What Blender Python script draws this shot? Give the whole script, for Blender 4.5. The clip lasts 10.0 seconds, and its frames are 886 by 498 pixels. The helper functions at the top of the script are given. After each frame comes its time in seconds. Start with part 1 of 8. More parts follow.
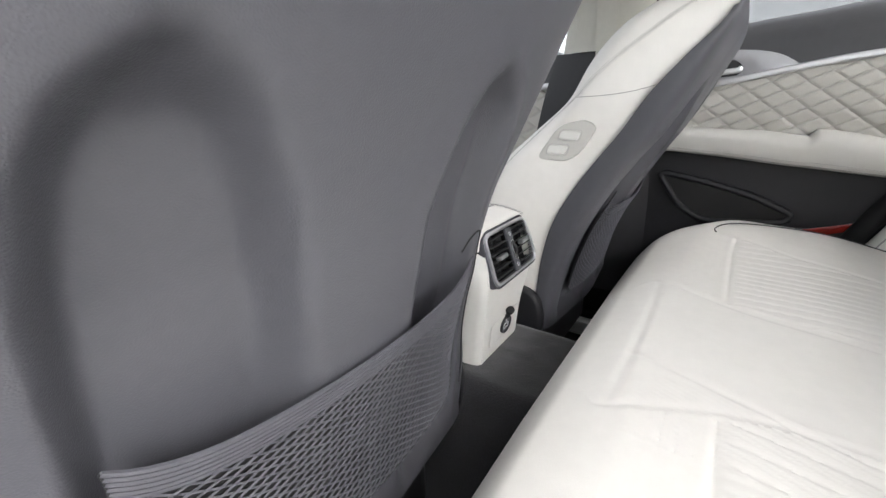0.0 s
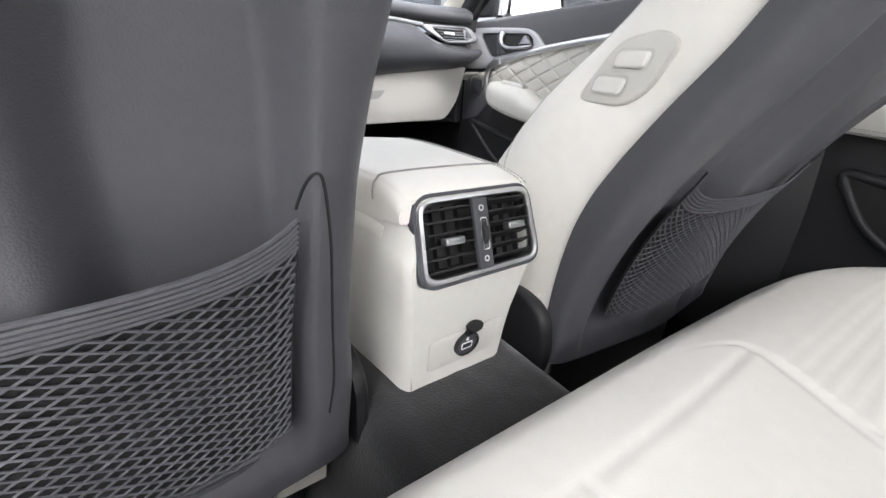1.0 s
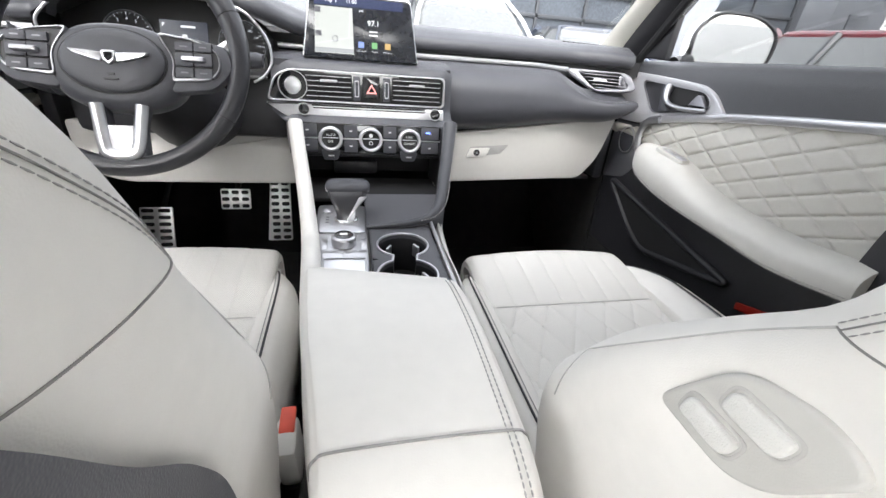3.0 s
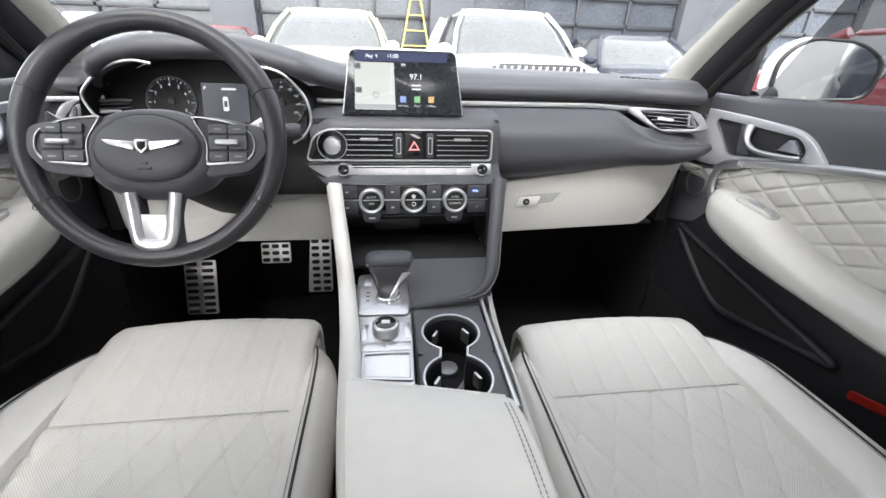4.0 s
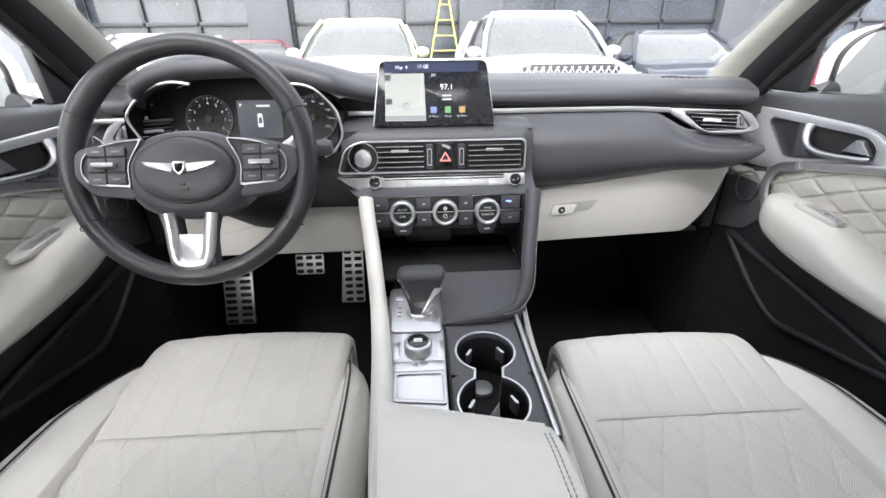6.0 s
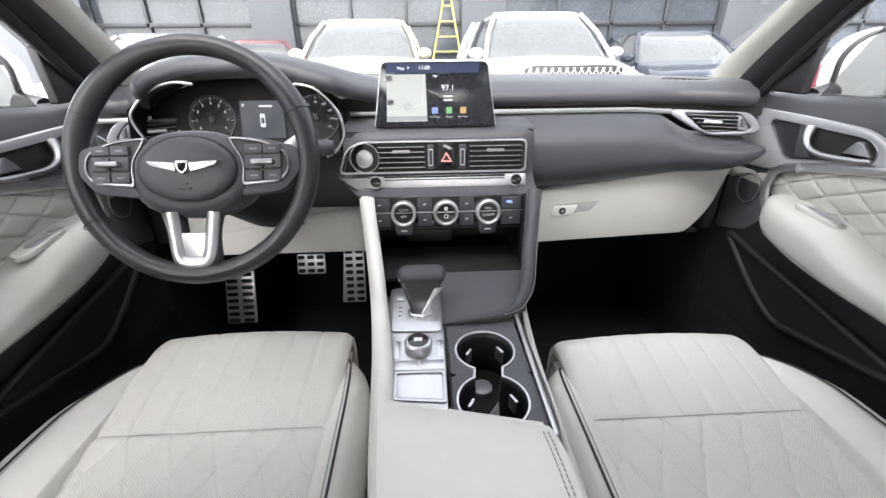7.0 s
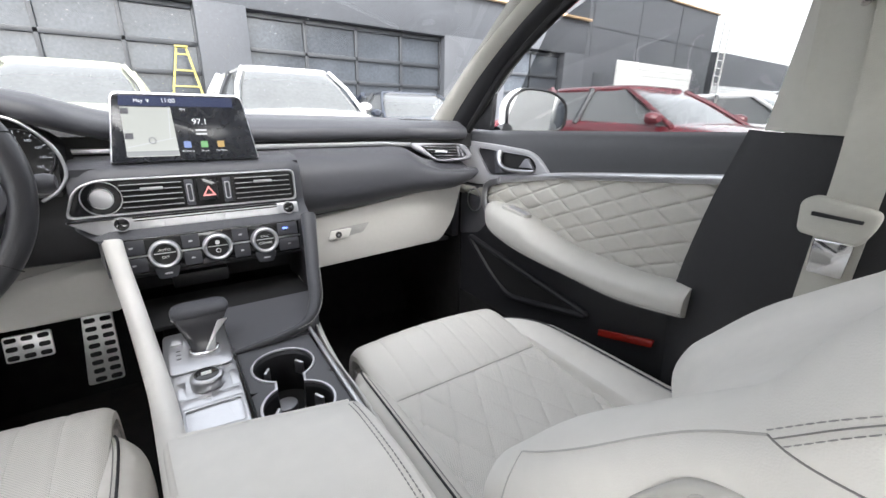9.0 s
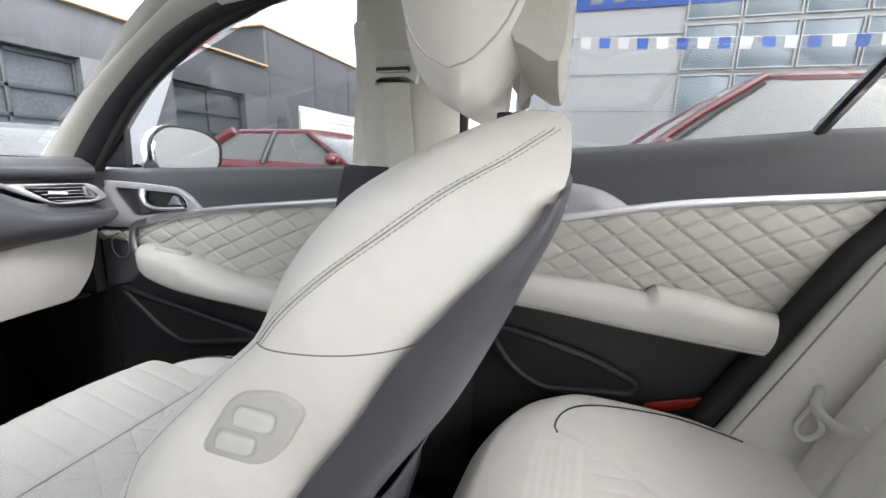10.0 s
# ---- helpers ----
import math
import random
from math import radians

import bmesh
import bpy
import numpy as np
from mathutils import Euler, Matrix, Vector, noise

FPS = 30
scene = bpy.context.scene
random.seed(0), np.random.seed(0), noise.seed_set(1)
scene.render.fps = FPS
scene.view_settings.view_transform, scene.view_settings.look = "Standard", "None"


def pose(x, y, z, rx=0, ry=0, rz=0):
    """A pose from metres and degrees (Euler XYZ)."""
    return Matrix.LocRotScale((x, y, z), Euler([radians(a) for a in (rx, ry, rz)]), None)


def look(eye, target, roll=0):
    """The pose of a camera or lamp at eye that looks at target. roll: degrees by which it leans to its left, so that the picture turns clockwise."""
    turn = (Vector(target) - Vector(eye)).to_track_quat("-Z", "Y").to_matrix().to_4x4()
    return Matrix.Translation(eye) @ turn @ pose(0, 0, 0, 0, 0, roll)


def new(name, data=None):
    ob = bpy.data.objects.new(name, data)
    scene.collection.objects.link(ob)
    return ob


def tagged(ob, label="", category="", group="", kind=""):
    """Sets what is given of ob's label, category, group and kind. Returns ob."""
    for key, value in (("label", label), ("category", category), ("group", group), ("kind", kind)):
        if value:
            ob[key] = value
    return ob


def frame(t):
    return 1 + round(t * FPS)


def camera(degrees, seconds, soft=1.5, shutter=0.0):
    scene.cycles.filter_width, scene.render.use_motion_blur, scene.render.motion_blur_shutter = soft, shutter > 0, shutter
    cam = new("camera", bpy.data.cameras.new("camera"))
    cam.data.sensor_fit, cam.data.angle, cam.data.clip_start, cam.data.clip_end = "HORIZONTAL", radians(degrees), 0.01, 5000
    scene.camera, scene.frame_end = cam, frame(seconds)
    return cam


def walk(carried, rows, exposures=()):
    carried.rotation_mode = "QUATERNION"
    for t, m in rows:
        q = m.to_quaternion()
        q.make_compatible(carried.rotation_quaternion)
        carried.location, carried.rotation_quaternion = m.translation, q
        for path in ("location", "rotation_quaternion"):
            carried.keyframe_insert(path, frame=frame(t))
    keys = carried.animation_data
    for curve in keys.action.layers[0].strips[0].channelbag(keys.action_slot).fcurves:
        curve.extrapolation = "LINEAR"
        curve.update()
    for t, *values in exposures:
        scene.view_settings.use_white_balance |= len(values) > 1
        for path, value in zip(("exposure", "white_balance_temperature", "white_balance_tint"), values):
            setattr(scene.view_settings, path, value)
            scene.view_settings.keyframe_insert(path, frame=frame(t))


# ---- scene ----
cam = camera(94.8, 10.0)
PATH = [
    (0, (-0.547, -0.256, 0.993), (0.994, 0.827, 0.322), -1.1),
    (0.5, (-0.39, -0.265, 0.952), (0.982, 0.992, 0.22), 1.4),
    (1, (-0.244, -0.276, 0.919), (0.844, 1.199, 0.119), 4.1),
    (1.5, (-0.119, -0.275, 0.903), (0.733, 1.333, 0.073), 6.0),
    (2, (-0.058, -0.239, 0.907), (0.6, 1.434, 0.031), 6.4),
    (2.5, (-0.047, -0.198, 0.972), (0.481, 1.514, 0.083), 6.3),
    (3, (-0.046, -0.13, 1.089), (0.385, 1.597, 0.177), 5.1),
    (4.3, (-0.048, 0.005, 1.163), (0.152, 1.796, 0.295), 1.2),
    (4.5, (-0.047, 0.009, 1.169), (0.127, 1.802, 0.301), 0.7),
    (5, (-0.048, 0.013, 1.166), (0.084, 1.812, 0.301), -0.2),
    (5.5, (-0.048, 0.015, 1.164), (0.056, 1.816, 0.299), -0.7),
    (7, (-0.046, 0.01, 1.164), (0.041, 1.814, 0.303), -0.5),
    (7.5, (-0.046, 0.01, 1.162), (0.079, 1.815, 0.311), -0.0),
    (8, (-0.048, 0.01, 1.161), (0.151, 1.819, 0.333), 0.6),
    (8.5, (-0.054, -0.005, 1.149), (0.419, 1.788, 0.4), 1.5),
    (8.8, (-0.077, -0.035, 1.124), (0.785, 1.647, 0.472), 2.0),
    (9, (-0.061, -0.074, 1.133), (1.006, 1.493, 0.495), 1.2),
    (9.3, (-0.074, -0.121, 1.137), (1.355, 1.157, 0.568), 1.6),
    (9.5, (-0.061, -0.163, 1.13), (1.536, 0.922, 0.61), 1.0),
    (9.7, (-0.072, -0.2, 1.141), (1.673, 0.646, 0.649), 1.2),
    (10, (-0.077, -0.233, 1.128), (1.802, 0.308, 0.707), 1.8),
]
EXPOSURES = [(0.0, 3.2), (1.0, 3.4), (2.0, 3.75), (2.5, 3.75), (3.2, 3.45), (4.3, 3.3), (8.5, 3.25), (9.2, 3.15), (10.0, 3.15)]
walk(cam, [(t, look(eye, target, roll)) for t, eye, target, roll in PATH], EXPOSURES)

# ---- light: a bright overcast day ----
SUN_UP, SUN_ROUND = radians(46), radians(-162)
world = bpy.data.worlds.new("overcast_sky")
scene.world = world
world.use_nodes = True
wn = world.node_tree
sky = wn.nodes.new("ShaderNodeTexSky")
sky.sky_type, sky.sun_disc = "NISHITA", False
sky.sun_elevation, sky.sun_rotation = SUN_UP, SUN_ROUND
sky.dust_density, sky.air_density, sky.ozone_density = 2.5, 1.0, 1.0
hsv = wn.nodes.new("ShaderNodeHueSaturation")
hsv.inputs["Saturation"].default_value = 0.19
wn.links.new(sky.outputs[0], hsv.inputs["Color"])
wn.links.new(hsv.outputs[0], wn.nodes["Background"].inputs[0])
wn.nodes["Background"].inputs[1].default_value = 0.15
sun = new("sun", bpy.data.lights.new("sun", "SUN"))
sun.data.energy, sun.data.angle, sun.data.color = 0.75, radians(90), (1.0, 0.978, 0.962)
sun.matrix_basis = look((0, 0, 20), (-20 * math.cos(SUN_UP) * math.sin(SUN_ROUND), -20 * math.cos(SUN_UP) * math.cos(SUN_ROUND), 20 - 20 * math.sin(SUN_UP)))

# ---- building tools ----
def crv(pts, n):
    """A smooth curve through points, sampled n times at even parameter steps."""
    p = np.array(pts, float)
    p = np.vstack([2 * p[0] - p[1], p, 2 * p[-1] - p[-2]])
    out = []
    for s in np.linspace(0, len(p) - 3 - 1e-9, n):
        i = int(s)
        t = s - i
        a, b, c, d = p[i:i + 4]
        out.append(0.5 * (2 * b + (c - a) * t + (2 * a - 5 * b + 4 * c - d) * t * t + (3 * b - a - 3 * c + d) * t ** 3))
    return np.array(out)


def tab(x, xs, ys):
    """A smooth table look-up."""
    if x <= xs[0]:
        return ys[0]
    if x >= xs[-1]:
        return ys[-1]
    i = int(np.searchsorted(xs, x)) - 1
    h = xs[i + 1] - xs[i]
    t = (x - xs[i]) / h

    def slope(k):
        if k == 0 or k == len(xs) - 1:
            a, b = (0, 1) if k == 0 else (k - 1, k)
            return (ys[b] - ys[a]) / (xs[b] - xs[a])
        d0, d1 = (ys[k] - ys[k - 1]) / (xs[k] - xs[k - 1]), (ys[k + 1] - ys[k]) / (xs[k + 1] - xs[k])
        return 0.0 if d0 * d1 <= 0 else 2 * d0 * d1 / (d0 + d1)
    m0, m1 = slope(i) * h, slope(i + 1) * h
    return (2 * t ** 3 - 3 * t * t + 1) * ys[i] + (t ** 3 - 2 * t * t + t) * m0 + (3 * t * t - 2 * t ** 3) * ys[i + 1] + (t ** 3 - t * t) * m1


def step01(x, a, b):
    t = min(1.0, max(0.0, (x - a) / (b - a)))
    return t * t * (3 - 2 * t)


def mesh_of(verts, faces):
    me = bpy.data.meshes.new("m")
    me.from_pydata([tuple(map(float, v)) for v in verts], [], faces)
    bm = bmesh.new()
    bm.from_mesh(me)
    bpy.data.meshes.remove(me)
    return bm


def surf(fn, nu, nv, closed_u=False, closed_v=False):
    """A grid surface from fn(u, v), both from 0 to 1."""
    verts = [fn(i / (nu if closed_u else nu - 1), j / (nv if closed_v else nv - 1)) for i in range(nu) for j in range(nv)]
    faces = []
    for i in range(nu if closed_u else nu - 1):
        for j in range(nv if closed_v else nv - 1):
            a, b = i % nu, (i + 1) % nu
            c, d = j % nv, (j + 1) % nv
            faces.append((a * nv + c, b * nv + c, b * nv + d, a * nv + d))
    return mesh_of(verts, faces)


def loft(rings, caps=True, closed=True):
    n, k = len(rings), len(rings[0])
    verts = [v for r in rings for v in r]
    faces = []
    for i in range(n - 1):
        for j in range(k if closed else k - 1):
            a, b = j, (j + 1) % k
            faces.append((i * k + a, i * k + b, (i + 1) * k + b, (i + 1) * k + a))
    if caps and closed:
        faces += [tuple(range(k))[::-1], tuple(range((n - 1) * k, n * k))]
    bm = mesh_of(verts, faces)
    bmesh.ops.recalc_face_normals(bm, faces=bm.faces)
    return bm


def thick(bm, t):
    bmesh.ops.recalc_face_normals(bm, faces=bm.faces)
    bmesh.ops.solidify(bm, geom=bm.faces[:], thickness=t)
    bmesh.ops.recalc_face_normals(bm, faces=bm.faces)
    return bm


def slab(fn, nu, nv, off):
    """A panel: the surface fn, given thickness by the step off away from the room."""
    off = np.array(off, float)
    top = [np.array(fn(i / (nu - 1), j / (nv - 1)), float) for i in range(nu) for j in range(nv)]
    k = nu * nv
    verts = top + [p + off for p in top]
    faces = []
    for i in range(nu - 1):
        for j in range(nv - 1):
            a, b, c, d = i * nv + j, (i + 1) * nv + j, (i + 1) * nv + j + 1, i * nv + j + 1
            faces += [(a, b, c, d), (a + k, d + k, c + k, b + k)]
    rim = [j for j in range(nv)] + [i * nv + nv - 1 for i in range(1, nu)] + [(nu - 1) * nv + j for j in range(nv - 2, -1, -1)] + [i * nv for i in range(nu - 2, 0, -1)]
    for q in range(len(rim)):
        a, b = rim[q - 1], rim[q]
        faces.append((a, b, b + k, a + k))
    bm = mesh_of(verts, faces)
    bmesh.ops.recalc_face_normals(bm, faces=bm.faces)
    return bm


def rpoly(pts, r, seg=5):
    """A polygon with rounded corners; r may be one radius or one for each corner."""
    n, out = len(pts), []
    rs = r if isinstance(r, (list, tuple)) else [r] * n
    for i in range(n):
        p, a, b = Vector(pts[i]), Vector(pts[i - 1]), Vector(pts[(i + 1) % n])
        da, db = (a - p), (b - p)
        rad = min(rs[i], 0.49 * da.length, 0.49 * db.length)
        if rad < 1e-6:
            out.append(tuple(p))
            continue
        s, e = p + da.normalized() * rad, p + db.normalized() * rad
        for k in range(seg + 1):
            t = k / seg
            out.append(tuple((1 - t) ** 2 * s + 2 * t * (1 - t) * p + t * t * e))
    return out


def circle(r, n=32, c=(0, 0), sx=1.0, sy=1.0):
    return [(c[0] + sx * r * math.cos(2 * math.pi * k / n), c[1] + sy * r * math.sin(2 * math.pi * k / n)) for k in range(n)]


def axes(o, u, v):
    """A frame with origin o, across u, up v; its third axis stands out of the surface."""
    u, v = Vector(u).normalized(), Vector(v)
    w = u.cross(v).normalized()
    v = w.cross(u).normalized()
    m = Matrix.Identity(4)
    for k, col in enumerate((u, v, w)):
        for q in range(3):
            m[q][k] = col[q]
    m.translation = Vector(o)
    return m


def plate(outline, m, depth, bevel=0.0, base=0.0, seg=2, hole=None):
    """A flat piece: an outline in the frame m, from base out to base + depth, its front edge rounded. hole: an outline cut through, with as many points."""
    n = len(outline)
    offs = [(0.0, base), (0.0, base + depth - bevel)]
    rows = []

    def inset(pts, d):
        res = []
        for i in range(len(pts)):
            p, a, b = Vector(pts[i]), Vector(pts[i - 1]), Vector(pts[(i + 1) % len(pts)])
            t = (b - a)
            if t.length < 1e-9:
                res.append(tuple(p))
                continue
            t.normalize()
            res.append((p.x - t.y * d, p.y + t.x * d))
        return res
    area = sum(outline[i - 1][0] * outline[i][1] - outline[i][0] * outline[i - 1][1] for i in range(n))
    sgn = 1 if area > 0 else -1

    def ladder(pts, sg):
        rws = [[(x, y, base) for x, y in pts], [(x, y, base + depth - bevel) for x, y in pts]]
        if bevel > 0:
            for k in range(1, seg + 1):
                a = math.pi / 2 * k / seg
                rws.append([(x, y, base + depth - bevel + bevel * math.sin(a)) for x, y in inset(pts, sg * bevel * (1 - math.cos(a)))])
        return rws
    rows = ladder(outline, sgn)
    if hole is None:
        rings = [[m @ Vector(p) for p in r] for r in rows]
        return loft(rings)
    harea = sum(hole[i - 1][0] * hole[i][1] - hole[i][0] * hole[i - 1][1] for i in range(len(hole)))
    inner = ladder(hole, -1 if harea > 0 else 1)
    rings = [[m @ Vector(p) for p in r] for r in rows + inner[::-1]]
    rings.append(rings[0])
    bm = loft(rings, caps=False)
    bmesh.ops.remove_doubles(bm, verts=bm.verts, dist=1e-6)
    bmesh.ops.recalc_face_normals(bm, faces=bm.faces)
    return bm


def star_pair(outer, inner, n=96):
    """Two outlines sampled at the same bearings from the inner one's middle, so that one can be cut out of the other."""
    c = np.mean(inner, axis=0)

    def cast(poly, a):
        d = np.array((math.cos(a), math.sin(a)))
        best = 0.0
        for i in range(len(poly)):
            p, q = np.array(poly[i - 1]) - c, np.array(poly[i]) - c
            e = q - p
            det = d[0] * -e[1] + d[1] * e[0]
            if abs(det) < 1e-12:
                continue
            t = (p[0] * -e[1] + p[1] * e[0]) / det
            s = (d[0] * p[1] - d[1] * p[0]) / det
            if t > 0 and -1e-6 <= s <= 1 + 1e-6:
                best = max(best, t)
        return tuple(c + d * best)
    angs = [2 * math.pi * k / n for k in range(n)]
    return [cast(outer, a) for a in angs], [cast(inner, a) for a in angs]


def tube(path, r, n=10, closed=False, sx=1.0, sy=1.0, up=(0, 0, 1)):
    """A round (or flattened) bar along a path; r is one radius or one for each point."""
    p = [Vector(q) for q in path]
    k = len(p)
    rs = r if hasattr(r, "__len__") else [r] * k
    rings, prev = [], None
    for i in range(k):
        t = (p[(i + 1) % k] - p[i - 1]) if closed else (p[min(i + 1, k - 1)] - p[max(i - 1, 0)])
        t.normalize()
        if prev is None:
            a = Vector(up) - t * t.dot(Vector(up))
            if a.length < 1e-3:
                a = t.orthogonal()
        else:
            a = prev - t * t.dot(prev)
        a.normalize()
        prev = a
        b = t.cross(a)
        rings.append([p[i] + a * (rs[i] * sy * math.sin(2 * math.pi * j / n)) + b * (rs[i] * sx * math.cos(2 * math.pi * j / n)) for j in range(n)])
    if closed:
        rings.append(rings[0])
        bm = loft(rings, caps=False)
        bmesh.ops.remove_doubles(bm, verts=bm.verts, dist=1e-6)
        return bm
    return loft(rings)


def stitches(path, r=0.0007, long=0.0042, gap=0.0016):
    """A row of separate thread stitches along a line."""
    p = np.array([tuple(q) for q in path], float)
    d = np.concatenate([[0], np.cumsum(np.linalg.norm(np.diff(p, axis=0), axis=1))])

    def at(k):
        return np.array([np.interp(k, d, p[:, j]) for j in range(3)])
    rows, k = [], 0.0
    while k + long < d[-1]:
        rows.append(tube([at(k), at(k + long * 0.5), at(k + long)], [r * 0.6, r, r * 0.6], 5))
        k += long + gap
    return join(*rows)


def box(c, s, bevel=0.0, rot=None, seg=2):
    bm = bmesh.new()
    bmesh.ops.create_cube(bm, size=1.0)
    bmesh.ops.scale(bm, vec=s, verts=bm.verts)
    if bevel > 0:
        bmesh.ops.bevel(bm, geom=bm.edges[:], offset=bevel, segments=seg, profile=0.5, affect="EDGES", clamp_overlap=True)
    m = Matrix.Translation(c) @ (rot.to_4x4() if rot else Matrix.Identity(4))
    bmesh.ops.transform(bm, matrix=m, verts=bm.verts)
    return bm


def join(*bms):
    out = bmesh.new()
    for b in bms:
        me = bpy.data.meshes.new("j")
        b.to_mesh(me)
        out.from_mesh(me)
        bpy.data.meshes.remove(me)
        b.free()
    return out


def ob_of(name, bm, mat, angle=40):
    me = bpy.data.meshes.new(name)
    bm.to_mesh(me)
    bm.free()
    me.materials.append(mat)
    me.shade_smooth()
    me.set_sharp_from_angle(angle=radians(angle))
    return new(name, me)


def thing(name, at, label, category, group="", kind=""):
    e = new(name)
    e.empty_display_size = 0.05
    e.matrix_basis = Matrix.Translation(at)
    return tagged(e, label, category, group, kind)


def part(name, bm, mat, parent, label="", angle=40, kind=""):
    o = ob_of(name, bm, mat, angle)
    o.parent = parent
    up, m = parent, Matrix.Identity(4)
    while up:
        m = up.matrix_basis.copy() if up.parent is None else m
        up = up.parent
    o.matrix_parent_inverse = m.inverted() if parent.parent is None else Matrix.Identity(4)
    if label:
        tagged(o, label)
    if kind:
        tagged(o, kind=kind)
    return o


def setting(name, bm, mat, label, category, angle=40):
    return tagged(ob_of(name, bm, mat, angle), label, category, kind="structure")


def words(text, size, m, mat, parent, name="lettering", depth=0.0004, align="CENTER"):
    """Raised or printed writing in the built-in font."""
    cu = bpy.data.curves.new(name, "FONT")
    cu.body, cu.size, cu.align_x, cu.align_y, cu.extrude = text, size, align, "CENTER", depth
    tmp = bpy.data.objects.new(name, cu)
    scene.collection.objects.link(tmp)
    dg = bpy.context.evaluated_depsgraph_get()
    me = bpy.data.meshes.new_from_object(tmp.evaluated_get(dg))
    bpy.data.objects.remove(tmp)
    bpy.data.curves.remove(cu)
    me.transform(m)
    bm = bmesh.new()
    bm.from_mesh(me)
    bpy.data.meshes.remove(me)
    return part(name, bm, mat, parent)


# ---- materials ----
def mat(name, color, rough=0.5, metal=0.0, grain=0.0, grain_scale=400.0, vary=0.08, vary_scale=6.0, coat=0.0, spec=0.5, rough_vary=0.1, fine="noise", sheen=0.0):
    """A surface with two scales of colour and gloss variation and a fine relief."""
    m = bpy.data.materials.new(name)
    m.use_nodes = True
    nt = m.node_tree
    b = nt.nodes["Principled BSDF"]
    b.inputs["Roughness"].default_value, b.inputs["Metallic"].default_value = rough, metal
    b.inputs["Coat Weight"].default_value, b.inputs["Specular IOR Level"].default_value = coat, spec
    b.inputs["Sheen Weight"].default_value = sheen
    co = nt.nodes.new("ShaderNodeTexCoord")
    n1 = nt.nodes.new("ShaderNodeTexNoise")
    n1.inputs["Scale"].default_value, n1.inputs["Detail"].default_value = vary_scale, 5.0
    n2 = nt.nodes.new("ShaderNodeTexNoise")
    n2.inputs["Scale"].default_value, n2.inputs["Detail"].default_value = vary_scale * 14, 3.0
    nt.links.new(co.outputs["Object"], n1.inputs["Vector"])
    nt.links.new(co.outputs["Object"], n2.inputs["Vector"])
    add = nt.nodes.new("ShaderNodeMath")
    add.operation = "ADD"
    nt.links.new(n1.outputs["Fac"], add.inputs[0])
    nt.links.new(n2.outputs["Fac"], add.inputs[1])
    ramp = nt.nodes.new("ShaderNodeMapRange")
    ramp.inputs["From Min"].default_value, ramp.inputs["From Max"].default_value = 0.6, 1.4
    ramp.inputs["To Min"].default_value, ramp.inputs["To Max"].default_value = 1 - vary, 1 + vary
    nt.links.new(add.outputs[0], ramp.inputs["Value"])
    mul = nt.nodes.new("ShaderNodeMix")
    mul.data_type, mul.blend_type = "RGBA", "MULTIPLY"
    mul.inputs["Factor"].default_value = 1.0
    mul.inputs[6].default_value = (*color, 1)
    nt.links.new(ramp.outputs[0], mul.inputs[7])
    nt.links.new(mul.outputs[2], b.inputs["Base Color"])
    rr = nt.nodes.new("ShaderNodeMapRange")
    rr.inputs["From Min"].default_value, rr.inputs["From Max"].default_value = 0.3, 0.7
    rr.inputs["To Min"].default_value, rr.inputs["To Max"].default_value = rough * (1 - rough_vary), min(1.0, rough * (1 + rough_vary))
    nt.links.new(n1.outputs["Fac"], rr.inputs["Value"])
    nt.links.new(rr.outputs[0], b.inputs["Roughness"])
    if grain > 0:
        if fine == "cell":
            g = nt.nodes.new("ShaderNodeTexVoronoi")
            g.feature = "SMOOTH_F1"
            out = g.outputs["Distance"]
        else:
            g = nt.nodes.new("ShaderNodeTexNoise")
            g.inputs["Detail"].default_value = 4.0
            out = g.outputs["Fac"]
        g.inputs["Scale"].default_value = grain_scale
        nt.links.new(co.outputs["Object"], g.inputs["Vector"])
        bump = nt.nodes.new("ShaderNodeBump")
        bump.inputs["Strength"].default_value, bump.inputs["Distance"].default_value = grain, 0.001
        nt.links.new(out, bump.inputs["Height"])
        nt.links.new(bump.outputs[0], b.inputs["Normal"])
    return m


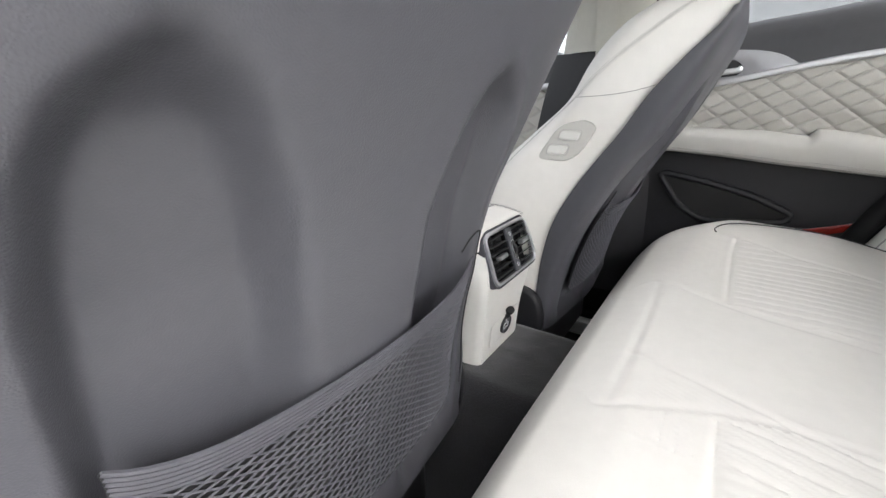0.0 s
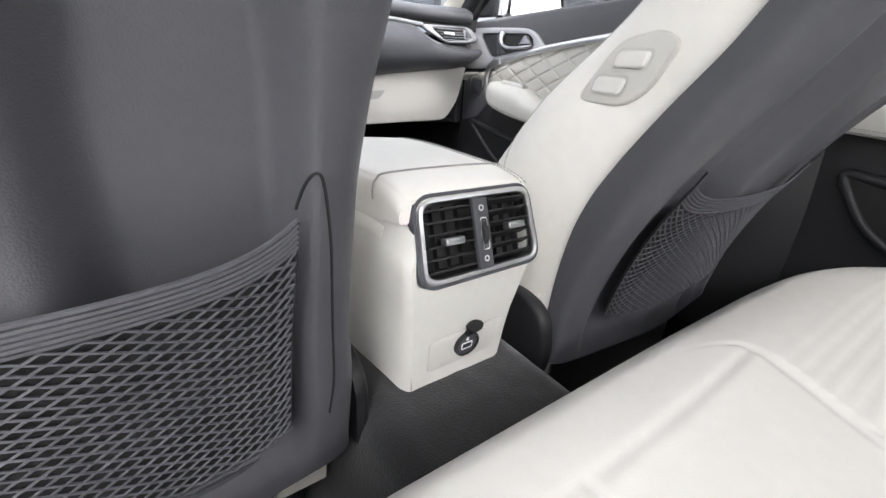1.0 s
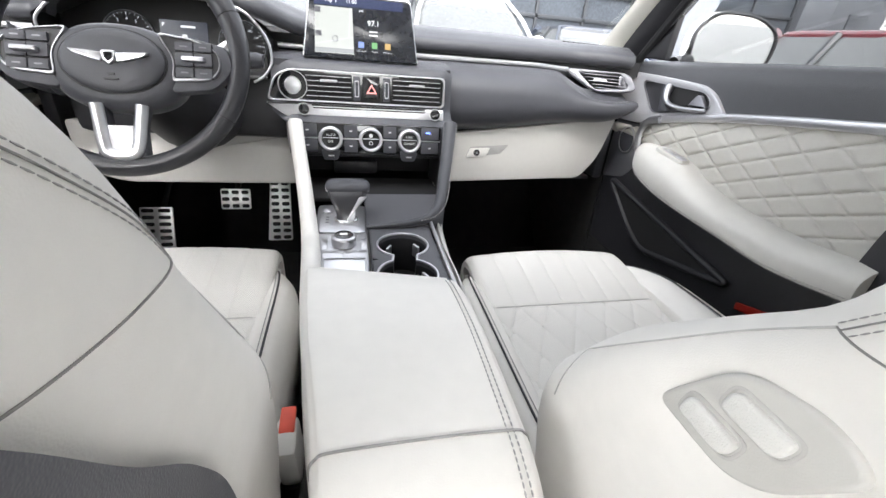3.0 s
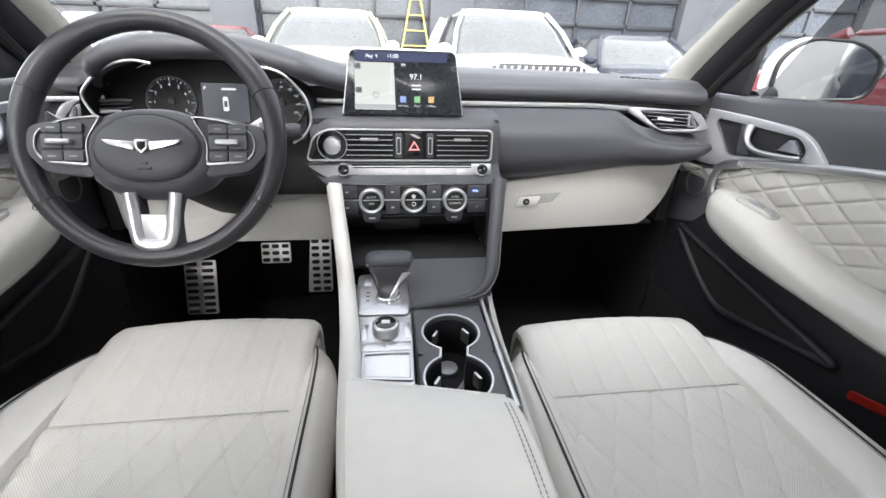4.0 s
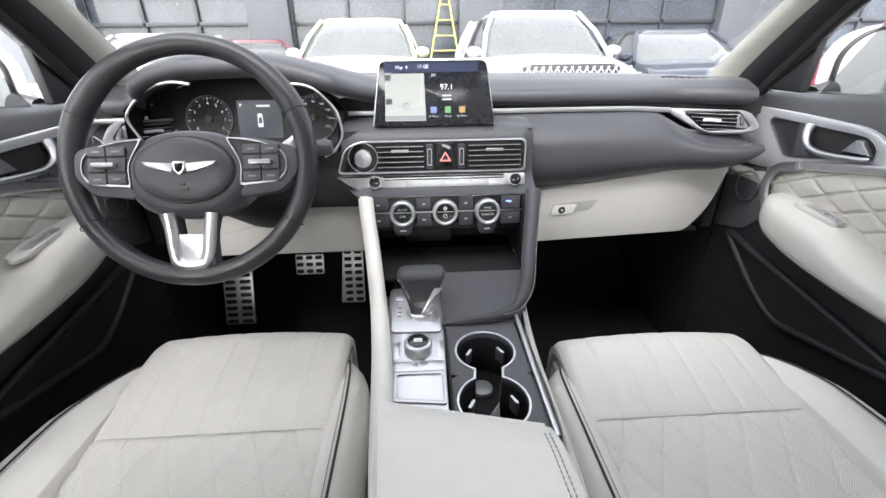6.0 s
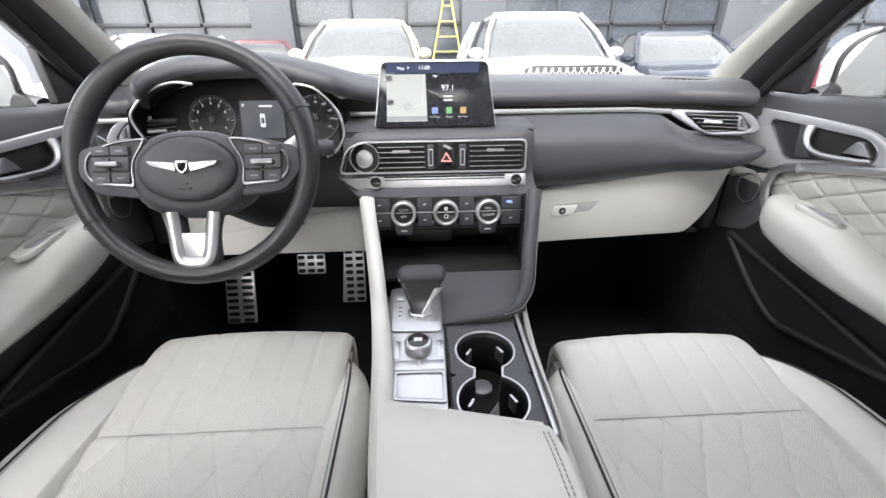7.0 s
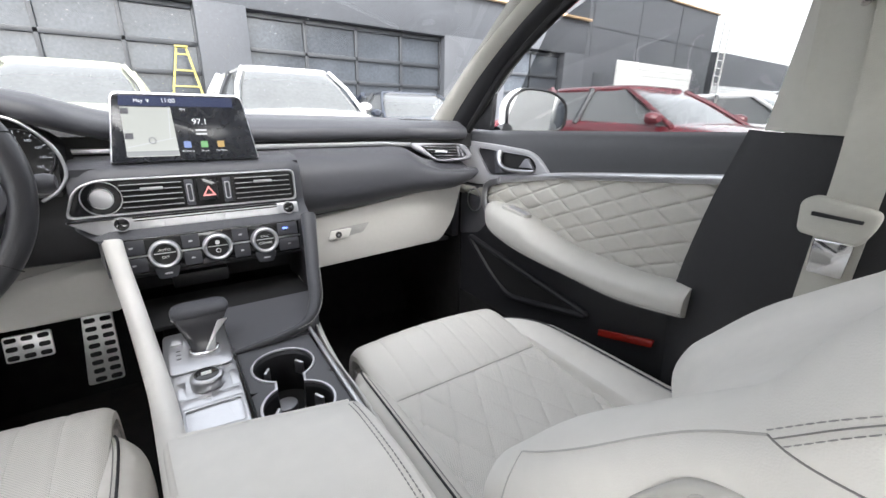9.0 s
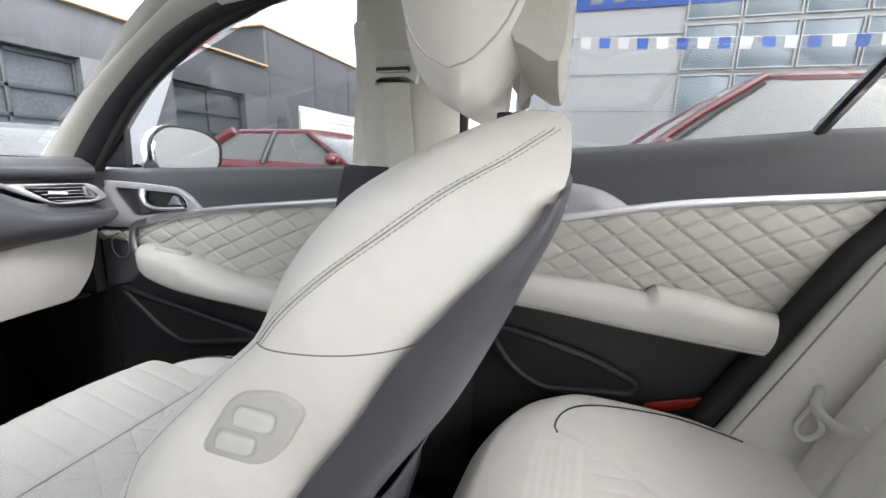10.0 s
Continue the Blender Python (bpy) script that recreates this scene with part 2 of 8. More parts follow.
def perforated(name, color, pitch=0.0036, hole=0.24, plane="XY"):
    """Leather with rows of tiny punched holes."""
    m = mat(name, color, 0.52, grain=0.25, grain_scale=900, fine="cell", vary=0.04, spec=0.35)
    nt = m.node_tree
    co = nt.nodes.new("ShaderNodeTexCoord")
    sep = nt.nodes.new("ShaderNodeSeparateXYZ")
    nt.links.new(co.outputs["Object"], sep.inputs[0])

    def op(kind, a, b=None):
        n = nt.nodes.new("ShaderNodeMath")
        n.operation = kind
        for k, v in enumerate((a, b)):
            if v is None:
                continue
            if isinstance(v, (int, float)):
                n.inputs[k].default_value = v
            else:
                nt.links.new(v, n.inputs[k])
        return n.outputs[0]
    a, b2 = op("DIVIDE", sep.outputs[plane[0]], pitch), op("DIVIDE", sep.outputs[plane[1]], pitch)
    u, v = op("ADD", a, b2), op("SUBTRACT", a, b2)
    fu, fv = op("SUBTRACT", op("FRACT", u), 0.5), op("SUBTRACT", op("FRACT", v), 0.5)
    d = op("SQRT", op("ADD", op("MULTIPLY", fu, fu), op("MULTIPLY", fv, fv)))
    dot = op("LESS_THAN", d, hole)
    bsdf = nt.nodes["Principled BSDF"]
    src = bsdf.inputs["Base Color"].links[0].from_socket
    mix = nt.nodes.new("ShaderNodeMix")
    mix.data_type = "RGBA"
    mix.inputs[7].default_value = (color[0] * 0.62, color[1] * 0.62, color[2] * 0.62, 1)
    nt.links.new(dot, mix.inputs["Factor"])
    nt.links.new(src, mix.inputs[6])
    nt.links.new(mix.outputs[2], bsdf.inputs["Base Color"])
    return m


def glow(name, color, strength=1.0):
    m = bpy.data.materials.new(name)
    m.use_nodes = True
    b = m.node_tree.nodes["Principled BSDF"]
    b.inputs["Base Color"].default_value = (*[c * 0.1 for c in color], 1)
    b.inputs["Roughness"].default_value = 0.25
    b.inputs["Emission Color"].default_value, b.inputs["Emission Strength"].default_value = (*color, 1), strength
    return m


def pane(name, tint=(1, 1, 1), gloss=1.0, rough=0.0):
    """Thin glass: clear, with a Fresnel gloss."""
    m = bpy.data.materials.new(name)
    m.use_nodes = True
    nt = m.node_tree
    nt.nodes.remove(nt.nodes["Principled BSDF"])
    tr, gl, mx, fr, pw, ml = (nt.nodes.new(k) for k in ("ShaderNodeBsdfTransparent", "ShaderNodeBsdfGlossy", "ShaderNodeMixShader", "ShaderNodeLayerWeight", "ShaderNodeMath", "ShaderNodeMath"))
    tr.inputs[0].default_value = (*tint, 1)
    gl.inputs["Roughness"].default_value = rough
    gl.inputs["Color"].default_value = (gloss, gloss, gloss, 1)
    pw.operation, ml.operation = "POWER", "MULTIPLY_ADD"
    pw.inputs[1].default_value = 4.0
    ml.inputs[1].default_value, ml.inputs[2].default_value = 0.5 * gloss, 0.03 * gloss
    nt.links.new(fr.outputs["Facing"], pw.inputs[0])
    nt.links.new(pw.outputs[0], ml.inputs[0])
    nt.links.new(ml.outputs[0], mx.inputs[0])
    nt.links.new(tr.outputs[0], mx.inputs[1])
    nt.links.new(gl.outputs[0], mx.inputs[2])
    nt.links.new(mx.outputs[0], nt.nodes["Material Output"].inputs[0])
    return m


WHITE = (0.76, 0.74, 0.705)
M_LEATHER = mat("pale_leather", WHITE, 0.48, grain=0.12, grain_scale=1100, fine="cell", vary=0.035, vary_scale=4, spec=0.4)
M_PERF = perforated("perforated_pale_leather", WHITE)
# door insert leather, its colour darkened for the shade on the doors
M_PERF_DOOR = mat("pale_quilted_leather_shaded", (0.48, 0.465, 0.43), 0.5, grain=0.3, grain_scale=800, fine="cell", vary=0.04, spec=0.35)
M_WHITE_PLASTIC = mat("pale_moulded_plastic", (0.66, 0.65, 0.62), 0.45, grain=0.35, grain_scale=1200, fine="cell", vary=0.03)
M_DARK = mat("charcoal_soft_plastic", (0.050, 0.051, 0.060), 0.5, grain=0.4, grain_scale=900, fine="cell", vary=0.12)
M_DASH = mat("charcoal_dash_skin", (0.034, 0.035, 0.042), 0.44, grain=0.35, grain_scale=900, fine="cell", vary=0.1, sheen=0.12)
M_SHELL = mat("charcoal_seat_shell", (0.068, 0.068, 0.078), 0.42, grain=0.22, grain_scale=900, fine="cell", vary=0.06)
M_DOORTOP = mat("charcoal_door_skin", (0.048, 0.049, 0.055), 0.5, grain=0.4, grain_scale=800, fine="cell", vary=0.08)
M_BLACK = mat("black_plastic", (0.012, 0.012, 0.014), 0.45, grain=0.2, grain_scale=900, vary=0.15)
# near-black; also stands in for deep shade under the lip and in recesses
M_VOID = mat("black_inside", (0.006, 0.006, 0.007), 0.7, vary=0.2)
M_GLOSS = mat("gloss_black", (0.008, 0.008, 0.009), 0.08, vary=0.1, coat=0.6, rough_vary=0.4)
M_SATIN = mat("satin_silver", (0.62, 0.62, 0.64), 0.34, metal=1.0, grain=0.06, grain_scale=2500, vary=0.04)
M_BRUSHED = mat("brushed_silver_panel", (0.66, 0.66, 0.68), 0.36, metal=1.0, grain=0.05, grain_scale=1800, vary=0.05)
M_CHROME = mat("chrome", (0.80, 0.80, 0.81), 0.10, metal=1.0, vary=0.02, rough_vary=0.5)
M_STEEL = mat("pedal_steel", (0.78, 0.78, 0.78), 0.42, metal=1.0, grain=0.1, grain_scale=1500, vary=0.08)
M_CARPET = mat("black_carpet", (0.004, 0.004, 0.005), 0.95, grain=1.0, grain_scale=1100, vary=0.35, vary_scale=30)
M_TUNNEL = mat("charcoal_carpet", (0.011, 0.011, 0.014), 0.95, grain=1.0, grain_scale=420, vary=0.95, vary_scale=34, sheen=0.35)
M_CLOTH = mat("grey_headliner_cloth", (0.66, 0.65, 0.62), 0.85, grain=0.5, grain_scale=1500, vary=0.05)
M_PILLAR = mat("pale_pillar_trim", (0.56, 0.55, 0.50), 0.6, grain=0.4, grain_scale=1000, fine="cell", vary=0.04)
M_RUBBER = mat("black_rubber", (0.005, 0.005, 0.006), 0.75, grain=0.2, grain_scale=600, vary=0.15)
M_BELT = mat("pale_webbing", (0.56, 0.55, 0.50), 0.75, grain=0.7, grain_scale=900, vary=0.05)
M_STITCH = mat("grey_thread", (0.34, 0.335, 0.325), 0.7, vary=0.15, grain=0.5, grain_scale=2000)
M_PIPING = mat("charcoal_piping", (0.030, 0.030, 0.034), 0.5, vary=0.1)
M_NET = mat("dark_elastic_cord", (0.075, 0.075, 0.088), 0.6, grain=0.6, grain_scale=2500, vary=0.15)
M_CREASE = mat("leather_fold_line", (0.47, 0.46, 0.44), 0.7, vary=0.05)
M_TRIM = mat("dull_silver_trim", (0.40, 0.40, 0.42), 0.38, metal=1.0, grain=0.05, grain_scale=2000, vary=0.05)
M_DOORLOW = mat("black_door_plastic", (0.016, 0.016, 0.019), 0.5, grain=0.35, grain_scale=900, fine="cell", vary=0.12)
M_SEAM = mat("sewn_seam_line", (0.24, 0.235, 0.225), 0.75, vary=0.1)
# darker copy of the pale trim, with the shade put into its colour
M_PALE_SHADED = mat("pale_trim_shaded", (0.53, 0.52, 0.49), 0.48, grain=0.12, grain_scale=1100, fine="cell", vary=0.035, vary_scale=4, spec=0.4)
M_PAINT = mat("white_car_paint", (0.78, 0.78, 0.77), 0.22, vary=0.02, coat=0.7)
M_SILVERPAINT = mat("silver_painted_trim", (0.40, 0.40, 0.42), 0.40, metal=0.35, grain=0.04, grain_scale=2000, vary=0.05)
# pale plastic darkened in colour to stand for shade below the dash
M_LOWER_SHADED = mat("pale_lower_plastic_shaded", (0.52, 0.51, 0.485), 0.5, grain=0.3, grain_scale=1200, fine="cell", vary=0.03)
# charcoal lightened in its base colour to imitate reflected sky
M_PLATE = mat("charcoal_plate_sky_lightened", (0.085, 0.086, 0.095), 0.38, grain=0.2, grain_scale=1200, fine="cell", vary=0.06)
M_GUN = mat("dark_metallic_trim", (0.20, 0.20, 0.22), 0.36, metal=0.7, grain=0.05, grain_scale=1500, vary=0.05)
M_VENTFRAME = mat("grey_silver_vent_frame", (0.17, 0.17, 0.185), 0.36, metal=0.4, grain=0.05, grain_scale=1500, vary=0.05)
M_RED = mat("red_button", (0.75, 0.10, 0.06), 0.4, vary=0.08)
M_REFLECT = mat("red_reflector", (0.26, 0.015, 0.010), 0.2, vary=0.1, coat=0.5)
M_ALU_PRINT = mat("white_print", (0.75, 0.75, 0.75), 0.5, vary=0.03)
M_GLASS = pane("window_glass", (0.54, 0.545, 0.545))
M_SCREENGLASS = mat("screen_glass", (0.012, 0.013, 0.016), 0.12, vary=0.1, rough_vary=0.3)

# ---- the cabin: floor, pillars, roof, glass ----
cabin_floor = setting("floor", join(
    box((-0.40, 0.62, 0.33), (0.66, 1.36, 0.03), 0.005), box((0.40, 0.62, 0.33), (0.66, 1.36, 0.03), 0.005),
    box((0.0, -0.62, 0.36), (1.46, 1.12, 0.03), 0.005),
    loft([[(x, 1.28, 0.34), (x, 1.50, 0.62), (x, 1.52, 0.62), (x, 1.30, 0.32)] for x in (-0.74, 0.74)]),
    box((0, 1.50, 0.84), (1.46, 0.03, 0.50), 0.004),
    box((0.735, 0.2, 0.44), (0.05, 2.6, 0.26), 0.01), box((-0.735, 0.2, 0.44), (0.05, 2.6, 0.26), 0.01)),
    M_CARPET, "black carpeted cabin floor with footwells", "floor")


def tunnel_fn(u, v):
    y = 0.32 - 1.05 * u
    s = 2 * v - 1
    a = abs(s)
    x = math.copysign(tab(a, [0, 0.5, 0.7, 0.85, 1.0], [0, 0.092, 0.115, 0.15, 0.19]), s)
    z = tab(a, [0, 0.45, 0.62, 0.78, 1.0], [0.586, 0.585, 0.572, 0.50, 0.38])
    return (x, y, z - 0.012 * step01(-y, 0.15, 0.5) + 0.0012 * noise.noise((x * 40, y * 40, 3)))


setting("tunnel_carpet", thick(surf(tunnel_fn, 90, 70), -0.01), M_TUNNEL, "charcoal carpet over the centre tunnel", "carpet")
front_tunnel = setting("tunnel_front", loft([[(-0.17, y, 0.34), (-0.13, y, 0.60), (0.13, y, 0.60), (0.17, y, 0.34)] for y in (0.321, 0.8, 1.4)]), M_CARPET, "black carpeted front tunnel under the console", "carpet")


def strip_between(pts_a, pts_b, t):
    """A thick band between two curves."""
    n = 40
    a, b = crv(pts_a, n), crv(pts_b, n)

    def fn(u, v):
        i = round(u * (n - 1))
        p, q = a[i], b[i]
        mid = p * (1 - v) + q * v
        bulge = 0.010 * math.sin(math.pi * v)
        toward = -0.8 if mid[0] > 0 else 0.8
        return (mid[0] + toward * bulge, mid[1] - 0.4 * bulge, mid[2])
    return thick(surf(fn, n, 9), t)


for s, nm in ((1, "right"), (-1, "left")):
    # windscreen pillar: pale inner trim, black door frame beside it and a rubber seal
    outer = [(s * 0.697, 1.02, 1.075), (s * 0.690, 0.97, 1.13), (s * 0.664, 0.80, 1.25), (s * 0.640, 0.58, 1.370), (s * 0.615, 0.33, 1.438)]
    setting("a_pillar_trim_" + nm, strip_between(
        [(s * 0.668, 1.10, 1.075), (s * 0.657, 1.03, 1.13), (s * 0.634, 0.845, 1.255), (s * 0.590, 0.61, 1.39), (s * 0.54, 0.36, 1.475)], outer, -0.012),
        M_PILLAR, "pale grey cloth-covered windscreen pillar trim", "pillar trim")
    seal = [(s * 0.716, 0.945, 1.08), (s * 0.711, 0.895, 1.128), (s * 0.689, 0.745, 1.25), (s * 0.662, 0.52, 1.365), (s * 0.633, 0.26, 1.425), (s * 0.628, 0.0, 1.425)]
    setting("pillar_frame_" + nm, strip_between([(x - s * 0.002, y, z) for x, y, z in outer], [(x, y + 0.004, z) for x, y, z in seal[:5]], -0.010), M_BLACK, "black inner door frame along the windscreen pillar", "door frame")
    setting("door_seal_" + nm, tube(crv(seal, 50), 0.011, 8), M_RUBBER, "black rubber door seal along the pillar", "seal")
    # outer body round the windows
    setting("body_pillar_" + nm, tube(crv([(s * 0.735, 1.02, 1.06), (s * 0.72, 0.88, 1.17), (s * 0.70, 0.70, 1.31), (s * 0.675, 0.45, 1.41), (s * 0.655, 0.15, 1.455), (s * 0.65, -0.5, 1.455), (s * 0.68, -0.95, 1.38), (s * 0.70, -1.2, 1.22)], 60), 0.022, 8), M_GLOSS, "dark painted body frame round the side windows", "car body")
    # middle pillar
    up = crv([(0.166, 1.118), (0.150, 1.21), (0.134, 1.32), (0.115, 1.47)], 14)
    dn = crv([(-0.030, 1.118), (-0.032, 1.21), (-0.034, 1.33), (-0.04, 1.47)], 14)

    def pillar_fn(u, v, s=s, up=up, dn=dn):
        i = min(13, round(u * 13))
        y = up[i][0] * (1 - v) + dn[i][0] * v
        z = up[i][1]
        x = 0.690 - 0.18 * (z - 1.118) - 0.030 * math.sin(math.pi * v) ** 0.7
        return (s * x, y, z)
    setting("b_pillar_upper_" + nm, thick(surf(pillar_fn, 14, 17), 0.02), M_PILLAR, "pale upper trim of the middle pillar", "pillar trim")
    setting("pillar_seal_" + nm, tube(crv([(s * 0.700, -0.040, 1.06), (s * 0.690, -0.042, 1.13), (s * 0.668, -0.048, 1.29), (s * 0.645, -0.055, 1.44)], 20), 0.011, 8), M_RUBBER, "black rubber seal behind the middle pillar", "seal")
    lo_a = crv([(0.190, 1.114), (0.225, 0.98), (0.25, 0.82), (0.24, 0.68), (0.23, 0.45)], 16)
    lo_b = crv([(-0.028, 1.114), (-0.05, 0.98), (-0.07, 0.82), (-0.08, 0.68), (-0.08, 0.45)], 16)

    def pillow_fn(u, v, s=s, up=lo_a, dn=lo_b):
        i = min(15, round(u * 15))
        y = up[i][0] * (1 - v) + dn[i][0] * v
        return (s * (0.70 - 0.030 * math.sin(math.pi * v) ** 0.7), y, up[i][1])
    setting("b_pillar_lower_" + nm, thick(surf(pillow_fn, 16, 17), 0.02), M_DOORLOW, "charcoal lower trim of the middle pillar", "pillar trim")
    setting("b_pillar_core_" + nm, box((s * 0.745, 0.07, 0.95), (0.06, 0.20, 1.02), 0.01), M_GLOSS, "black middle pillar between the doors", "pillar")


def roof_fn(u, v):
    y = 0.40 - 1.40 * u
    s = 2 * v - 1
    return (0.60 * s, y, 1.49 - 0.05 * s * s - 0.10 * (u - 0.35) ** 2 * 2)


setting("ceiling", thick(surf(roof_fn, 24, 16), 0.02), M_CLOTH, "pale grey cloth roof lining", "ceiling")
setting("roof", thick(surf(lambda u, v: tuple(np.array(roof_fn(u, v)) * (1.08, 1.0, 1.0) + (0, 0, 0.045)), 24, 16), 0.01), M_PAINT, "white painted car roof panel", "roof")
setting("windscreen_header", box((0, 0.40, 1.46), (1.10, 0.06, 0.035), 0.012), M_CLOTH, "pale cloth trim above the windscreen", "trim")


def screen_fn(u, v):
    s = 2 * v - 1
    w = 0.69 * (1 - u) + 0.56 * u
    y = 1.30 * (1 - u) + 0.42 * u - 0.13 * s * s * (1 - 0.5 * u)
    return (w * s, y, 1.085 + 0.40 * u - 0.02 * s * s + 0.03 * math.sin(math.pi * u))


ws = setting("windscreen", surf(screen_fn, 20, 24), M_GLASS, "clear curved windscreen with rain drops", "windscreen")
ws.visible_shadow = False
# rain drops on the windscreen
M_DROP = mat("water_drop", (0.92, 0.93, 0.94), 0.02, vary=0.0, rough_vary=0.0)
M_DROP.node_tree.nodes["Principled BSDF"].inputs["Transmission Weight"].default_value = 1.0
M_DROP.node_tree.nodes["Principled BSDF"].inputs["IOR"].default_value = 1.33
rng = random.Random(7)
dv, df = [], []
for k in range(1300):
    c = Vector(screen_fn(rng.uniform(0.10, 0.92), 0.04 + 0.66 * rng.random() ** 1.25)) + Vector((0, 0.001, 0.001))
    r = rng.choice((0.0006, 0.0008, 0.0009, 0.0012, 0.0018))
    o = len(dv)
    dv += [tuple(c + Vector((r * math.cos(a), -0.4 * r * math.sin(a), 0.9 * r * math.sin(a)))) for a in np.linspace(0, 2 * math.pi, 8, endpoint=False)]
    dv.append(tuple(c + Vector((0, 0.45 * r, 0.45 * r))))
    df += [(o + q, o + (q + 1) % 8, o + 8) for q in range(8)]
part("rain_drops", mesh_of(dv, df), M_DROP, ws, "scattered clear rain drops", kind="stuff")
for s, nm in ((1, "right"), (-1, "left")):
    w1 = setting("window_front_" + nm, thick(mesh_of([(s * 0.757, 0.86, 1.05), (s * 0.722, 0.66, 1.32), (s * 0.70, 0.40, 1.41), (s * 0.69, 0.10, 1.44), (s * 0.757, 0.10, 1.06)], [(0, 1, 2, 3, 4)]), 0.004), M_GLASS, "clear front side window", "window")
    w2 = setting("window_rear_" + nm, thick(mesh_of([(s * 0.757, 0.0, 1.06), (s * 0.69, 0.0, 1.44), (s * 0.69, -0.55, 1.43), (s * 0.71, -0.88, 1.34), (s * 0.757, -0.95, 1.10)], [(0, 1, 2, 3, 4)]), 0.004), M_GLASS, "clear rear side window", "window")
    w1.visible_shadow = w2.visible_shadow = False
rear_glass = setting("rear_window", mesh_of([(-0.60, -0.98, 1.455), (0.60, -0.98, 1.455), (0.62, -1.85, 1.12), (-0.62, -1.85, 1.12)], [(0, 1, 2, 3)]), M_GLASS, "sloping rear window", "window")
rear_glass.visible_shadow = False
setting("parcel_shelf", box((0, -1.55, 1.06), (1.44, 0.70, 0.03), 0.01), M_DARK, "charcoal parcel shelf behind the back seat", "shelf")
for s in (1, -1):
    setting("rear_quarter_right" if s > 0 else "rear_quarter_left", box((s * 0.70, -1.45, 0.80), (0.06, 0.95, 0.62), 0.02), M_DARK, "charcoal rear quarter panel", "panel")
setting("bonnet", surf(lambda u, v: ((2 * v - 1) * 0.78, 1.22 + 1.25 * u, 1.06 - 0.13 * u - 0.03 * (2 * v - 1) ** 2 - 0.10 * max(0, u - 0.8)), 16, 16), M_PAINT, "white painted bonnet ahead of the windscreen", "bonnet")

for s in (1, -1):
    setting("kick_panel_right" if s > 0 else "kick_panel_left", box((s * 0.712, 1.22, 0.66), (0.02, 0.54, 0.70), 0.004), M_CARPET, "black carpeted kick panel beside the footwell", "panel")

# plain outer panels that close the car round the cabin
for s, nm in ((1, "right"), (-1, "left")):
    setting("front_wing_" + nm, loft([[(s * 0.80, y, 0.36), (s * 0.82, y, 0.70), (s * 0.80, y, t), (s * 0.76, y, t + 0.012), (s * 0.74, y, 0.36)] for y, t in ((1.00, 1.035), (1.30, 1.02), (1.80, 0.97), (2.25, 0.91), (2.45, 0.82))]), M_PAINT, "white painted front wing", "car body")
    setting("rear_wing_" + nm, loft([[(s * 0.80, y, 0.36), (s * 0.82, y, 0.72), (s * 0.79, y, t), (s * 0.745, y, t + 0.01), (s * 0.74, y, 0.36)] for y, t in ((-1.00, 1.10), (-1.40, 1.10), (-1.90, 1.08), (-2.20, 1.02))]), M_PAINT, "white painted rear wing", "car body")
    setting("sill_" + nm, box((s * 0.775, 0.0, 0.33), (0.09, 2.05, 0.10), 0.02), M_PAINT, "white painted sill under the doors", "car body")
setting("boot_lid", loft([[(x, -1.80, 1.11), (x, -2.16, 1.09 - 0.03 * (x / 0.75) ** 2), (x, -2.24, 1.02), (x, -2.27, 0.75), (x, -2.24, 0.36), (x, -2.20, 0.36), (x, -2.20, 1.00), (x, -1.80, 1.08)] for x in np.linspace(-0.745, 0.745, 15)]), M_PAINT, "white painted boot lid and tail", "car body")
setting("nose_panel", loft([[(x, 2.44 - 0.10 * (x / 0.78) ** 2, 0.84), (x, 2.50 - 0.12 * (x / 0.78) ** 2, 0.62), (x, 2.46 - 0.12 * (x / 0.78) ** 2, 0.36), (x, 2.40 - 0.12 * (x / 0.78) ** 2, 0.36), (x, 2.38 - 0.10 * (x / 0.78) ** 2, 0.82)] for x in np.linspace(-0.78, 0.78, 15)]), M_PAINT, "white painted nose of the car", "car body")

# ---- seats ----
ZS = [0.58, 0.65, 0.70, 0.76, 0.80, 0.84, 0.90, 0.95, 1.00, 1.05, 1.10, 1.13, 1.155, 1.168]
T_W = [0.222, 0.226, 0.227, 0.228, 0.228, 0.228, 0.229, 0.229, 0.230, 0.226, 0.213, 0.190, 0.158, 0.115]
# front, side edge of the shell and rear of the backrest at those heights
PASSENGER_BACK = ([0.130, 0.140, 0.155, 0.172, 0.162, 0.135, 0.088, 0.034, -0.019, -0.044, -0.083, -0.124, -0.170, -0.195],
                  [0.010, 0.007, 0.003, -0.007, -0.020, -0.040, -0.078, -0.113, -0.143, -0.183, -0.224, -0.232, -0.230, -0.222],
                  [-0.022, -0.032, -0.044, -0.064, -0.082, -0.102, -0.138, -0.172, -0.196, -0.217, -0.236, -0.240, -0.236, -0.227])
DRIVER_BACK = ([0.150, 0.160, 0.175, 0.192, 0.190, 0.175, 0.130, 0.094, 0.058, 0.034, -0.002, -0.040, -0.085, -0.110],
               [0.036, 0.034, 0.045, 0.054, 0.050, 0.042, 0.012, -0.024, -0.055, -0.090, -0.125, -0.138, -0.138, -0.132],
               [-0.003, -0.008, -0.011, -0.022, -0.033, -0.041, -0.056, -0.076, -0.097, -0.118, -0.140, -0.147, -0.146, -0.138])


def seat_place(side):
    """How the backrest's own coordinates (u across, inner side minus) lie in the car."""
    cx = 0.367 if side > 0 else -0.350

    def put(u, y, z):
        return (cx + side * u, y, z)
    return put


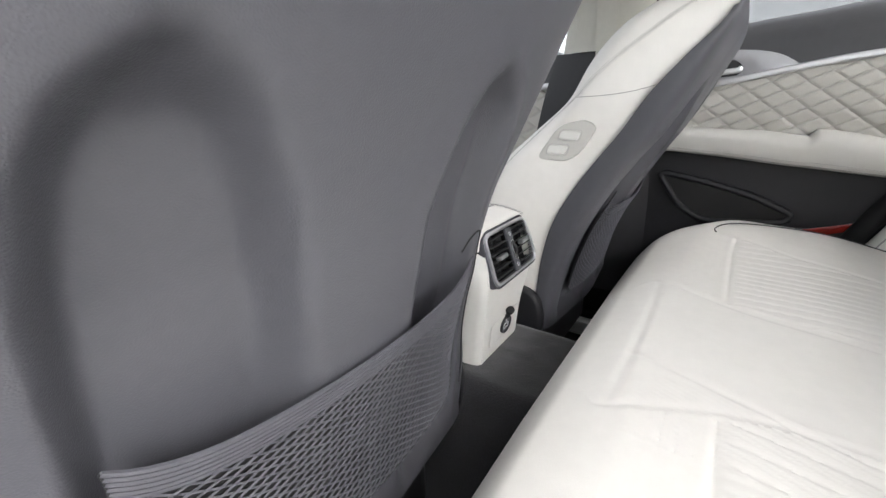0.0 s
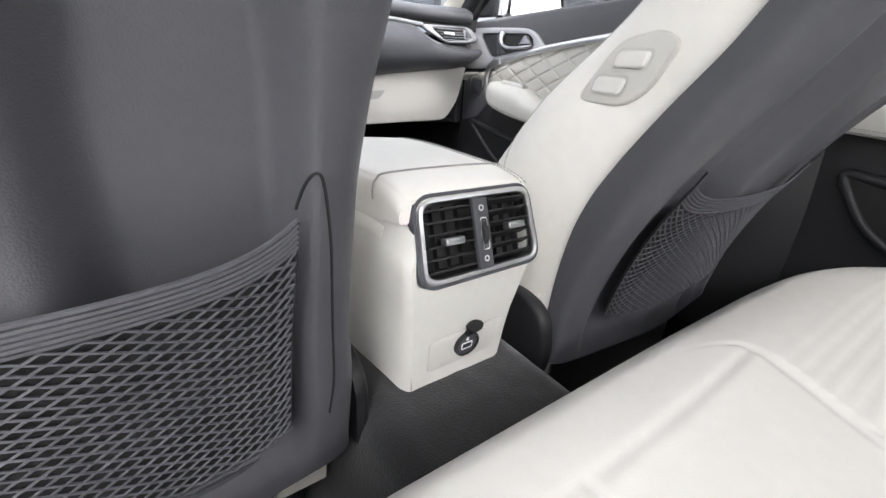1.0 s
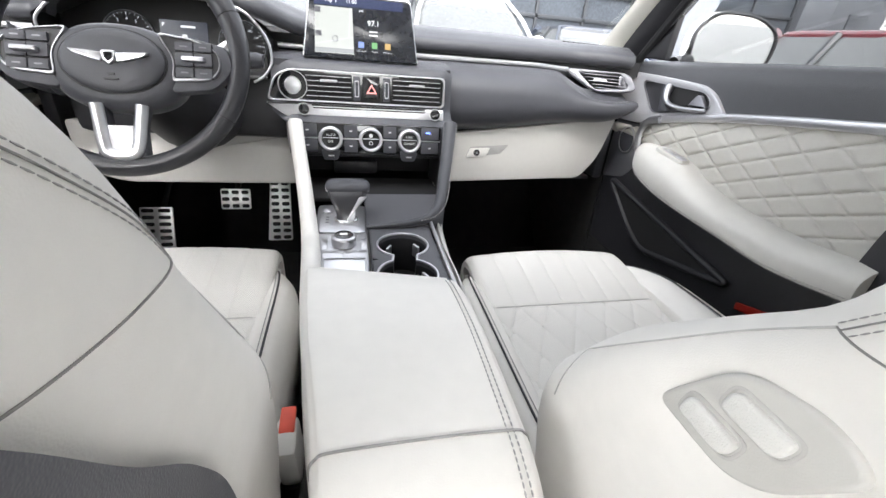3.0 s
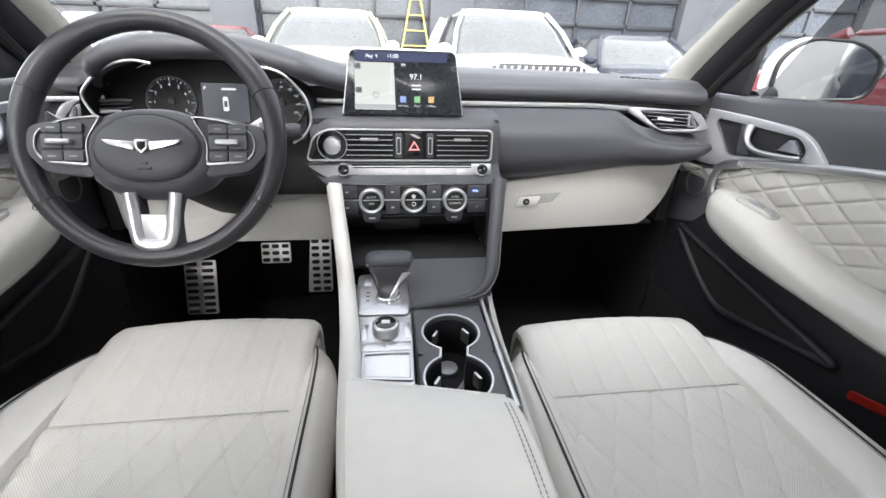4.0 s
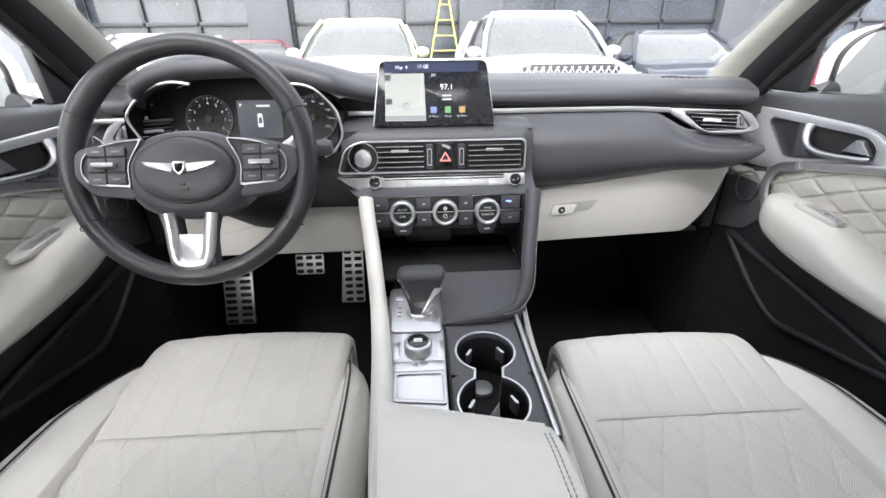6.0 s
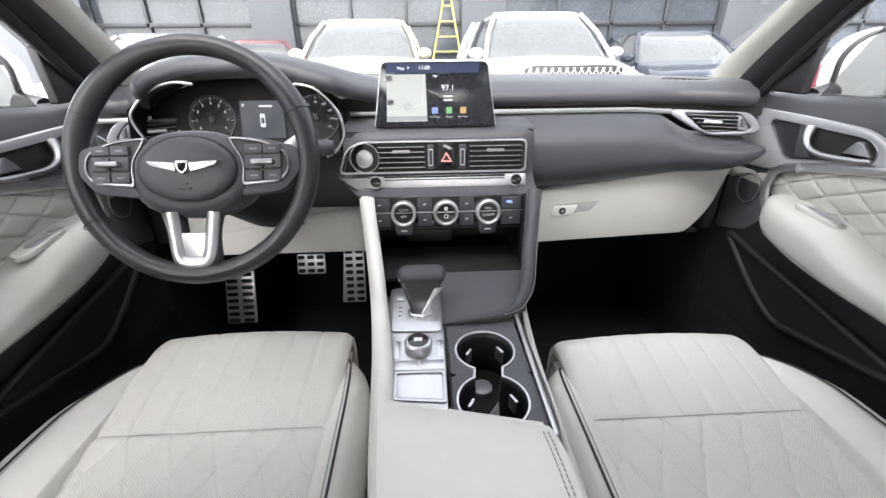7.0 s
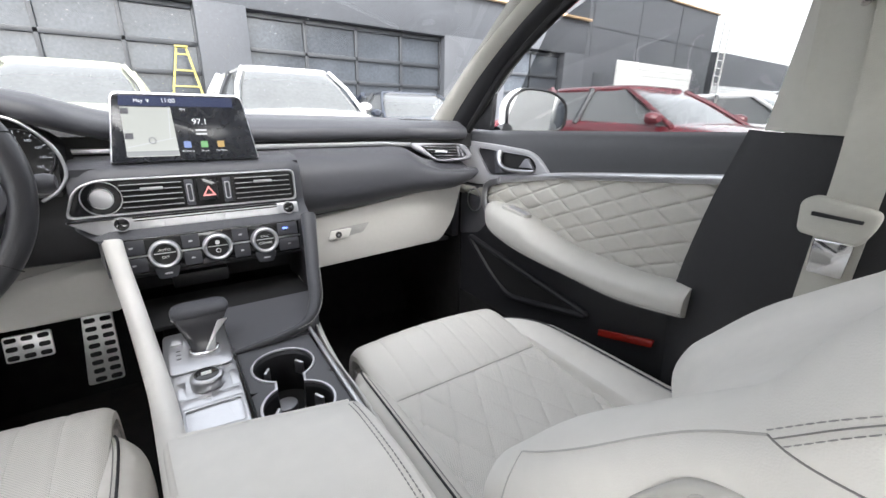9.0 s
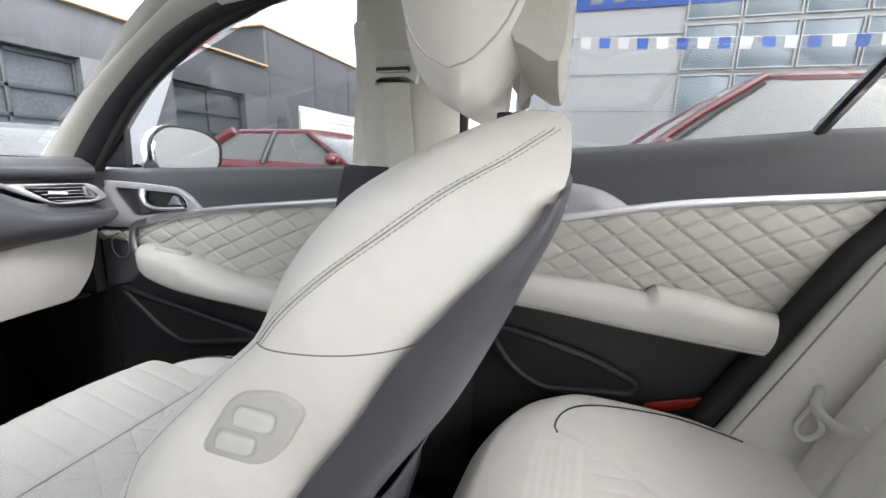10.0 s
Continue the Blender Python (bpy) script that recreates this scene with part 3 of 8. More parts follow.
def cushion_place(side):
    """The same for the seat cushion; the driving seat has its thigh support drawn out."""
    cx, dy, long = (0.367, 0.006, 0.0) if side > 0 else (-0.370, 0.018, 0.040)

    def put(u, y, z):
        return (cx + side * u, y + dy + long * step01(y, 0.44, 0.60), z)
    return put


def back_ring(z, tables, n=96):
    f, b, w = (tab(z, ZS, t) for t in (tables[0], tables[1], T_W))
    d = f - b
    k = min(1.0, w / 0.2)
    half = [(-w + 0.012, b - 0.004), (-w + 0.004, b + 0.02 * min(1, d / 0.1)), (-w - 0.002, b + 0.5 * d), (-w - 0.001, f - 0.22 * d), (-w + 0.016 * k, f - 0.06 * d), (-w + 0.042 * k, f),
            (-w + 0.075 * k, f - 0.07 * d), (-w + 0.105 * k, f - 0.22 * d), (-0.06 * k, f - 0.28 * d), (0, f - 0.28 * d)]
    pts = half + [(-u, y) for u, y in half[-2::-1]]
    ring = crv(pts, n)
    if tables is PASSENGER_BACK:
        # shallow dent of the inner flank that holds the control plate
        for q in ring:
            if q[0] < -0.12:
                q[0] += 0.012 * math.exp(-((q[1] + 0.030) / 0.055) ** 2 - ((z - 0.933) / 0.047) ** 2)
    return ring


def seat_cushion_z(y):
    return tab(y, [-0.05, 0.15, 0.30, 0.44, 0.53, 0.575, 0.600, 0.612, 0.616], [0.640, 0.628, 0.634, 0.652, 0.674, 0.682, 0.676, 0.652, 0.56])


def quilt(a, b, pa, pb, steep=2.2):
    """Height of a diamond-quilted pad: 0 in the stitched grooves, 1 at the pillow tops."""
    p, q = a / pa + b / pb, a / pa - b / pb
    dp, dq = abs(p - round(p)) * 2, abs(q - round(q)) * 2
    return (1 - (1 - min(1, dp * steep)) ** 2.0) * (1 - (1 - min(1, dq * steep)) ** 2.0)


def side_frame(x):
    return axes((x, 0, 0), (0, -1, 0), (0, 0, 1))


def front_seat(side):
    put, cput = seat_place(side), cushion_place(side)
    tables = PASSENGER_BACK if side > 0 else DRIVER_BACK
    T_F, T_B, T_R = tables
    e = thing("front_seat", put(0, 0.25, 0.36), "pale quilted leather front seat with a charcoal back shell" if side > 0 else "pale quilted leather driving seat set higher and more upright", "car seat", "front seats")
    # backrest
    zs = np.concatenate([np.linspace(0.58, 1.08, 40), np.linspace(1.09, 1.168, 20)])
    rings = [[put(u, y, z) for u, y in back_ring(z, tables)] for z in zs]
    back = part("backrest", loft(rings), M_LEATHER, e)

    def on_side(z, y):
        """The place on the inner flank at that height and depth."""
        ring = back_ring(z, tables, 300)[:90]
        k = int(np.argmax(ring[:, 1] >= y)) if (ring[:, 1] >= y).any() else len(ring) - 1
        k = max(1, k)
        t = (y - ring[k - 1][1]) / (ring[k][1] - ring[k - 1][1] + 1e-9)
        q = ring[k - 1] + (ring[k] - ring[k - 1]) * min(1, max(0, t))
        return Vector(put(q[0] - 0.0004, q[1], z))
    # twin seam that climbs the inner side to the shoulder, the front seam and the cross seam
    def fwd(z):
        return tab(z, ZS, T_F) - tab(z, ZS, PASSENGER_BACK[0])
    up_z, up_y = [0.999, 1.024, 1.053, 1.083, 1.112, 1.133, 1.151], [-0.035, -0.057, -0.089, -0.128, -0.166, -0.199, -0.222]
    for off in (-0.002, 0.006):
        part("seam", stitches([on_side(z, tab(z, up_z, up_y) - off + fwd(z)) for z in np.linspace(1.000, 1.151, 70)], 0.0004, 0.0036, 0.0010), M_STITCH, back)
    part("seam", tube([on_side(z, tab(z, up_z, up_y) - 0.002 + fwd(z)) for z in np.linspace(0.999, 1.152, 70)], 0.0004, 6), M_SEAM, back)
    part("seam", tube([on_side(z, tab(z, [0.853, 0.922, 0.965, 0.999], [0.118, 0.048, 0.004, -0.035]) + fwd(z)) for z in np.linspace(0.80, 0.999, 50)], 0.0007, 6), M_CREASE, back)
    part("seam", tube([on_side(0.999 + 0.003 * k + 0.015 * k ** 3, -0.035 - 0.124 * k + fwd(1.0) * (1 - 0.4 * k)) for k in np.linspace(0, 1, 40)], 0.0005, 6), M_SEAM, back)

    # back shell
    def shell(v, z, out=0.0):
        b, r, w = (tab(z, ZS, t) for t in (T_B, T_R, T_W))
        th = math.pi / 2 * v
        s, c = math.sin(abs(th)), math.cos(th)
        u = math.copysign((w - 0.001) * (s ** 0.40), v) if abs(v) > 1e-6 else 0.0
        y = b + 0.002 + (r - b - 0.002) * c ** 0.40
        # two scooped knee hollows with a ridge between them
        au = abs(u)
        lo = tab(z, [0.60, 0.80, 0.88, 0.94, 0.99, 1.025], [0.064, 0.066, 0.069, 0.078, 0.096, 0.118])
        hi = tab(z, [0.60, 0.80, 0.90, 0.96, 0.99, 1.025], [0.178, 0.180, 0.178, 0.172, 0.160, 0.126])
        hollow = step01(au, lo - 0.016, lo + 0.016) * (1 - step01(au, hi - 0.020, hi + 0.008)) * (1 - step01(z, 0.985, 1.035))
        y += 0.032 * hollow * step01(z, 0.56, 0.64) - 0.012 * (1 - step01(au, 0.0, 0.19)) * (1 - step01(z, 0.85, 1.0))
        return Vector(put(u, y - out, z))
    cols = sorted(set([round(2 * k / 70 - 1, 5) for k in range(71)] + [round(net_v(k / 80, 1.0), 5) for k in range(81)]))

    def shell_at(a, v):
        q = cols[round(v * (len(cols) - 1))]
        return shell(q, 0.565 + (1.118 - 0.012 * abs(q) ** 3 - 0.565) * a)
    bm = surf(shell_at, 110, len(cols))
    part("back_shell", thick(bm, 0.003), M_SHELL, e, "charcoal grained plastic back shell")
    # closing strip under the shell
    part("shell_apron", loft([[put(u, y, z) for u, y, z in ((uu, 0.03, 0.60), (uu, tab(0.58, ZS, T_R) + 0.004 + 0.04 * (abs(uu) / 0.2) ** 4, 0.60), (uu, 0.0 + 0.04 * (abs(uu) / 0.2) ** 4, 0.545), (uu, 0.04, 0.545))] for uu in np.linspace(-0.205, 0.205, 21)]), M_DARK, e)
    # net pocket
    net_lo, net_hi, lim = 0.628, 0.815, 0.33

    def netpt(v, h):
        z = net_lo + (net_hi - net_lo) * h
        edge = abs(v) / lim
        v = v * (0.86 + 0.14 * h)
        z += (0.025 * edge ** 2 - 0.009) * h + 0.016 * (edge ** 4) * (1 - h)
        b, r, w = (tab(z, ZS, t) for t in (T_B, T_R, T_W))
        th = math.pi / 2 * v
        u = math.copysign((w - 0.001) * (math.sin(abs(th)) ** 0.40), v) if abs(v) > 1e-6 else 0.0
        y = b + 0.002 + (r - b - 0.002) * math.cos(th) ** 0.40 - 0.012 * (1 - step01(abs(u), 0.0, 0.19)) * (1 - step01(z, 0.85, 1.0))
        return Vector(put(u, y - 0.003 - 0.004 * (1 - edge ** 2) * h, z))
    cords = []
    rows, waves = 19, 11
    for k in range(rows):
        h = k / (rows - 1) * 0.86
        for ph in (0, 1):
            pts = []
            for q in range(waves * 4 + 1):
                v = net_v(q / (waves * 4), lim)
                tri = abs(((q / 4 + 0.5 * ph) % 1) * 2 - 1)
                pts.append(netpt(v, min(1, h + (tri - 0.5) * 1.05 * 0.86 / (rows - 1))))
            cords.append(tube(pts, 0.00095, 4))
    # added near-black sheet that imitates the shade between net and shell
    part("pocket_lining", thick(surf(lambda a, b: tuple(netpt(net_v(a, lim), 0.98 * b) + Vector((0, 0.0022, 0))), 49, 9), 0.0006), M_VOID, e, "dark sheet for the shade behind the net")
    pocket = part("net_pocket", join(*cords), M_NET, e, "dark elastic mesh pocket")
    for k in range(6):
        pts = [netpt(net_v(q / 40, lim), 0.90 + 0.1 * k / 5) for q in range(41)]
        part("hem_cord", tube(pts, 0.0016, 5), M_NET, pocket)
    rim = [netpt(-lim, h) for h in np.linspace(1, 0, 12)] + [netpt(net_v(q / 40, lim), 0.0) for q in range(1, 41)] + [netpt(lim, h) for h in np.linspace(0.08, 1, 11)]
    part("pocket_edge", tube(rim, 0.0011, 6), M_BLACK, pocket)
    for sd in ((-1, 1) if side > 0 else (-1,)):
        ins = [(0.500, 0.632), (0.540, 0.68), (0.515, 0.76), (0.475, 0.82), (0.435, 0.852), (0.400, 0.858), (0.372, 0.850), (0.350, 0.832)]
        line = [shell(sd * q[0], q[1], 0.0004) for q in crv(ins, 36)] if side < 0 else [netpt(sd * lim * (1.01 + 0.02 * k), 1.0 + 0.07 * k) for k in np.linspace(0, 1, 10)]
        part("shell_joint", tube(line, 0.0011, 5), M_VOID, e)

    # control plate on the inner side
    if side > 0:
        m = side_frame(put(-0.2235, 0, 0)[0])
        out = rpoly([(-y, z) for y, z in ((0.026, 0.899), (-0.013, 0.957), (-0.055, 0.966), (-0.075, 0.955), (-0.050, 0.912), (-0.030, 0.898))], [0.014, 0.018, 0.012, 0.012, 0.02, 0.012], 8)
        # plate takes the darkened trim colour for the shade on the flank
        pl = part("control_plate", plate(out, m, 0.0105, 0.003, base=-0.006, seg=4), M_PALE_SHADED, e, "pale plastic plate with two seat buttons")
        for cy, cz in ((-0.032, 0.940), (-0.013, 0.9165)):
            mm = m @ Matrix.Translation((-cy, cz, 0.0045))
            shape = rpoly([(-0.0195, -0.0082), (0.0150, -0.0088), (0.0198, 0.0082), (-0.0150, 0.0088)], [0.006, 0.007, 0.006, 0.007], 5)
            po = [(x * 1.12, y * 1.22) for x, y in shape]
            part("button_surround", plate(po, mm, 0.0008, 0.0004, base=-0.0005, hole=shape), M_CREASE, pl)
            part("button", plate([(x * 0.94, y * 0.90) for x, y in shape], mm, 0.0050, 0.0025, base=-0.001, seg=4), M_WHITE_PLASTIC, pl)
    # hinge cover
    m = axes(put(-0.228, 0.045 if side > 0 else 0.085, 0.605), (0, -side, 0), (0, 0, 1))
    part("hinge_cover", plate(rpoly([(-0.07, -0.09), (0.045, -0.075), (0.06, -0.02), (0.045, 0.045), (-0.02, 0.055), (-0.07, 0.03)], 0.03, 6), m, 0.016, 0.009, seg=4), M_BLACK, e, "black plastic hinge cover")
    # cushion: quilted middle
    def cush(u, v):
        y = tab(u, [0.0, 0.82, 0.93, 1.0], [0.03, 0.545, 0.606, 0.617])
        x = (2 * v - 1) * 0.178
        z = seat_cushion_z(y)
        edge = abs(2 * v - 1)
        z -= 0.010 * step01(edge, 0.90, 1.0) + 0.012 * edge ** 2 * step01(y, 0.45, 0.6)
        if y < 0.437:
            q = quilt(x, y - 0.437, 0.060, 0.115, 3.4)
            z += 0.0075 * q - 0.004
            z -= 0.006 * (1 - step01(0.437 - y, 0.0, 0.012))
        else:
            g = abs(x / 0.049 + 0.5 - round(x / 0.049 + 0.5)) * 2
            z += 0.0040 * (1 - (1 - min(1, g * 3.0)) ** 2) - 0.003
            z -= 0.006 * (1 - step01(y - 0.437, 0.0, 0.010))
        return cput(x, y, z)
    # the pad is closed below
    bm = surf(cush, 190, 110)
    pad = part("seat_cushion", thick(bm, -0.012), M_PERF, e, "pale perforated leather with diamond quilting")
    part("seam", tube([Vector(cput((2 * v - 1) * 0.176, 0.437, seat_cushion_z(0.437) + 0.0114 - 0.010 * step01(abs(2 * v - 1), 0.90, 1.0))) for v in np.linspace(0, 1, 40)], 0.0010, 6), M_CREASE, pad, "sewn cross seam")
    # sewn lines between the channels and along the diamonds
    def on_pad(x, y):
        a = tab(y, [0.03, 0.545, 0.606, 0.617], [0.0, 0.82, 0.93, 1.0])
        return Vector(cush(a, 0.5 + 0.5 * x / 0.178)) + Vector((0, 0, 0.0010))
    for k in range(-4, 4):
        for off in (-0.0022, 0.0022):
            x = 0.049 * (k + 0.5) + off
            if abs(x) < 0.165:
                part("quilt_seam", tube([on_pad(x, y) for y in np.linspace(0.442, 0.600, 24)], 0.0005, 5), M_STITCH, pad)
    for k in range(-9, 10):
        for sg in (-1, 1):
            pts = [(0.060 * (k + sg * (y - 0.437) / 0.115), y) for y in np.linspace(0.05, 0.434, 60)]
            pts = [on_pad(x, y) for x, y in pts if abs(x) < 0.168]
            if len(pts) > 4:
                part("quilt_seam", tube(pts, 0.0007, 5), M_STITCH, pad)
    # bolsters
    for sd, w0, w1, tipy, h in ((-1, 0.176, 0.232, 0.560, 0.010), (1, 0.176, 0.285, 0.560, 0.022)):
        rings = []
        for y in np.concatenate([np.linspace(0.02, 0.50, 22), tipy - 0.06 * (1 - np.linspace(0, 1, 10)) ** 2]):
            k = math.sqrt(max(0.0, 1 - ((y - 0.44) / (tipy - 0.44 + 1e-4)) ** 2)) if y > 0.44 else 1.0
            wide = (w1 - w0) * (0.35 + 0.65 * k) * (1.0 if sd < 0 else tab(y, [0.0, 0.25, 0.45, 0.56], [1.05, 1.0, 0.85, 0.45]))
            top = tab(y, [0.0, 0.2, 0.45, 0.56], [0.672, 0.664, 0.668, 0.662]) + h * (1 if y < 0.4 else 1) - 0.02 * (1 - k)
            a = w0 - 0.012
            sect = [(a, 0.50), (a, top - 0.034), (a + 0.006, top - 0.012), (a + 0.22 * wide + 0.006, top - 0.001), (a + 0.55 * wide, top), (a + 0.88 * wide, top - 0.012), (a + wide + 0.008, top - 0.05), (a + wide, 0.50)]
            sm = crv(sect, 26)
            rings.append([cput(sd * q[0], y, q[1]) for q in sm] if sd * side > 0 else [cput(sd * q[0], y, q[1]) for q in sm])
        bol = part("bolster", loft(rings), M_LEATHER, e)
        line = [Vector(r[14 if sd < 0 else 15]) + Vector((0, 0, 0.0008)) for r in rings]
        part("piping", tube(line, 0.0019, 6), M_PIPING, bol, "charcoal piping")
        part("seam", tube([p + Vector((-side * sd * 0.006, 0, 0.001)) for p in line], 0.0007, 5), M_STITCH, bol)
    # front of the cushion, sides and base
    part("front_apron", loft([[cput(u, y, z) for y, z in ((0.40, 0.50), (0.40, 0.60), (0.600, 0.635), (0.612, 0.60), (0.604, 0.52), (0.57, 0.49))] for u in np.linspace(-0.176, 0.176, 9)]), M_LEATHER, e)
    part("seat_base", loft([[cput(u, y, z) for u, y in rpoly([(-0.20, 0.02), (0.22, 0.02), (0.22, 0.54), (-0.20, 0.54)], 0.03)] for z in (0.40, 0.52, 0.60)]), M_BLACK, e)
    for u in (-0.17, 0.17):
        part("seat_rail", box(cput(u, 0.22, 0.375), (0.035, 0.62, 0.045), 0.006), M_STEEL, e)
    # headrest
    hy = 0.0 if side > 0 else 0.090

    def hput(u, y, z):
        return put(u, y + hy, z)
    hr = part("headrest", headrest_mesh(hput), M_LEATHER, e)
    part("headrest_back", headrest_back(hput), M_PILLAR, hr)
    for sd in (-1, 1):
        part("seam", tube([hput(sd * 0.1235, y, z) for y, z in headrest_ring(0.80)], 0.0010, 6, closed=True), M_CREASE, hr)
    for u in (-0.058, 0.058):
        part("headrest_post", tube([hput(u, -0.180, 1.13), hput(u, -0.183, 1.20), hput(u, -0.178, 1.27)], 0.0085, 10, sx=1.0, sy=0.6), M_CHROME, e, "flat chrome post")
        part("post_collar", tube([hput(u, -0.182, 1.155), hput(u, -0.182, 1.172)], 0.013, 14), M_BLACK, e)
    return e


def net_v(t, lim):
    """Even steps across the net, in the shell's own angle."""
    top = math.sin(math.pi / 2 * lim) ** 0.40
    u = (2 * t - 1) * top
    return math.copysign(math.asin(min(1.0, abs(u) ** 2.5)) / (math.pi / 2), u) if abs(u) > 1e-9 else 0.0


def headrest_ring(k):
    prof = [(-0.138, 1.170), (-0.112, 1.185), (-0.094, 1.212), (-0.086, 1.26), (-0.080, 1.34), (-0.100, 1.42), (-0.15, 1.445), (-0.195, 1.43), (-0.214, 1.36), (-0.214, 1.28), (-0.196, 1.216), (-0.164, 1.180)]
    c = np.array([-0.152, 1.31])
    p = crv(prof + prof[:1], 40)[:-1]
    return c + (p - c) * k


def headrest_mesh(put):
    rings = []
    for s in np.linspace(-1, 1, 19):
        k = (1 - abs(s) ** 5.0) ** 0.28 if abs(s) < 1 else 0.0
        k = max(k, 0.35)
        rings.append([put(0.128 * s, y, z) for y, z in headrest_ring(k)])
    return loft(rings)


def headrest_back(put):
    rings = []
    for s in np.linspace(-0.9, 0.9, 11):
        p = crv([(-0.195, 1.42), (-0.222, 1.39), (-0.229, 1.33), (-0.227, 1.25), (-0.222, 1.194), (-0.197, 1.203), (-0.180, 1.222), (-0.195, 1.30)], 20)
        k = 1 - 0.12 * abs(s) ** 4
        c = np.array([-0.22, 1.33])
        rings.append([put(0.122 * s, *(c + (q - c) * k)) for q in p])
    return loft(rings)


front_seat(1)
front_seat(-1)


# back bench
def rear_bench():
    e = thing("rear_bench", (0, -0.5, 0.40), "pale quilted leather back bench seat", "back seat")

    def rz(y):
        return tab(-y, [0.098, 0.103, 0.118, 0.15, 0.22, 0.40, 0.62], [0.52, 0.600, 0.662, 0.692, 0.706, 0.700, 0.670])

    def fy(x, y):
        """The front edge falls back towards the outer corners."""
        back = tab(abs(x), [0.20, 0.38, 0.48, 0.55, 0.625, 0.666, 0.693, 0.705], [0.0, 0.004, 0.012, 0.030, 0.070, 0.122, 0.190, 0.215])
        return -back * max(0.0, 1 + (y + 0.10) / 0.50) ** 1.5

    def panel_out(y):
        """Where the ribbed seat panel meets the outer bolster."""
        return tab(-y, [0.20, 0.247, 0.32, 0.40, 0.60], [0.550, 0.536, 0.510, 0.462, 0.43])

    def crease(d, w):
        return 1 - step01(abs(d), 0.0, w)

    def height(x, y):
        z = rz(y)
        ax, back = abs(x), step01(-y, 0.15, 0.19)
        po = panel_out(y)
        z -= 0.014 * math.exp(-((ax - 0.36) / 0.13) ** 2) * step01(-y, 0.2, 0.32)
        z += 0.006 * step01(ax, po - 0.03, po + 0.06) * step01(-y, 0.16, 0.25) * (1 - step01(-y, 0.45, 0.62))
        z -= 0.07 * step01(ax, 0.645, 0.705) ** 2
        inn = tab(-y, [0.15, 0.166, 0.188, 0.22, 0.297, 0.357, 0.60], [0.10, 0.156, 0.180, 0.166, 0.130, 0.117, 0.10])
        if inn + 0.01 < ax < po - 0.01:
            if y > -0.285:
                g = abs(y / 0.013 - round(y / 0.013)) * 2
                z += 0.0014 * (1 - (1 - min(1, g * 2.0)) ** 2) * step01(-y, 0.20, 0.22)
            else:
                g = abs((ax + 0.12 * y) / 0.027 - round((ax + 0.12 * y) / 0.027)) * 2
                z += 0.0024 * (1 - (1 - min(1, g * 2.0)) ** 2) * step01(-y, 0.293, 0.31)
            z -= 0.0025 * crease(y + 0.290, 0.007)
        z -= 0.0022 * crease(ax - po, 0.007) * step01(-y, 0.23, 0.26)
        z -= 0.0018 * crease(ax - inn, 0.009) * back
        if ax < 0.21:
            z -= 0.0017 * crease(y + 0.198 - 0.008 * (ax / 0.24) ** 2, 0.009) * (1 - step01(ax, 0.17, 0.185))
            z -= 0.0020 * crease(x + 0.068 - 0.31 * (y + 0.198), 0.008) * step01(-y, 0.19, 0.205)
            if x < -0.10:
                g = abs((x - 0.4 * y) / 0.0075 - round((x - 0.4 * y) / 0.0075)) * 2
                z += 0.0012 * (1 - (1 - min(1, g * 1.8)) ** 2) * step01(-y, 0.205, 0.22) * step01(-x, 0.10, 0.115)
        return z

    def cush(u, v):
        x = (2 * v - 1) * 0.700
        y = -tab(u, [0, 0.07, 0.16, 0.3, 1.0], [0.098, 0.104, 0.130, 0.20, 0.66])
        return (x, y + fy(x, y), height(x, y))

    def bench_z(x, y):
        q = min(np.linspace(-0.66, -0.098, 240), key=lambda a: abs(a + fy(x, a) - y))
        return height(x, q)
    c = part("bench_cushion", slab(cush, 190, 560, (0, -0.004, -0.04)), M_LEATHER, e)
    for s in (1, -1):
        pts = crv([(0.535, -0.258), (0.552, -0.254), (0.585, -0.266), (0.615, -0.296), (0.633, -0.345), (0.645, -0.440), (0.646, -0.56)], 60)
        part("piping", tube([(s * x, y, bench_z(x, y) + 0.0012) for x, y in pts], 0.0014, 6), M_PIPING, c, "charcoal piping")

    def back_y(z):
        return -0.60 - 0.42 * (z - 0.60)
    # backrest in three sections
    for x0, x1 in ((-0.66, -0.19), (-0.185, 0.185), (0.19, 0.66)):
        def bk(u, v, x0=x0, x1=x1):
            x = x0 + (x1 - x0) * v
            z = 0.60 + 0.56 * u
            e2 = min(v, 1 - v) * (x1 - x0)
            y = back_y(z) - 0.03 * (1 - step01(e2, 0.0, 0.05)) + 0.02 * math.sin(math.pi * u)
            y += 0.004 * quilt(x - (x0 + x1) / 2, z, 0.07, 0.12) * step01(e2, 0.10, 0.12)
            y -= 0.004 * crease(e2 - 0.10, 0.008)
            y -= 0.05 * step01(u, 0.93, 1.0) ** 2
            return (x, y, z)
        part("bench_backrest", slab(bk, 70, 90, (0, -0.05, 0)), M_LEATHER, e)
    for s in (1, -1):
        # side wing of the bench beside the door, with a seam down its face
        rings, line = [], []
        for z in np.linspace(0.56, 1.14, 26):
            y = -0.545 - 0.46 * (z - 0.69)
            sec = crv([(0.646, y - 0.13), (0.650, y - 0.06), (0.658, y - 0.014), (0.674, y + 0.006), (0.694, y + 0.002), (0.706, y - 0.03), (0.706, y - 0.13)], 22)
            rings.append([(s * p[0], p[1], z) for p in sec])
            line.append((s * sec[8][0], sec[8][1] + 0.0004, z))
        w = part("side_bolster", loft(rings), M_LEATHER, e)
        part("seam", tube(line, 0.0014, 6), M_STITCH, w)
    return e


rear_bench()

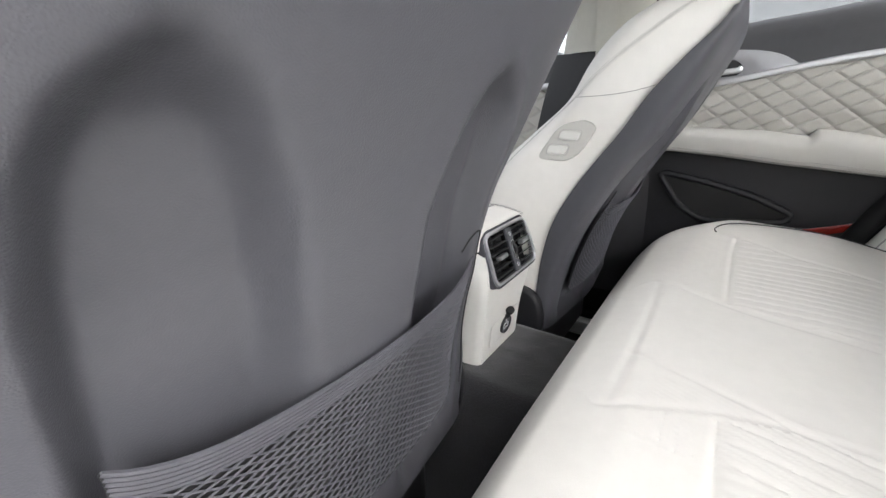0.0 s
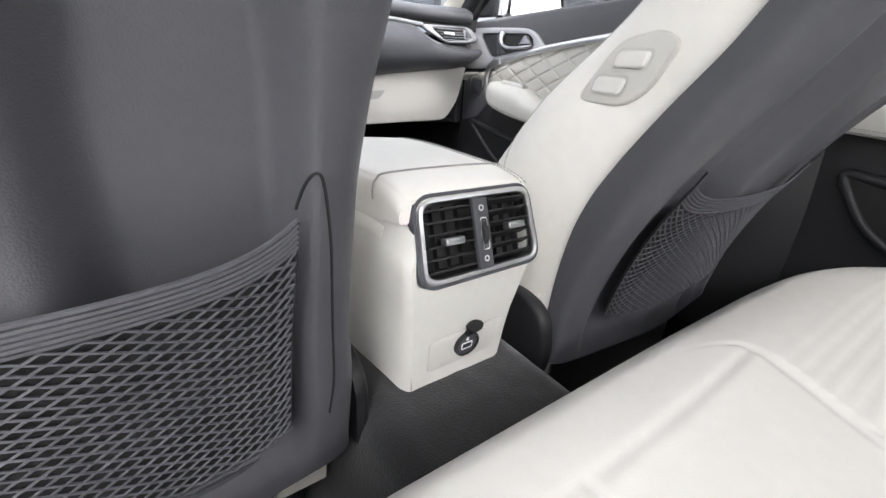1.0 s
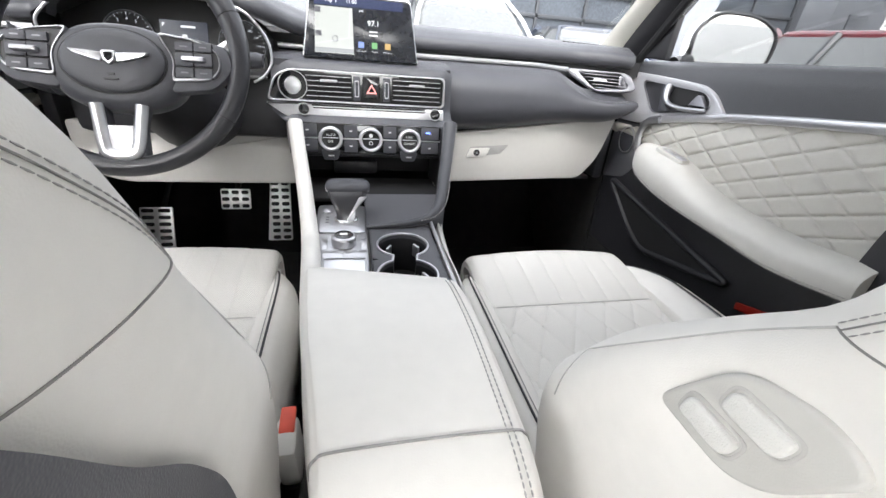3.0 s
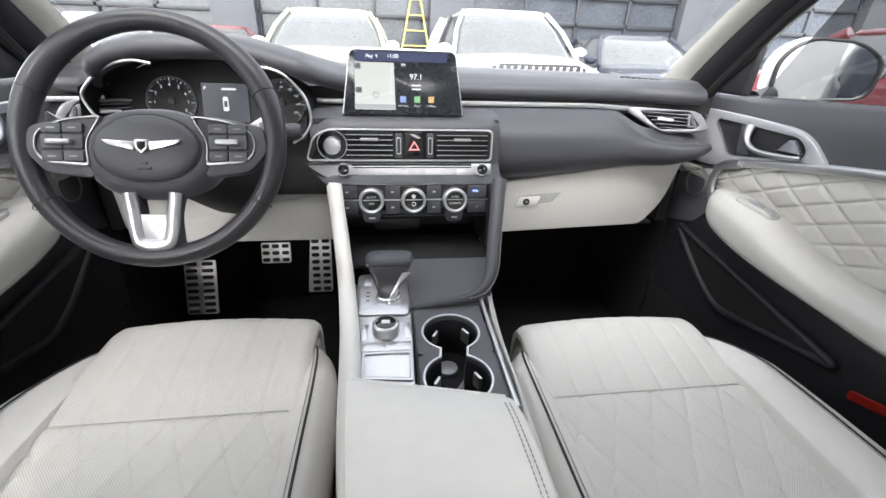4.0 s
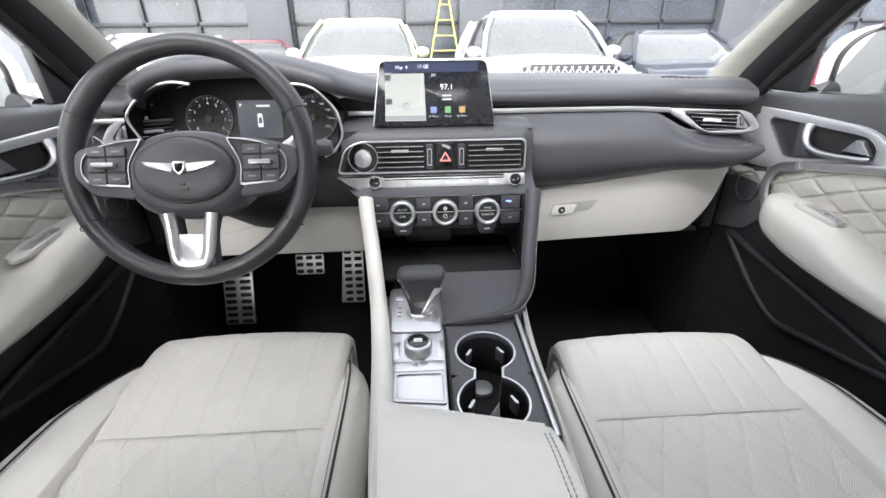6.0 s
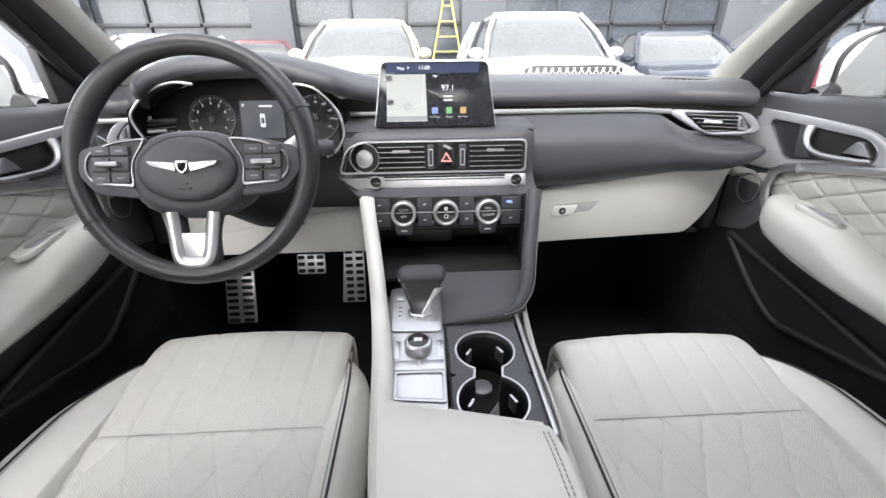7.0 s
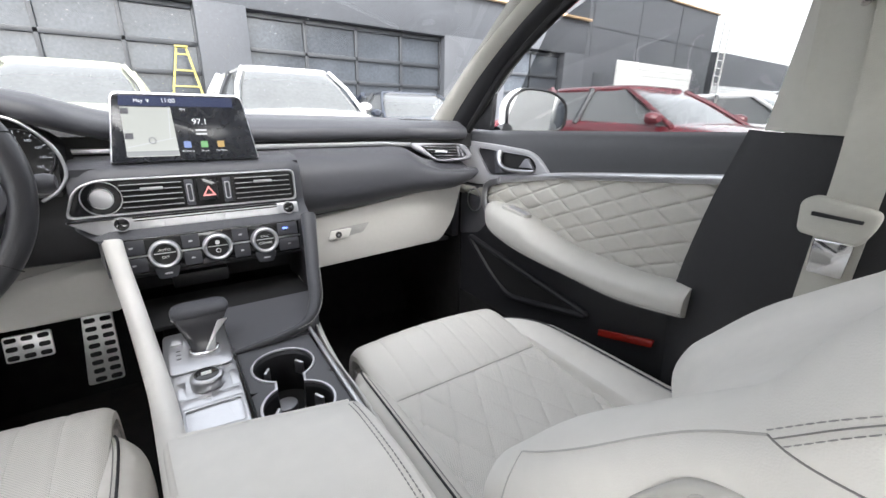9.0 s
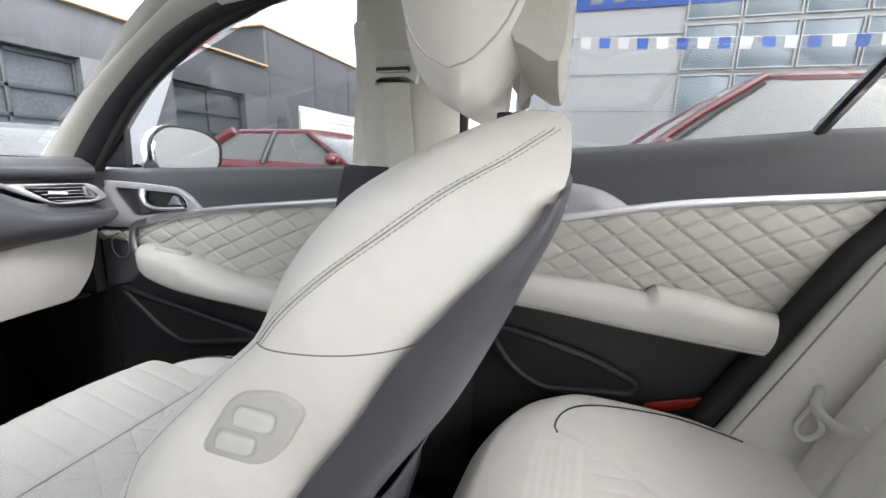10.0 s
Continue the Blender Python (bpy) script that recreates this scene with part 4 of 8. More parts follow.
# ---- centre console ----
console = thing("centre_console", (0, 0.35, 0.60), "pale leather centre console with rear air vent and silver shifter panel", "centre console")
CY = [0.0, 0.02, 0.06, 0.20, 0.36, 0.50, 0.66, 0.74, 0.80]
C_WB = [0.068, 0.071, 0.074, 0.085, 0.095, 0.105, 0.118, 0.130, 0.140]
C_WT = [0.078, 0.080, 0.082, 0.098, 0.112, 0.118, 0.135, 0.150, 0.156]
C_TOP = [0.786, 0.790, 0.797, 0.800, 0.785, 0.772, 0.775, 0.78, 0.78]
rings = []
REAR = 0.013
for y in np.concatenate([[0.0, 0.004, 0.012], np.linspace(0.03, 0.80, 36)]):
    wb, wt, tp = (tab(y, CY, t) for t in (C_WB, C_WT, C_TOP))
    k = 0.0 if y > 0.011 else (0.006 if y < 0.002 else 0.002)
    low = 0.001 + 0.105 * step01(y, 0.30, 0.33) + 0.055 * (1 - step01(y, 0.034, 0.050))
    sec = crv([(-wb + k, 0.585 + k), (-(wb + 0.55 * (wt - wb)) + k, 0.68), (-wt - 0.004 + k, 0.745), (-wt + k, tp - 0.022), (-wt + 0.006, tp - 0.004), (-wt + 0.012, tp - 0.006), (-wt + 0.016, tp - low), (0, tp - low),
               (wt - 0.016, tp - low), (wt - 0.012, tp - 0.006), (wt - 0.006, tp - 0.004), (wt - k, tp - 0.022), (wt + 0.004 - k, 0.745), (wb + 0.55 * (wt - wb) - k, 0.68), (wb - k, 0.585 + k)], 48)
    # the back face leans: lower part of the vent stands furthest back
    rings.append([(p[0] + 0.004 * (1 - step01(y, 0.0, 0.15)), y + REAR * (1 - step01(y, 0.0, 0.12)) + tab(p[1], [0.585, 0.66, 0.70, 0.745, 0.80], [0.004, -0.002, -0.009, -0.014, 0.0]) * (1 - step01(y, 0.0, 0.06)), p[1]) for p in sec])
part("console_body", loft(rings, caps=False), M_WHITE_PLASTIC, console, "pale moulded sides and back")
back_out = [(p[0], p[2]) for p in rings[0]]

# rear vent
vm = axes((0.005, 0.001, 0.777), (1, 0, 0), (0, 0.34, 0.94)) @ Matrix.Scale(1.05, 4)
vo = rpoly([(-0.071, -0.041), (0.075, -0.039), (0.068, 0.041), (-0.067, 0.041)], 0.016, 6)
vi = [(x * 0.885, y * 0.80) for x, y in vo]
vmid = [(x * 0.955, y * 0.925) for x, y in vo]
back_in = [(0.005 + 1.05 * x, 0.777 + 1.05 * y * 0.94) for x, y in vmid]
bo, bi = star_pair(back_out, back_in)
mid = np.mean(back_in, axis=0)
bo = [tuple(mid + (np.array(q) - mid) * 1.02) if np.hypot(*(np.array(p) - mid)) < np.hypot(*(np.array(q) - mid)) else p for p, q in zip(bo, bi)]


def back_fn(u, v):
    k = round(u * 96) % 96
    x, z = np.array(bi[k]) * (1 - v) + np.array(bo[k]) * v
    return (x, REAR + tab(z, [0.585, 0.66, 0.70, 0.745, 0.80], [0.004, -0.002, -0.009, -0.014, 0.0]), z)


part("console_back", surf(back_fn, 96, 7, closed_u=True), M_WHITE_PLASTIC, console)
vent = part("rear_vent", plate(vo, vm, 0.010, 0.004, base=-0.012, hole=vmid), M_DARK, console, "twin rear air vent with a silver ring")
part("vent_ring", plate([(x * 0.965, y * 0.94) for x, y in vo], vm, 0.014, 0.004, base=-0.012, hole=vi), M_SATIN, vent, "satin silver ring")
part("vent_back", plate([(x * 0.93, y * 0.9) for x, y in vo], vm, 0.002, base=-0.022), M_VOID, vent)
part("vent_duct", plate([(x * 0.94, y * 0.91) for x, y in vo], vm, 0.018, base=-0.021, hole=vi), M_BLACK, vent)
part("vent_bar", plate(rpoly([(-0.0085, -0.033), (0.0085, -0.033), (0.0085, 0.033), (-0.0085, 0.033)], 0.001), vm, 0.004, 0.001, base=0.000), M_DARK, vent)
wh = part("thumb_wheel", tube([vm @ Vector((-0.0028, 0, -0.005)), vm @ Vector((0.0028, 0, -0.005))], 0.0145, 28), M_BLACK, vent)
part("wheel_trim", plate(rpoly([(-0.0042, -0.0155), (0.0042, -0.0155), (0.0042, 0.0155), (-0.0042, 0.0155)], 0.003), vm, 0.0022, 0.0008, base=0.004, hole=rpoly([(-0.0030, -0.0135), (0.0030, -0.0135), (0.0030, 0.0135), (-0.0030, 0.0135)], 0.002)), M_CHROME, vent)
for yy in (0.0235, -0.0235):
    part("vent_mark", plate(circle(0.0028, 16), vm @ Matrix.Translation((0, yy, 0.004)), 0.0004, base=0.0002, hole=circle(0.0020, 16)), M_ALU_PRINT, vent)
for sd in (-1, 1):
    for k in range(6):
        h = -0.0265 + 0.0106 * k
        tiltd = -6 if sd < 0 else -22
        w = 0.0500 - (0.002 if k in (0, 5) else 0)
        mm = vm @ Matrix.Translation((sd * 0.0350, h, -0.006)) @ Matrix.Rotation(radians(tiltd), 4, "X")
        part("slat", plate(rpoly([(-w / 2, -0.009), (w / 2, -0.009), (w / 2, 0.006), (-w / 2, 0.006)], 0.002), mm @ Matrix.Rotation(radians(-90), 4, "X"), 0.0018, 0.0006, base=-0.0009), M_VOID, vent)
    for q in range(4):
        x = sd * 0.0350 - 0.021 + 0.014 * q
        part("vane", plate(rpoly([(-0.004, -0.029), (0.003, -0.029), (0.003, 0.029), (-0.004, 0.029)], 0.002), vm @ Matrix.Translation((x, 0, -0.017)) @ Matrix.Rotation(radians(90), 4, "Y"), 0.0012, base=-0.0006), M_VOID, vent)
    mm = vm @ Matrix.Translation((sd * 0.0350 + (0.006 if sd > 0 else 0.002), -0.002 + (0 if sd < 0 else 0.004), 0.001))
    part("vent_tab", plate(rpoly([(-0.0105, -0.003), (0.0105, -0.003), (0.0105, 0.0035), (-0.0105, 0.0035)], 0.0015), mm, 0.009, 0.002, base=-0.004), M_SATIN, vent, "silver tab")

# charging socket
um = axes((0.007, 0.0100, 0.642), (1, 0, 0), (0, -0.12, 0.99))
part("socket_recess", plate(rpoly([(-0.048, -0.026), (0.046, -0.024), (0.050, 0.020), (-0.050, 0.018)], 0.006), um, 0.0012, 0.0010, base=0.0), M_WHITE_PLASTIC, console)
sock = part("usb_socket", plate(circle(0.0165, 36), um, 0.0055, 0.0018, base=0.0, hole=circle(0.0140, 36)), M_BLACK, console, "black round charging socket with its cap flipped open")
part("socket_face", plate(circle(0.0142, 36), um, 0.0035, base=0.0), M_DARK, sock)
part("port_frame", plate(rpoly([(-0.0075, -0.0048), (0.0075, -0.0048), (0.0075, 0.0048), (-0.0075, 0.0048)], 0.002), um @ Matrix.Translation((0, -0.002, 0)), 0.0042, base=0.0, hole=rpoly([(-0.0064, -0.0036), (0.0064, -0.0036), (0.0064, 0.0036), (-0.0064, 0.0036)], 0.001)), M_ALU_PRINT, sock)
part("port", plate(rpoly([(-0.005, -0.0022), (0.005, -0.0022), (0.005, 0.0022), (-0.005, 0.0022)], 0.0005), um @ Matrix.Translation((0, -0.002, 0)), 0.0040, base=0.0), M_CHROME, sock)
part("port_mark", plate(rpoly([(-0.0016, -0.0022), (0.0016, -0.0022), (0.0016, 0.0018), (-0.0016, 0.0018)], 0.0005), um @ Matrix.Translation((-0.0005, 0.0075, 0)), 0.0039, base=0.0), M_ALU_PRINT, sock)
cap = um @ Matrix.Translation((0.005, 0.0250, 0.005)) @ Matrix.Rotation(radians(-58), 4, "X")
part("socket_cap", plate(circle(0.0108, 28, sy=0.62), cap, 0.0045, 0.0015, base=-0.002), M_RUBBER, sock)
part("cap_hinge", tube([um @ Vector((-0.002, 0.014, 0.002)), um @ Vector((0, 0.019, 0.005))], 0.004, 8), M_RUBBER, sock)


# armrest lid
def lid_ring(y, y1, inset):
    w0 = tab(y, [0.0, 0.06, 0.20, 0.36], [-0.076, -0.079, -0.096, -0.110]) + inset
    w1 = tab(y, [0.0, 0.06, 0.20, 0.36], [0.080, 0.084, 0.088, 0.086]) - inset
    top = tab(y, [0.008, 0.014, 0.03, 0.06, 0.20, 0.30, 0.345, 0.362], [0.814, 0.8195, 0.8235, 0.8265, 0.826, 0.823, 0.816, 0.806]) - inset
    base = tab(y, [0.008, 0.03, 0.05], [0.792, 0.790, 0.786])
    return w0, w1, top, base


def lid_section(y):
    w0, w1, top, base = lid_ring(y, 0, 0)
    sec = crv([(w0, base), (w0 - 0.001, top - 0.014), (w0 + 0.004, top - 0.004), (w0 + 0.016, top), ((w0 + w1) / 2, top + 0.0015), (w1 - 0.016, top), (w1 - 0.004, top - 0.004), (w1 + 0.001, top - 0.014), (w1, base)], 40)
    return sec


rings = []
for y in np.concatenate([[0.008, 0.010, 0.014], np.linspace(0.02, 0.34, 40), [0.350, 0.358, 0.362]]):
    f = 0.048 * step01(y, 0.15, 0.36)
    sec = lid_section(y)
    rings.append([(p[0], y - f * (p[0] + 0.11) / 0.196 + 0.010 * (1 - step01(y, 0.0, 0.10)), p[1]) for p in list(sec) + [(sec[-1][0] - 0.009, sec[-1][1]), (sec[-1][0] - 0.012, 0.8095), (sec[0][0] + 0.012, 0.8095), (sec[0][0] + 0.009, sec[0][1])]])
lid = part("armrest_lid", loft(rings), M_LEATHER, console, "pale leather armrest lid with twin stitching")
for off in (0.0, 0.005):
    line = []
    for y in np.linspace(0.012, 0.345, 50):
        w0, w1, top, base = lid_ring(y, 0, 0)
        x = w1 - 0.013 - off
        line.append((x, y - 0.048 * step01(y, 0.15, 0.36) * (x + 0.11) / 0.196, top + 0.0006))
    part("seam", stitches(line, 0.0008), M_STITCH, lid)
w0, w1, top, base = lid_ring(0.062, 0, 0)
sec = lid_section(0.062)
part("seam", tube([(p[0], 0.062 + 0.004 * math.sin(math.pi * k / 39), p[1] + 0.0006) for k, p in enumerate(sec)][3:37], 0.0012, 5), M_STITCH, lid)

# top plates
PZ = 0.786
flat = Matrix.Translation((0, 0, PZ))
shiftp = part("shifter_panel", plate(rpoly([(-0.098, 0.36), (-0.024, 0.34), (-0.020, 0.52), (-0.020, 0.650), (-0.110, 0.655), (-0.110, 0.58)], [0.004, 0.004, 0.002, 0.012, 0.012, 0.01]), flat, 0.006, 0.002, base=-0.012), M_BRUSHED, console, "brushed silver shifter panel")
# cup holders: a dark plate with a figure-of-eight opening
c1, c2, r1, r2 = (0.0345, 0.470), (0.0315, 0.376), 0.0405, 0.0425


def eight(grow=0.0, n=80):
    pts = []
    for k in range(n):
        a = 2 * math.pi * k / n
        pts.append(a)
    out = []
    neck = 0.0175 + grow
    a1 = math.asin(neck / (r1 + grow))
    a2 = math.asin(neck / (r2 + grow))
    for k in range(n // 2):
        t = -math.pi / 2 + a1 + (2 * math.pi - 2 * a1) * k / (n // 2 - 1)
        out.append((c1[0] + (r1 + grow) * math.cos(t), c1[1] + (r1 + grow) * math.sin(t)))
    for k in range(n // 2):
        t = math.pi / 2 + a2 + (2 * math.pi - 2 * a2) * k / (n // 2 - 1)
        out.append((c2[0] + (r2 + grow) * math.cos(t), c2[1] + (r2 + grow) * math.sin(t)))
    return out


def around(pts):
    """An outer outline with as many points as pts, spread out to the plate's border lobe by lobe."""
    res = []
    x0, x1, y0, ym, y1 = -0.017, 0.090, 0.318, 0.4230, 0.536
    half = len(pts) // 2
    for k, p in enumerate(pts):
        c, lo, hi = (np.array(c1), ym, y1) if k < half else (np.array(c2), y0, ym)
        d = np.array(p) - c
        d = d / np.linalg.norm(d)
        ts = []
        for ax, a, b in ((0, x0, x1), (1, lo, hi)):
            if abs(d[ax]) > 1e-9:
                ts.append(((b if d[ax] > 0 else a) - c[ax]) / d[ax])
        res.append(tuple(c + d * min(ts)))
    for corner in ((x0, y0), (x1, y0), (x1, y1), (x0, y1)):
        res[min(range(len(res)), key=lambda k: math.dist(res[k], corner))] = corner
    return res


e0 = eight()
cupp = part("cup_plate", plate(around(e0), flat, 0.008, 0.0, base=-0.012, hole=e0), M_PLATE, console, "charcoal plate round the cup holders")
part("cup_rim", plate(eight(0.003), flat, 0.0035, 0.0012, base=-0.005, hole=eight(-0.0005)), M_SATIN, console, "silver rim of the twin cup holder")
well = [[(x, y, PZ - 0.004 - d) for x, y in eight(0.0008 - 0.05 * d)] for d in (0.0, 0.02, 0.05, 0.072)]
part("cup_well", loft(well, caps=False), M_BLACK, console)
part("cup_floor", plate(eight(-0.003), Matrix.Translation((0, 0, PZ - 0.078)), 0.004, 0.0), M_RUBBER, console)
part("cup_mat", plate(circle(0.0155, 28, (0.032, 0.464)), Matrix.Translation((0, 0, PZ - 0.074)), 0.008, 0.002), M_SILVERPAINT, console, "round silver insert on the cup floor")
slip = thing("paper_slip", (0.034, 0.398, PZ - 0.074), "small folded white paper slip in the cup holder", "paper")
part("fold", mesh_of([(0.026, 0.392, PZ - 0.0735), (0.046, 0.388, PZ - 0.0735), (0.044, 0.400, PZ - 0.030), (0.0445, 0.404, PZ - 0.0735), (0.0275, 0.407, PZ - 0.0735)], [(0, 1, 2), (2, 3, 4), (2, 4, 0), (1, 3, 2), (0, 4, 3, 1)]), M_ALU_PRINT, slip)
for cx, cy, ang in ((c1[0] - 0.022, c1[1] + 0.008, 60), (c1[0] + 0.024, c1[1] + 0.010, 120), (c2[0] - 0.026, c2[1] + 0.006, 60), (c2[0] + 0.028, c2[1] + 0.010, 115)):
    part("cup_finger", box((cx, cy, PZ - 0.022), (0.016, 0.0045, 0.022), 0.0015, Matrix.Rotation(radians(ang), 3, "Z")), M_SATIN, console)
part("plate_edge", tube(crv([(0.0925, 0.318, PZ), (0.0935, 0.43, PZ), (0.095, 0.545, PZ + 0.002)], 20), 0.0035, 8), M_SATIN, console, "silver edge strip")
part("plate_joint", box((-0.0190, 0.44, PZ - 0.004), (0.002, 0.22, 0.006)), M_VOID, console)

# shifter
gate = part("shift_gate", plate(rpoly([(-0.103, 0.522), (-0.024, 0.519), (-0.021, 0.640), (-0.105, 0.643)], 0.008), flat, 0.0022, 0.0009, base=-0.005), M_SATIN, shiftp)
for k in range(3):
    part("gear_mark", plate(rpoly([(-0.003, -0.0012), (0.003, -0.0012), (0.003, 0.0012), (-0.003, 0.0012)], 0.0004), Matrix.Translation((-0.090, 0.585 - 0.012 * k, PZ)), 0.0004, base=-0.0028), M_DARK, shiftp)
part("park_button", plate(rpoly([(-0.099, 0.604), (-0.084, 0.603), (-0.083, 0.628), (-0.098, 0.629)], 0.003), flat, 0.004, 0.001, base=-0.004), M_SATIN, shiftp)
M_NECK = mat("dark_satin_neck", (0.030, 0.030, 0.034), 0.25, vary=0.06, rough_vary=0.3)
lever = part("gear_lever", plate(circle(0.0200, 36, (-0.0565, 0.566), sx=1.05, sy=0.85), flat, 0.0075, 0.003, base=-0.003, seg=3), M_CHROME, console, "chrome gear lever with a dark leather grip")
neck = []
for z, x0, x1, y0, y1 in ((PZ - 0.003, -0.0720, -0.0410, 0.552, 0.584), (0.796, -0.0735, -0.0400, 0.556, 0.590), (0.808, -0.0775, -0.0370, 0.562, 0.600), (0.818, -0.0820, -0.0300, 0.568, 0.610), (0.827, -0.0870, -0.0215, 0.577, 0.616), (0.833, -0.0895, -0.0165, 0.584, 0.618)):
    neck.append([(x, y, z) for x, y in rpoly([(x0, y0), (x1, y0), (x1, y1), (x0, y1)], 0.010, 4)])
part("lever_neck", loft(neck), M_NECK, lever, "dark satin flared neck")
blade = [(-0.0185, 0.829), (-0.0330, 0.8285), (-0.0560, 0.7900), (-0.0420, 0.7900), (-0.0385, 0.8080)]
lean = axes((0, 0.5535, 0.790), (1, 0, 0), (0, 0.42, 0.91))
part("grip_trim", plate(rpoly([(x, (z - 0.790) * 1.08) for x, z in blade], 0.003, 4), lean, 0.004, 0.0015, base=-0.001), M_SATIN, lever, "silver blade down the neck")
rows = []
for z, gx, gy in ((0.833, 0.000, 0.000), (0.8345, 0.002, 0.002), (0.838, 0.0025, 0.003), (0.842, 0.001, 0.002), (0.8455, -0.004, -0.003), (0.8475, -0.012, -0.007), (0.8483, -0.022, -0.011)):
    rows.append([(x, y, z + 0.004 * (y - 0.60) / 0.03) for x, y in rpoly([(-0.0900 - gx, 0.586 - gy), (-0.0155 + gx, 0.586 - gy), (-0.0155 + gx, 0.618 + gy), (-0.0900 - gx, 0.618 + gy)], 0.017, 6)])
part("grip", loft(rows), M_DARK, lever, "charcoal leather shift grip")
part("grip_ring", loft([[(x, y, z + 0.004 * (y - 0.60) / 0.03) for x, y in rpoly([(-0.0912 - g, 0.585 - g), (-0.0145 + g, 0.585 - g), (-0.0145 + g, 0.619 + g), (-0.0912 - g, 0.619 + g)], 0.017, 6)] for z, g in ((0.8305, -0.001), (0.8315, 0.001), (0.8340, 0.0012), (0.8348, -0.001))]), M_CHROME, lever, "thin chrome ring under the grip")

# rotary dial, buttons and the small silver tray
dial = part("rotary_dial", plate(circle(0.0200, 40, (-0.060, 0.480)), flat, 0.016, 0.004, base=-0.005, seg=3), M_SATIN, console, "knurled silver rotary dial")
part("dial_face", plate(circle(0.0150, 36, (-0.060, 0.480)), flat, 0.0124, 0.001, base=0.0), M_GLOSS, dial)
part("dial_mark", plate(rpoly([(-0.066, 0.476), (-0.054, 0.476), (-0.054, 0.484), (-0.066, 0.484)], 0.001), flat, 0.0128, 0.0, base=0.0), M_ALU_PRINT, dial)
for x0, x1, y0, y1 in ((-0.094, -0.060, 0.438, 0.457), (-0.058, -0.024, 0.438, 0.457), (-0.096, -0.086, 0.462, 0.500), (-0.033, -0.023, 0.462, 0.500)):
    part("panel_button", plate(rpoly([(x0, y0), (x1, y0), (x1, y1), (x0, y1)], 0.003), flat, 0.0005, 0.0002, base=-0.006), M_BRUSHED, shiftp)
part("tray_frame", plate(rpoly([(-0.093, 0.384), (-0.025, 0.376), (-0.024, 0.434), (-0.093, 0.435)], 0.004), flat, 0.003, 0.001, base=-0.006, hole=rpoly([(-0.089, 0.389), (-0.029, 0.382), (-0.028, 0.429), (-0.089, 0.430)], 0.004)), M_SATIN, shiftp)
part("tray_bottom", slab(lambda u, v: (-0.091 + 0.064 * u, 0.384 + 0.048 * v, PZ - 0.0065 - 0.012 * math.sin(math.pi * v) ** 0.8), 12, 20, (0, 0, -0.002)), M_SILVERPAINT, shiftp, "hollowed silver tray")

# pale rail along the driver's side, charcoal rail along the passenger's side
rail = crv([(-0.066, 0.05, 0.770), (-0.081, 0.16, 0.776), (-0.096, 0.28, 0.785), (-0.102, 0.36, 0.792), (-0.110, 0.46, 0.792), (-0.124, 0.58, 0.800), (-0.137, 0.665, 0.838), (-0.147, 0.715, 0.885), (-0.152, 0.742, 0.922)], 40)
part("rail", tube(rail, np.linspace(0.012, 0.0120, 40), 14, sx=1.15, sy=1.3), M_LEATHER, console, "pale leather rail")
wall = [[(x + 0.004, y, z + 0.006), (x - 0.010, y, z + 0.006), (x - 0.004, y, 0.60), (x + 0.006, y, 0.60)] for x, y, z in rail[14:]]
part("rail_wall", loft(wall), M_WHITE_PLASTIC, console)
rail2 = crv([(-0.022, 0.536, 0.783), (0.020, 0.537, 0.787), (0.060, 0.541, 0.790), (0.094, 0.553, 0.796), (0.120, 0.592, 0.810), (0.140, 0.660, 0.844), (0.156, 0.715, 0.888), (0.166, 0.752, 0.926)], 48)
part("rail_dark", tube(rail2, np.linspace(0.004, 0.0155, 48), 14), M_DASH, console, "charcoal padded rail with stitching")
part("rail_stitch", stitches([p + np.array((0.012, -0.006, 0.006)) for p in rail2[14:]], 0.0008), M_STITCH, console)
wall = [[(x + 0.004, y, z), (x - 0.006, y, z), (x - 0.008, y, 0.62), (x + 0.002, y, 0.62)] for x, y, z in rail2[16:]]
part("rail_wall_dark", loft(wall), M_DARK, console)
# tray between the rails
part("front_tray", loft([[(-0.021, y, z), (w, y, z), (w, y, z - 0.006), (-0.021, y, z - 0.006)] for y, z, w in ((0.538, 0.784, 0.092), (0.58, 0.784, 0.112), (0.63, 0.786, 0.130), (0.690, 0.790, 0.146))]), M_PLATE, console, "charcoal rubber-lined tray")
part("cubby_floor", box((0.0, 0.755, 0.778), (0.29, 0.135, 0.010), 0.003), M_VOID, console)

# ---- dashboard ----
dash = thing("dashboard", (0, 1.10, 0.75), "charcoal padded dashboard with silver trim and pale lower panels", "dashboard")


def lip_y(x):
    return 0.945 - 0.055 * step01(abs(x), 0.50, 0.70)


def hood_h(x):
    """Rise of the instrument hood over the dash top."""
    return tab(x, [-0.66, -0.60, -0.543, -0.469, -0.36, -0.232, -0.15, -0.10], [0.0, 0.022, 0.052, 0.068, 0.070, 0.044, 0.014, 0.0])


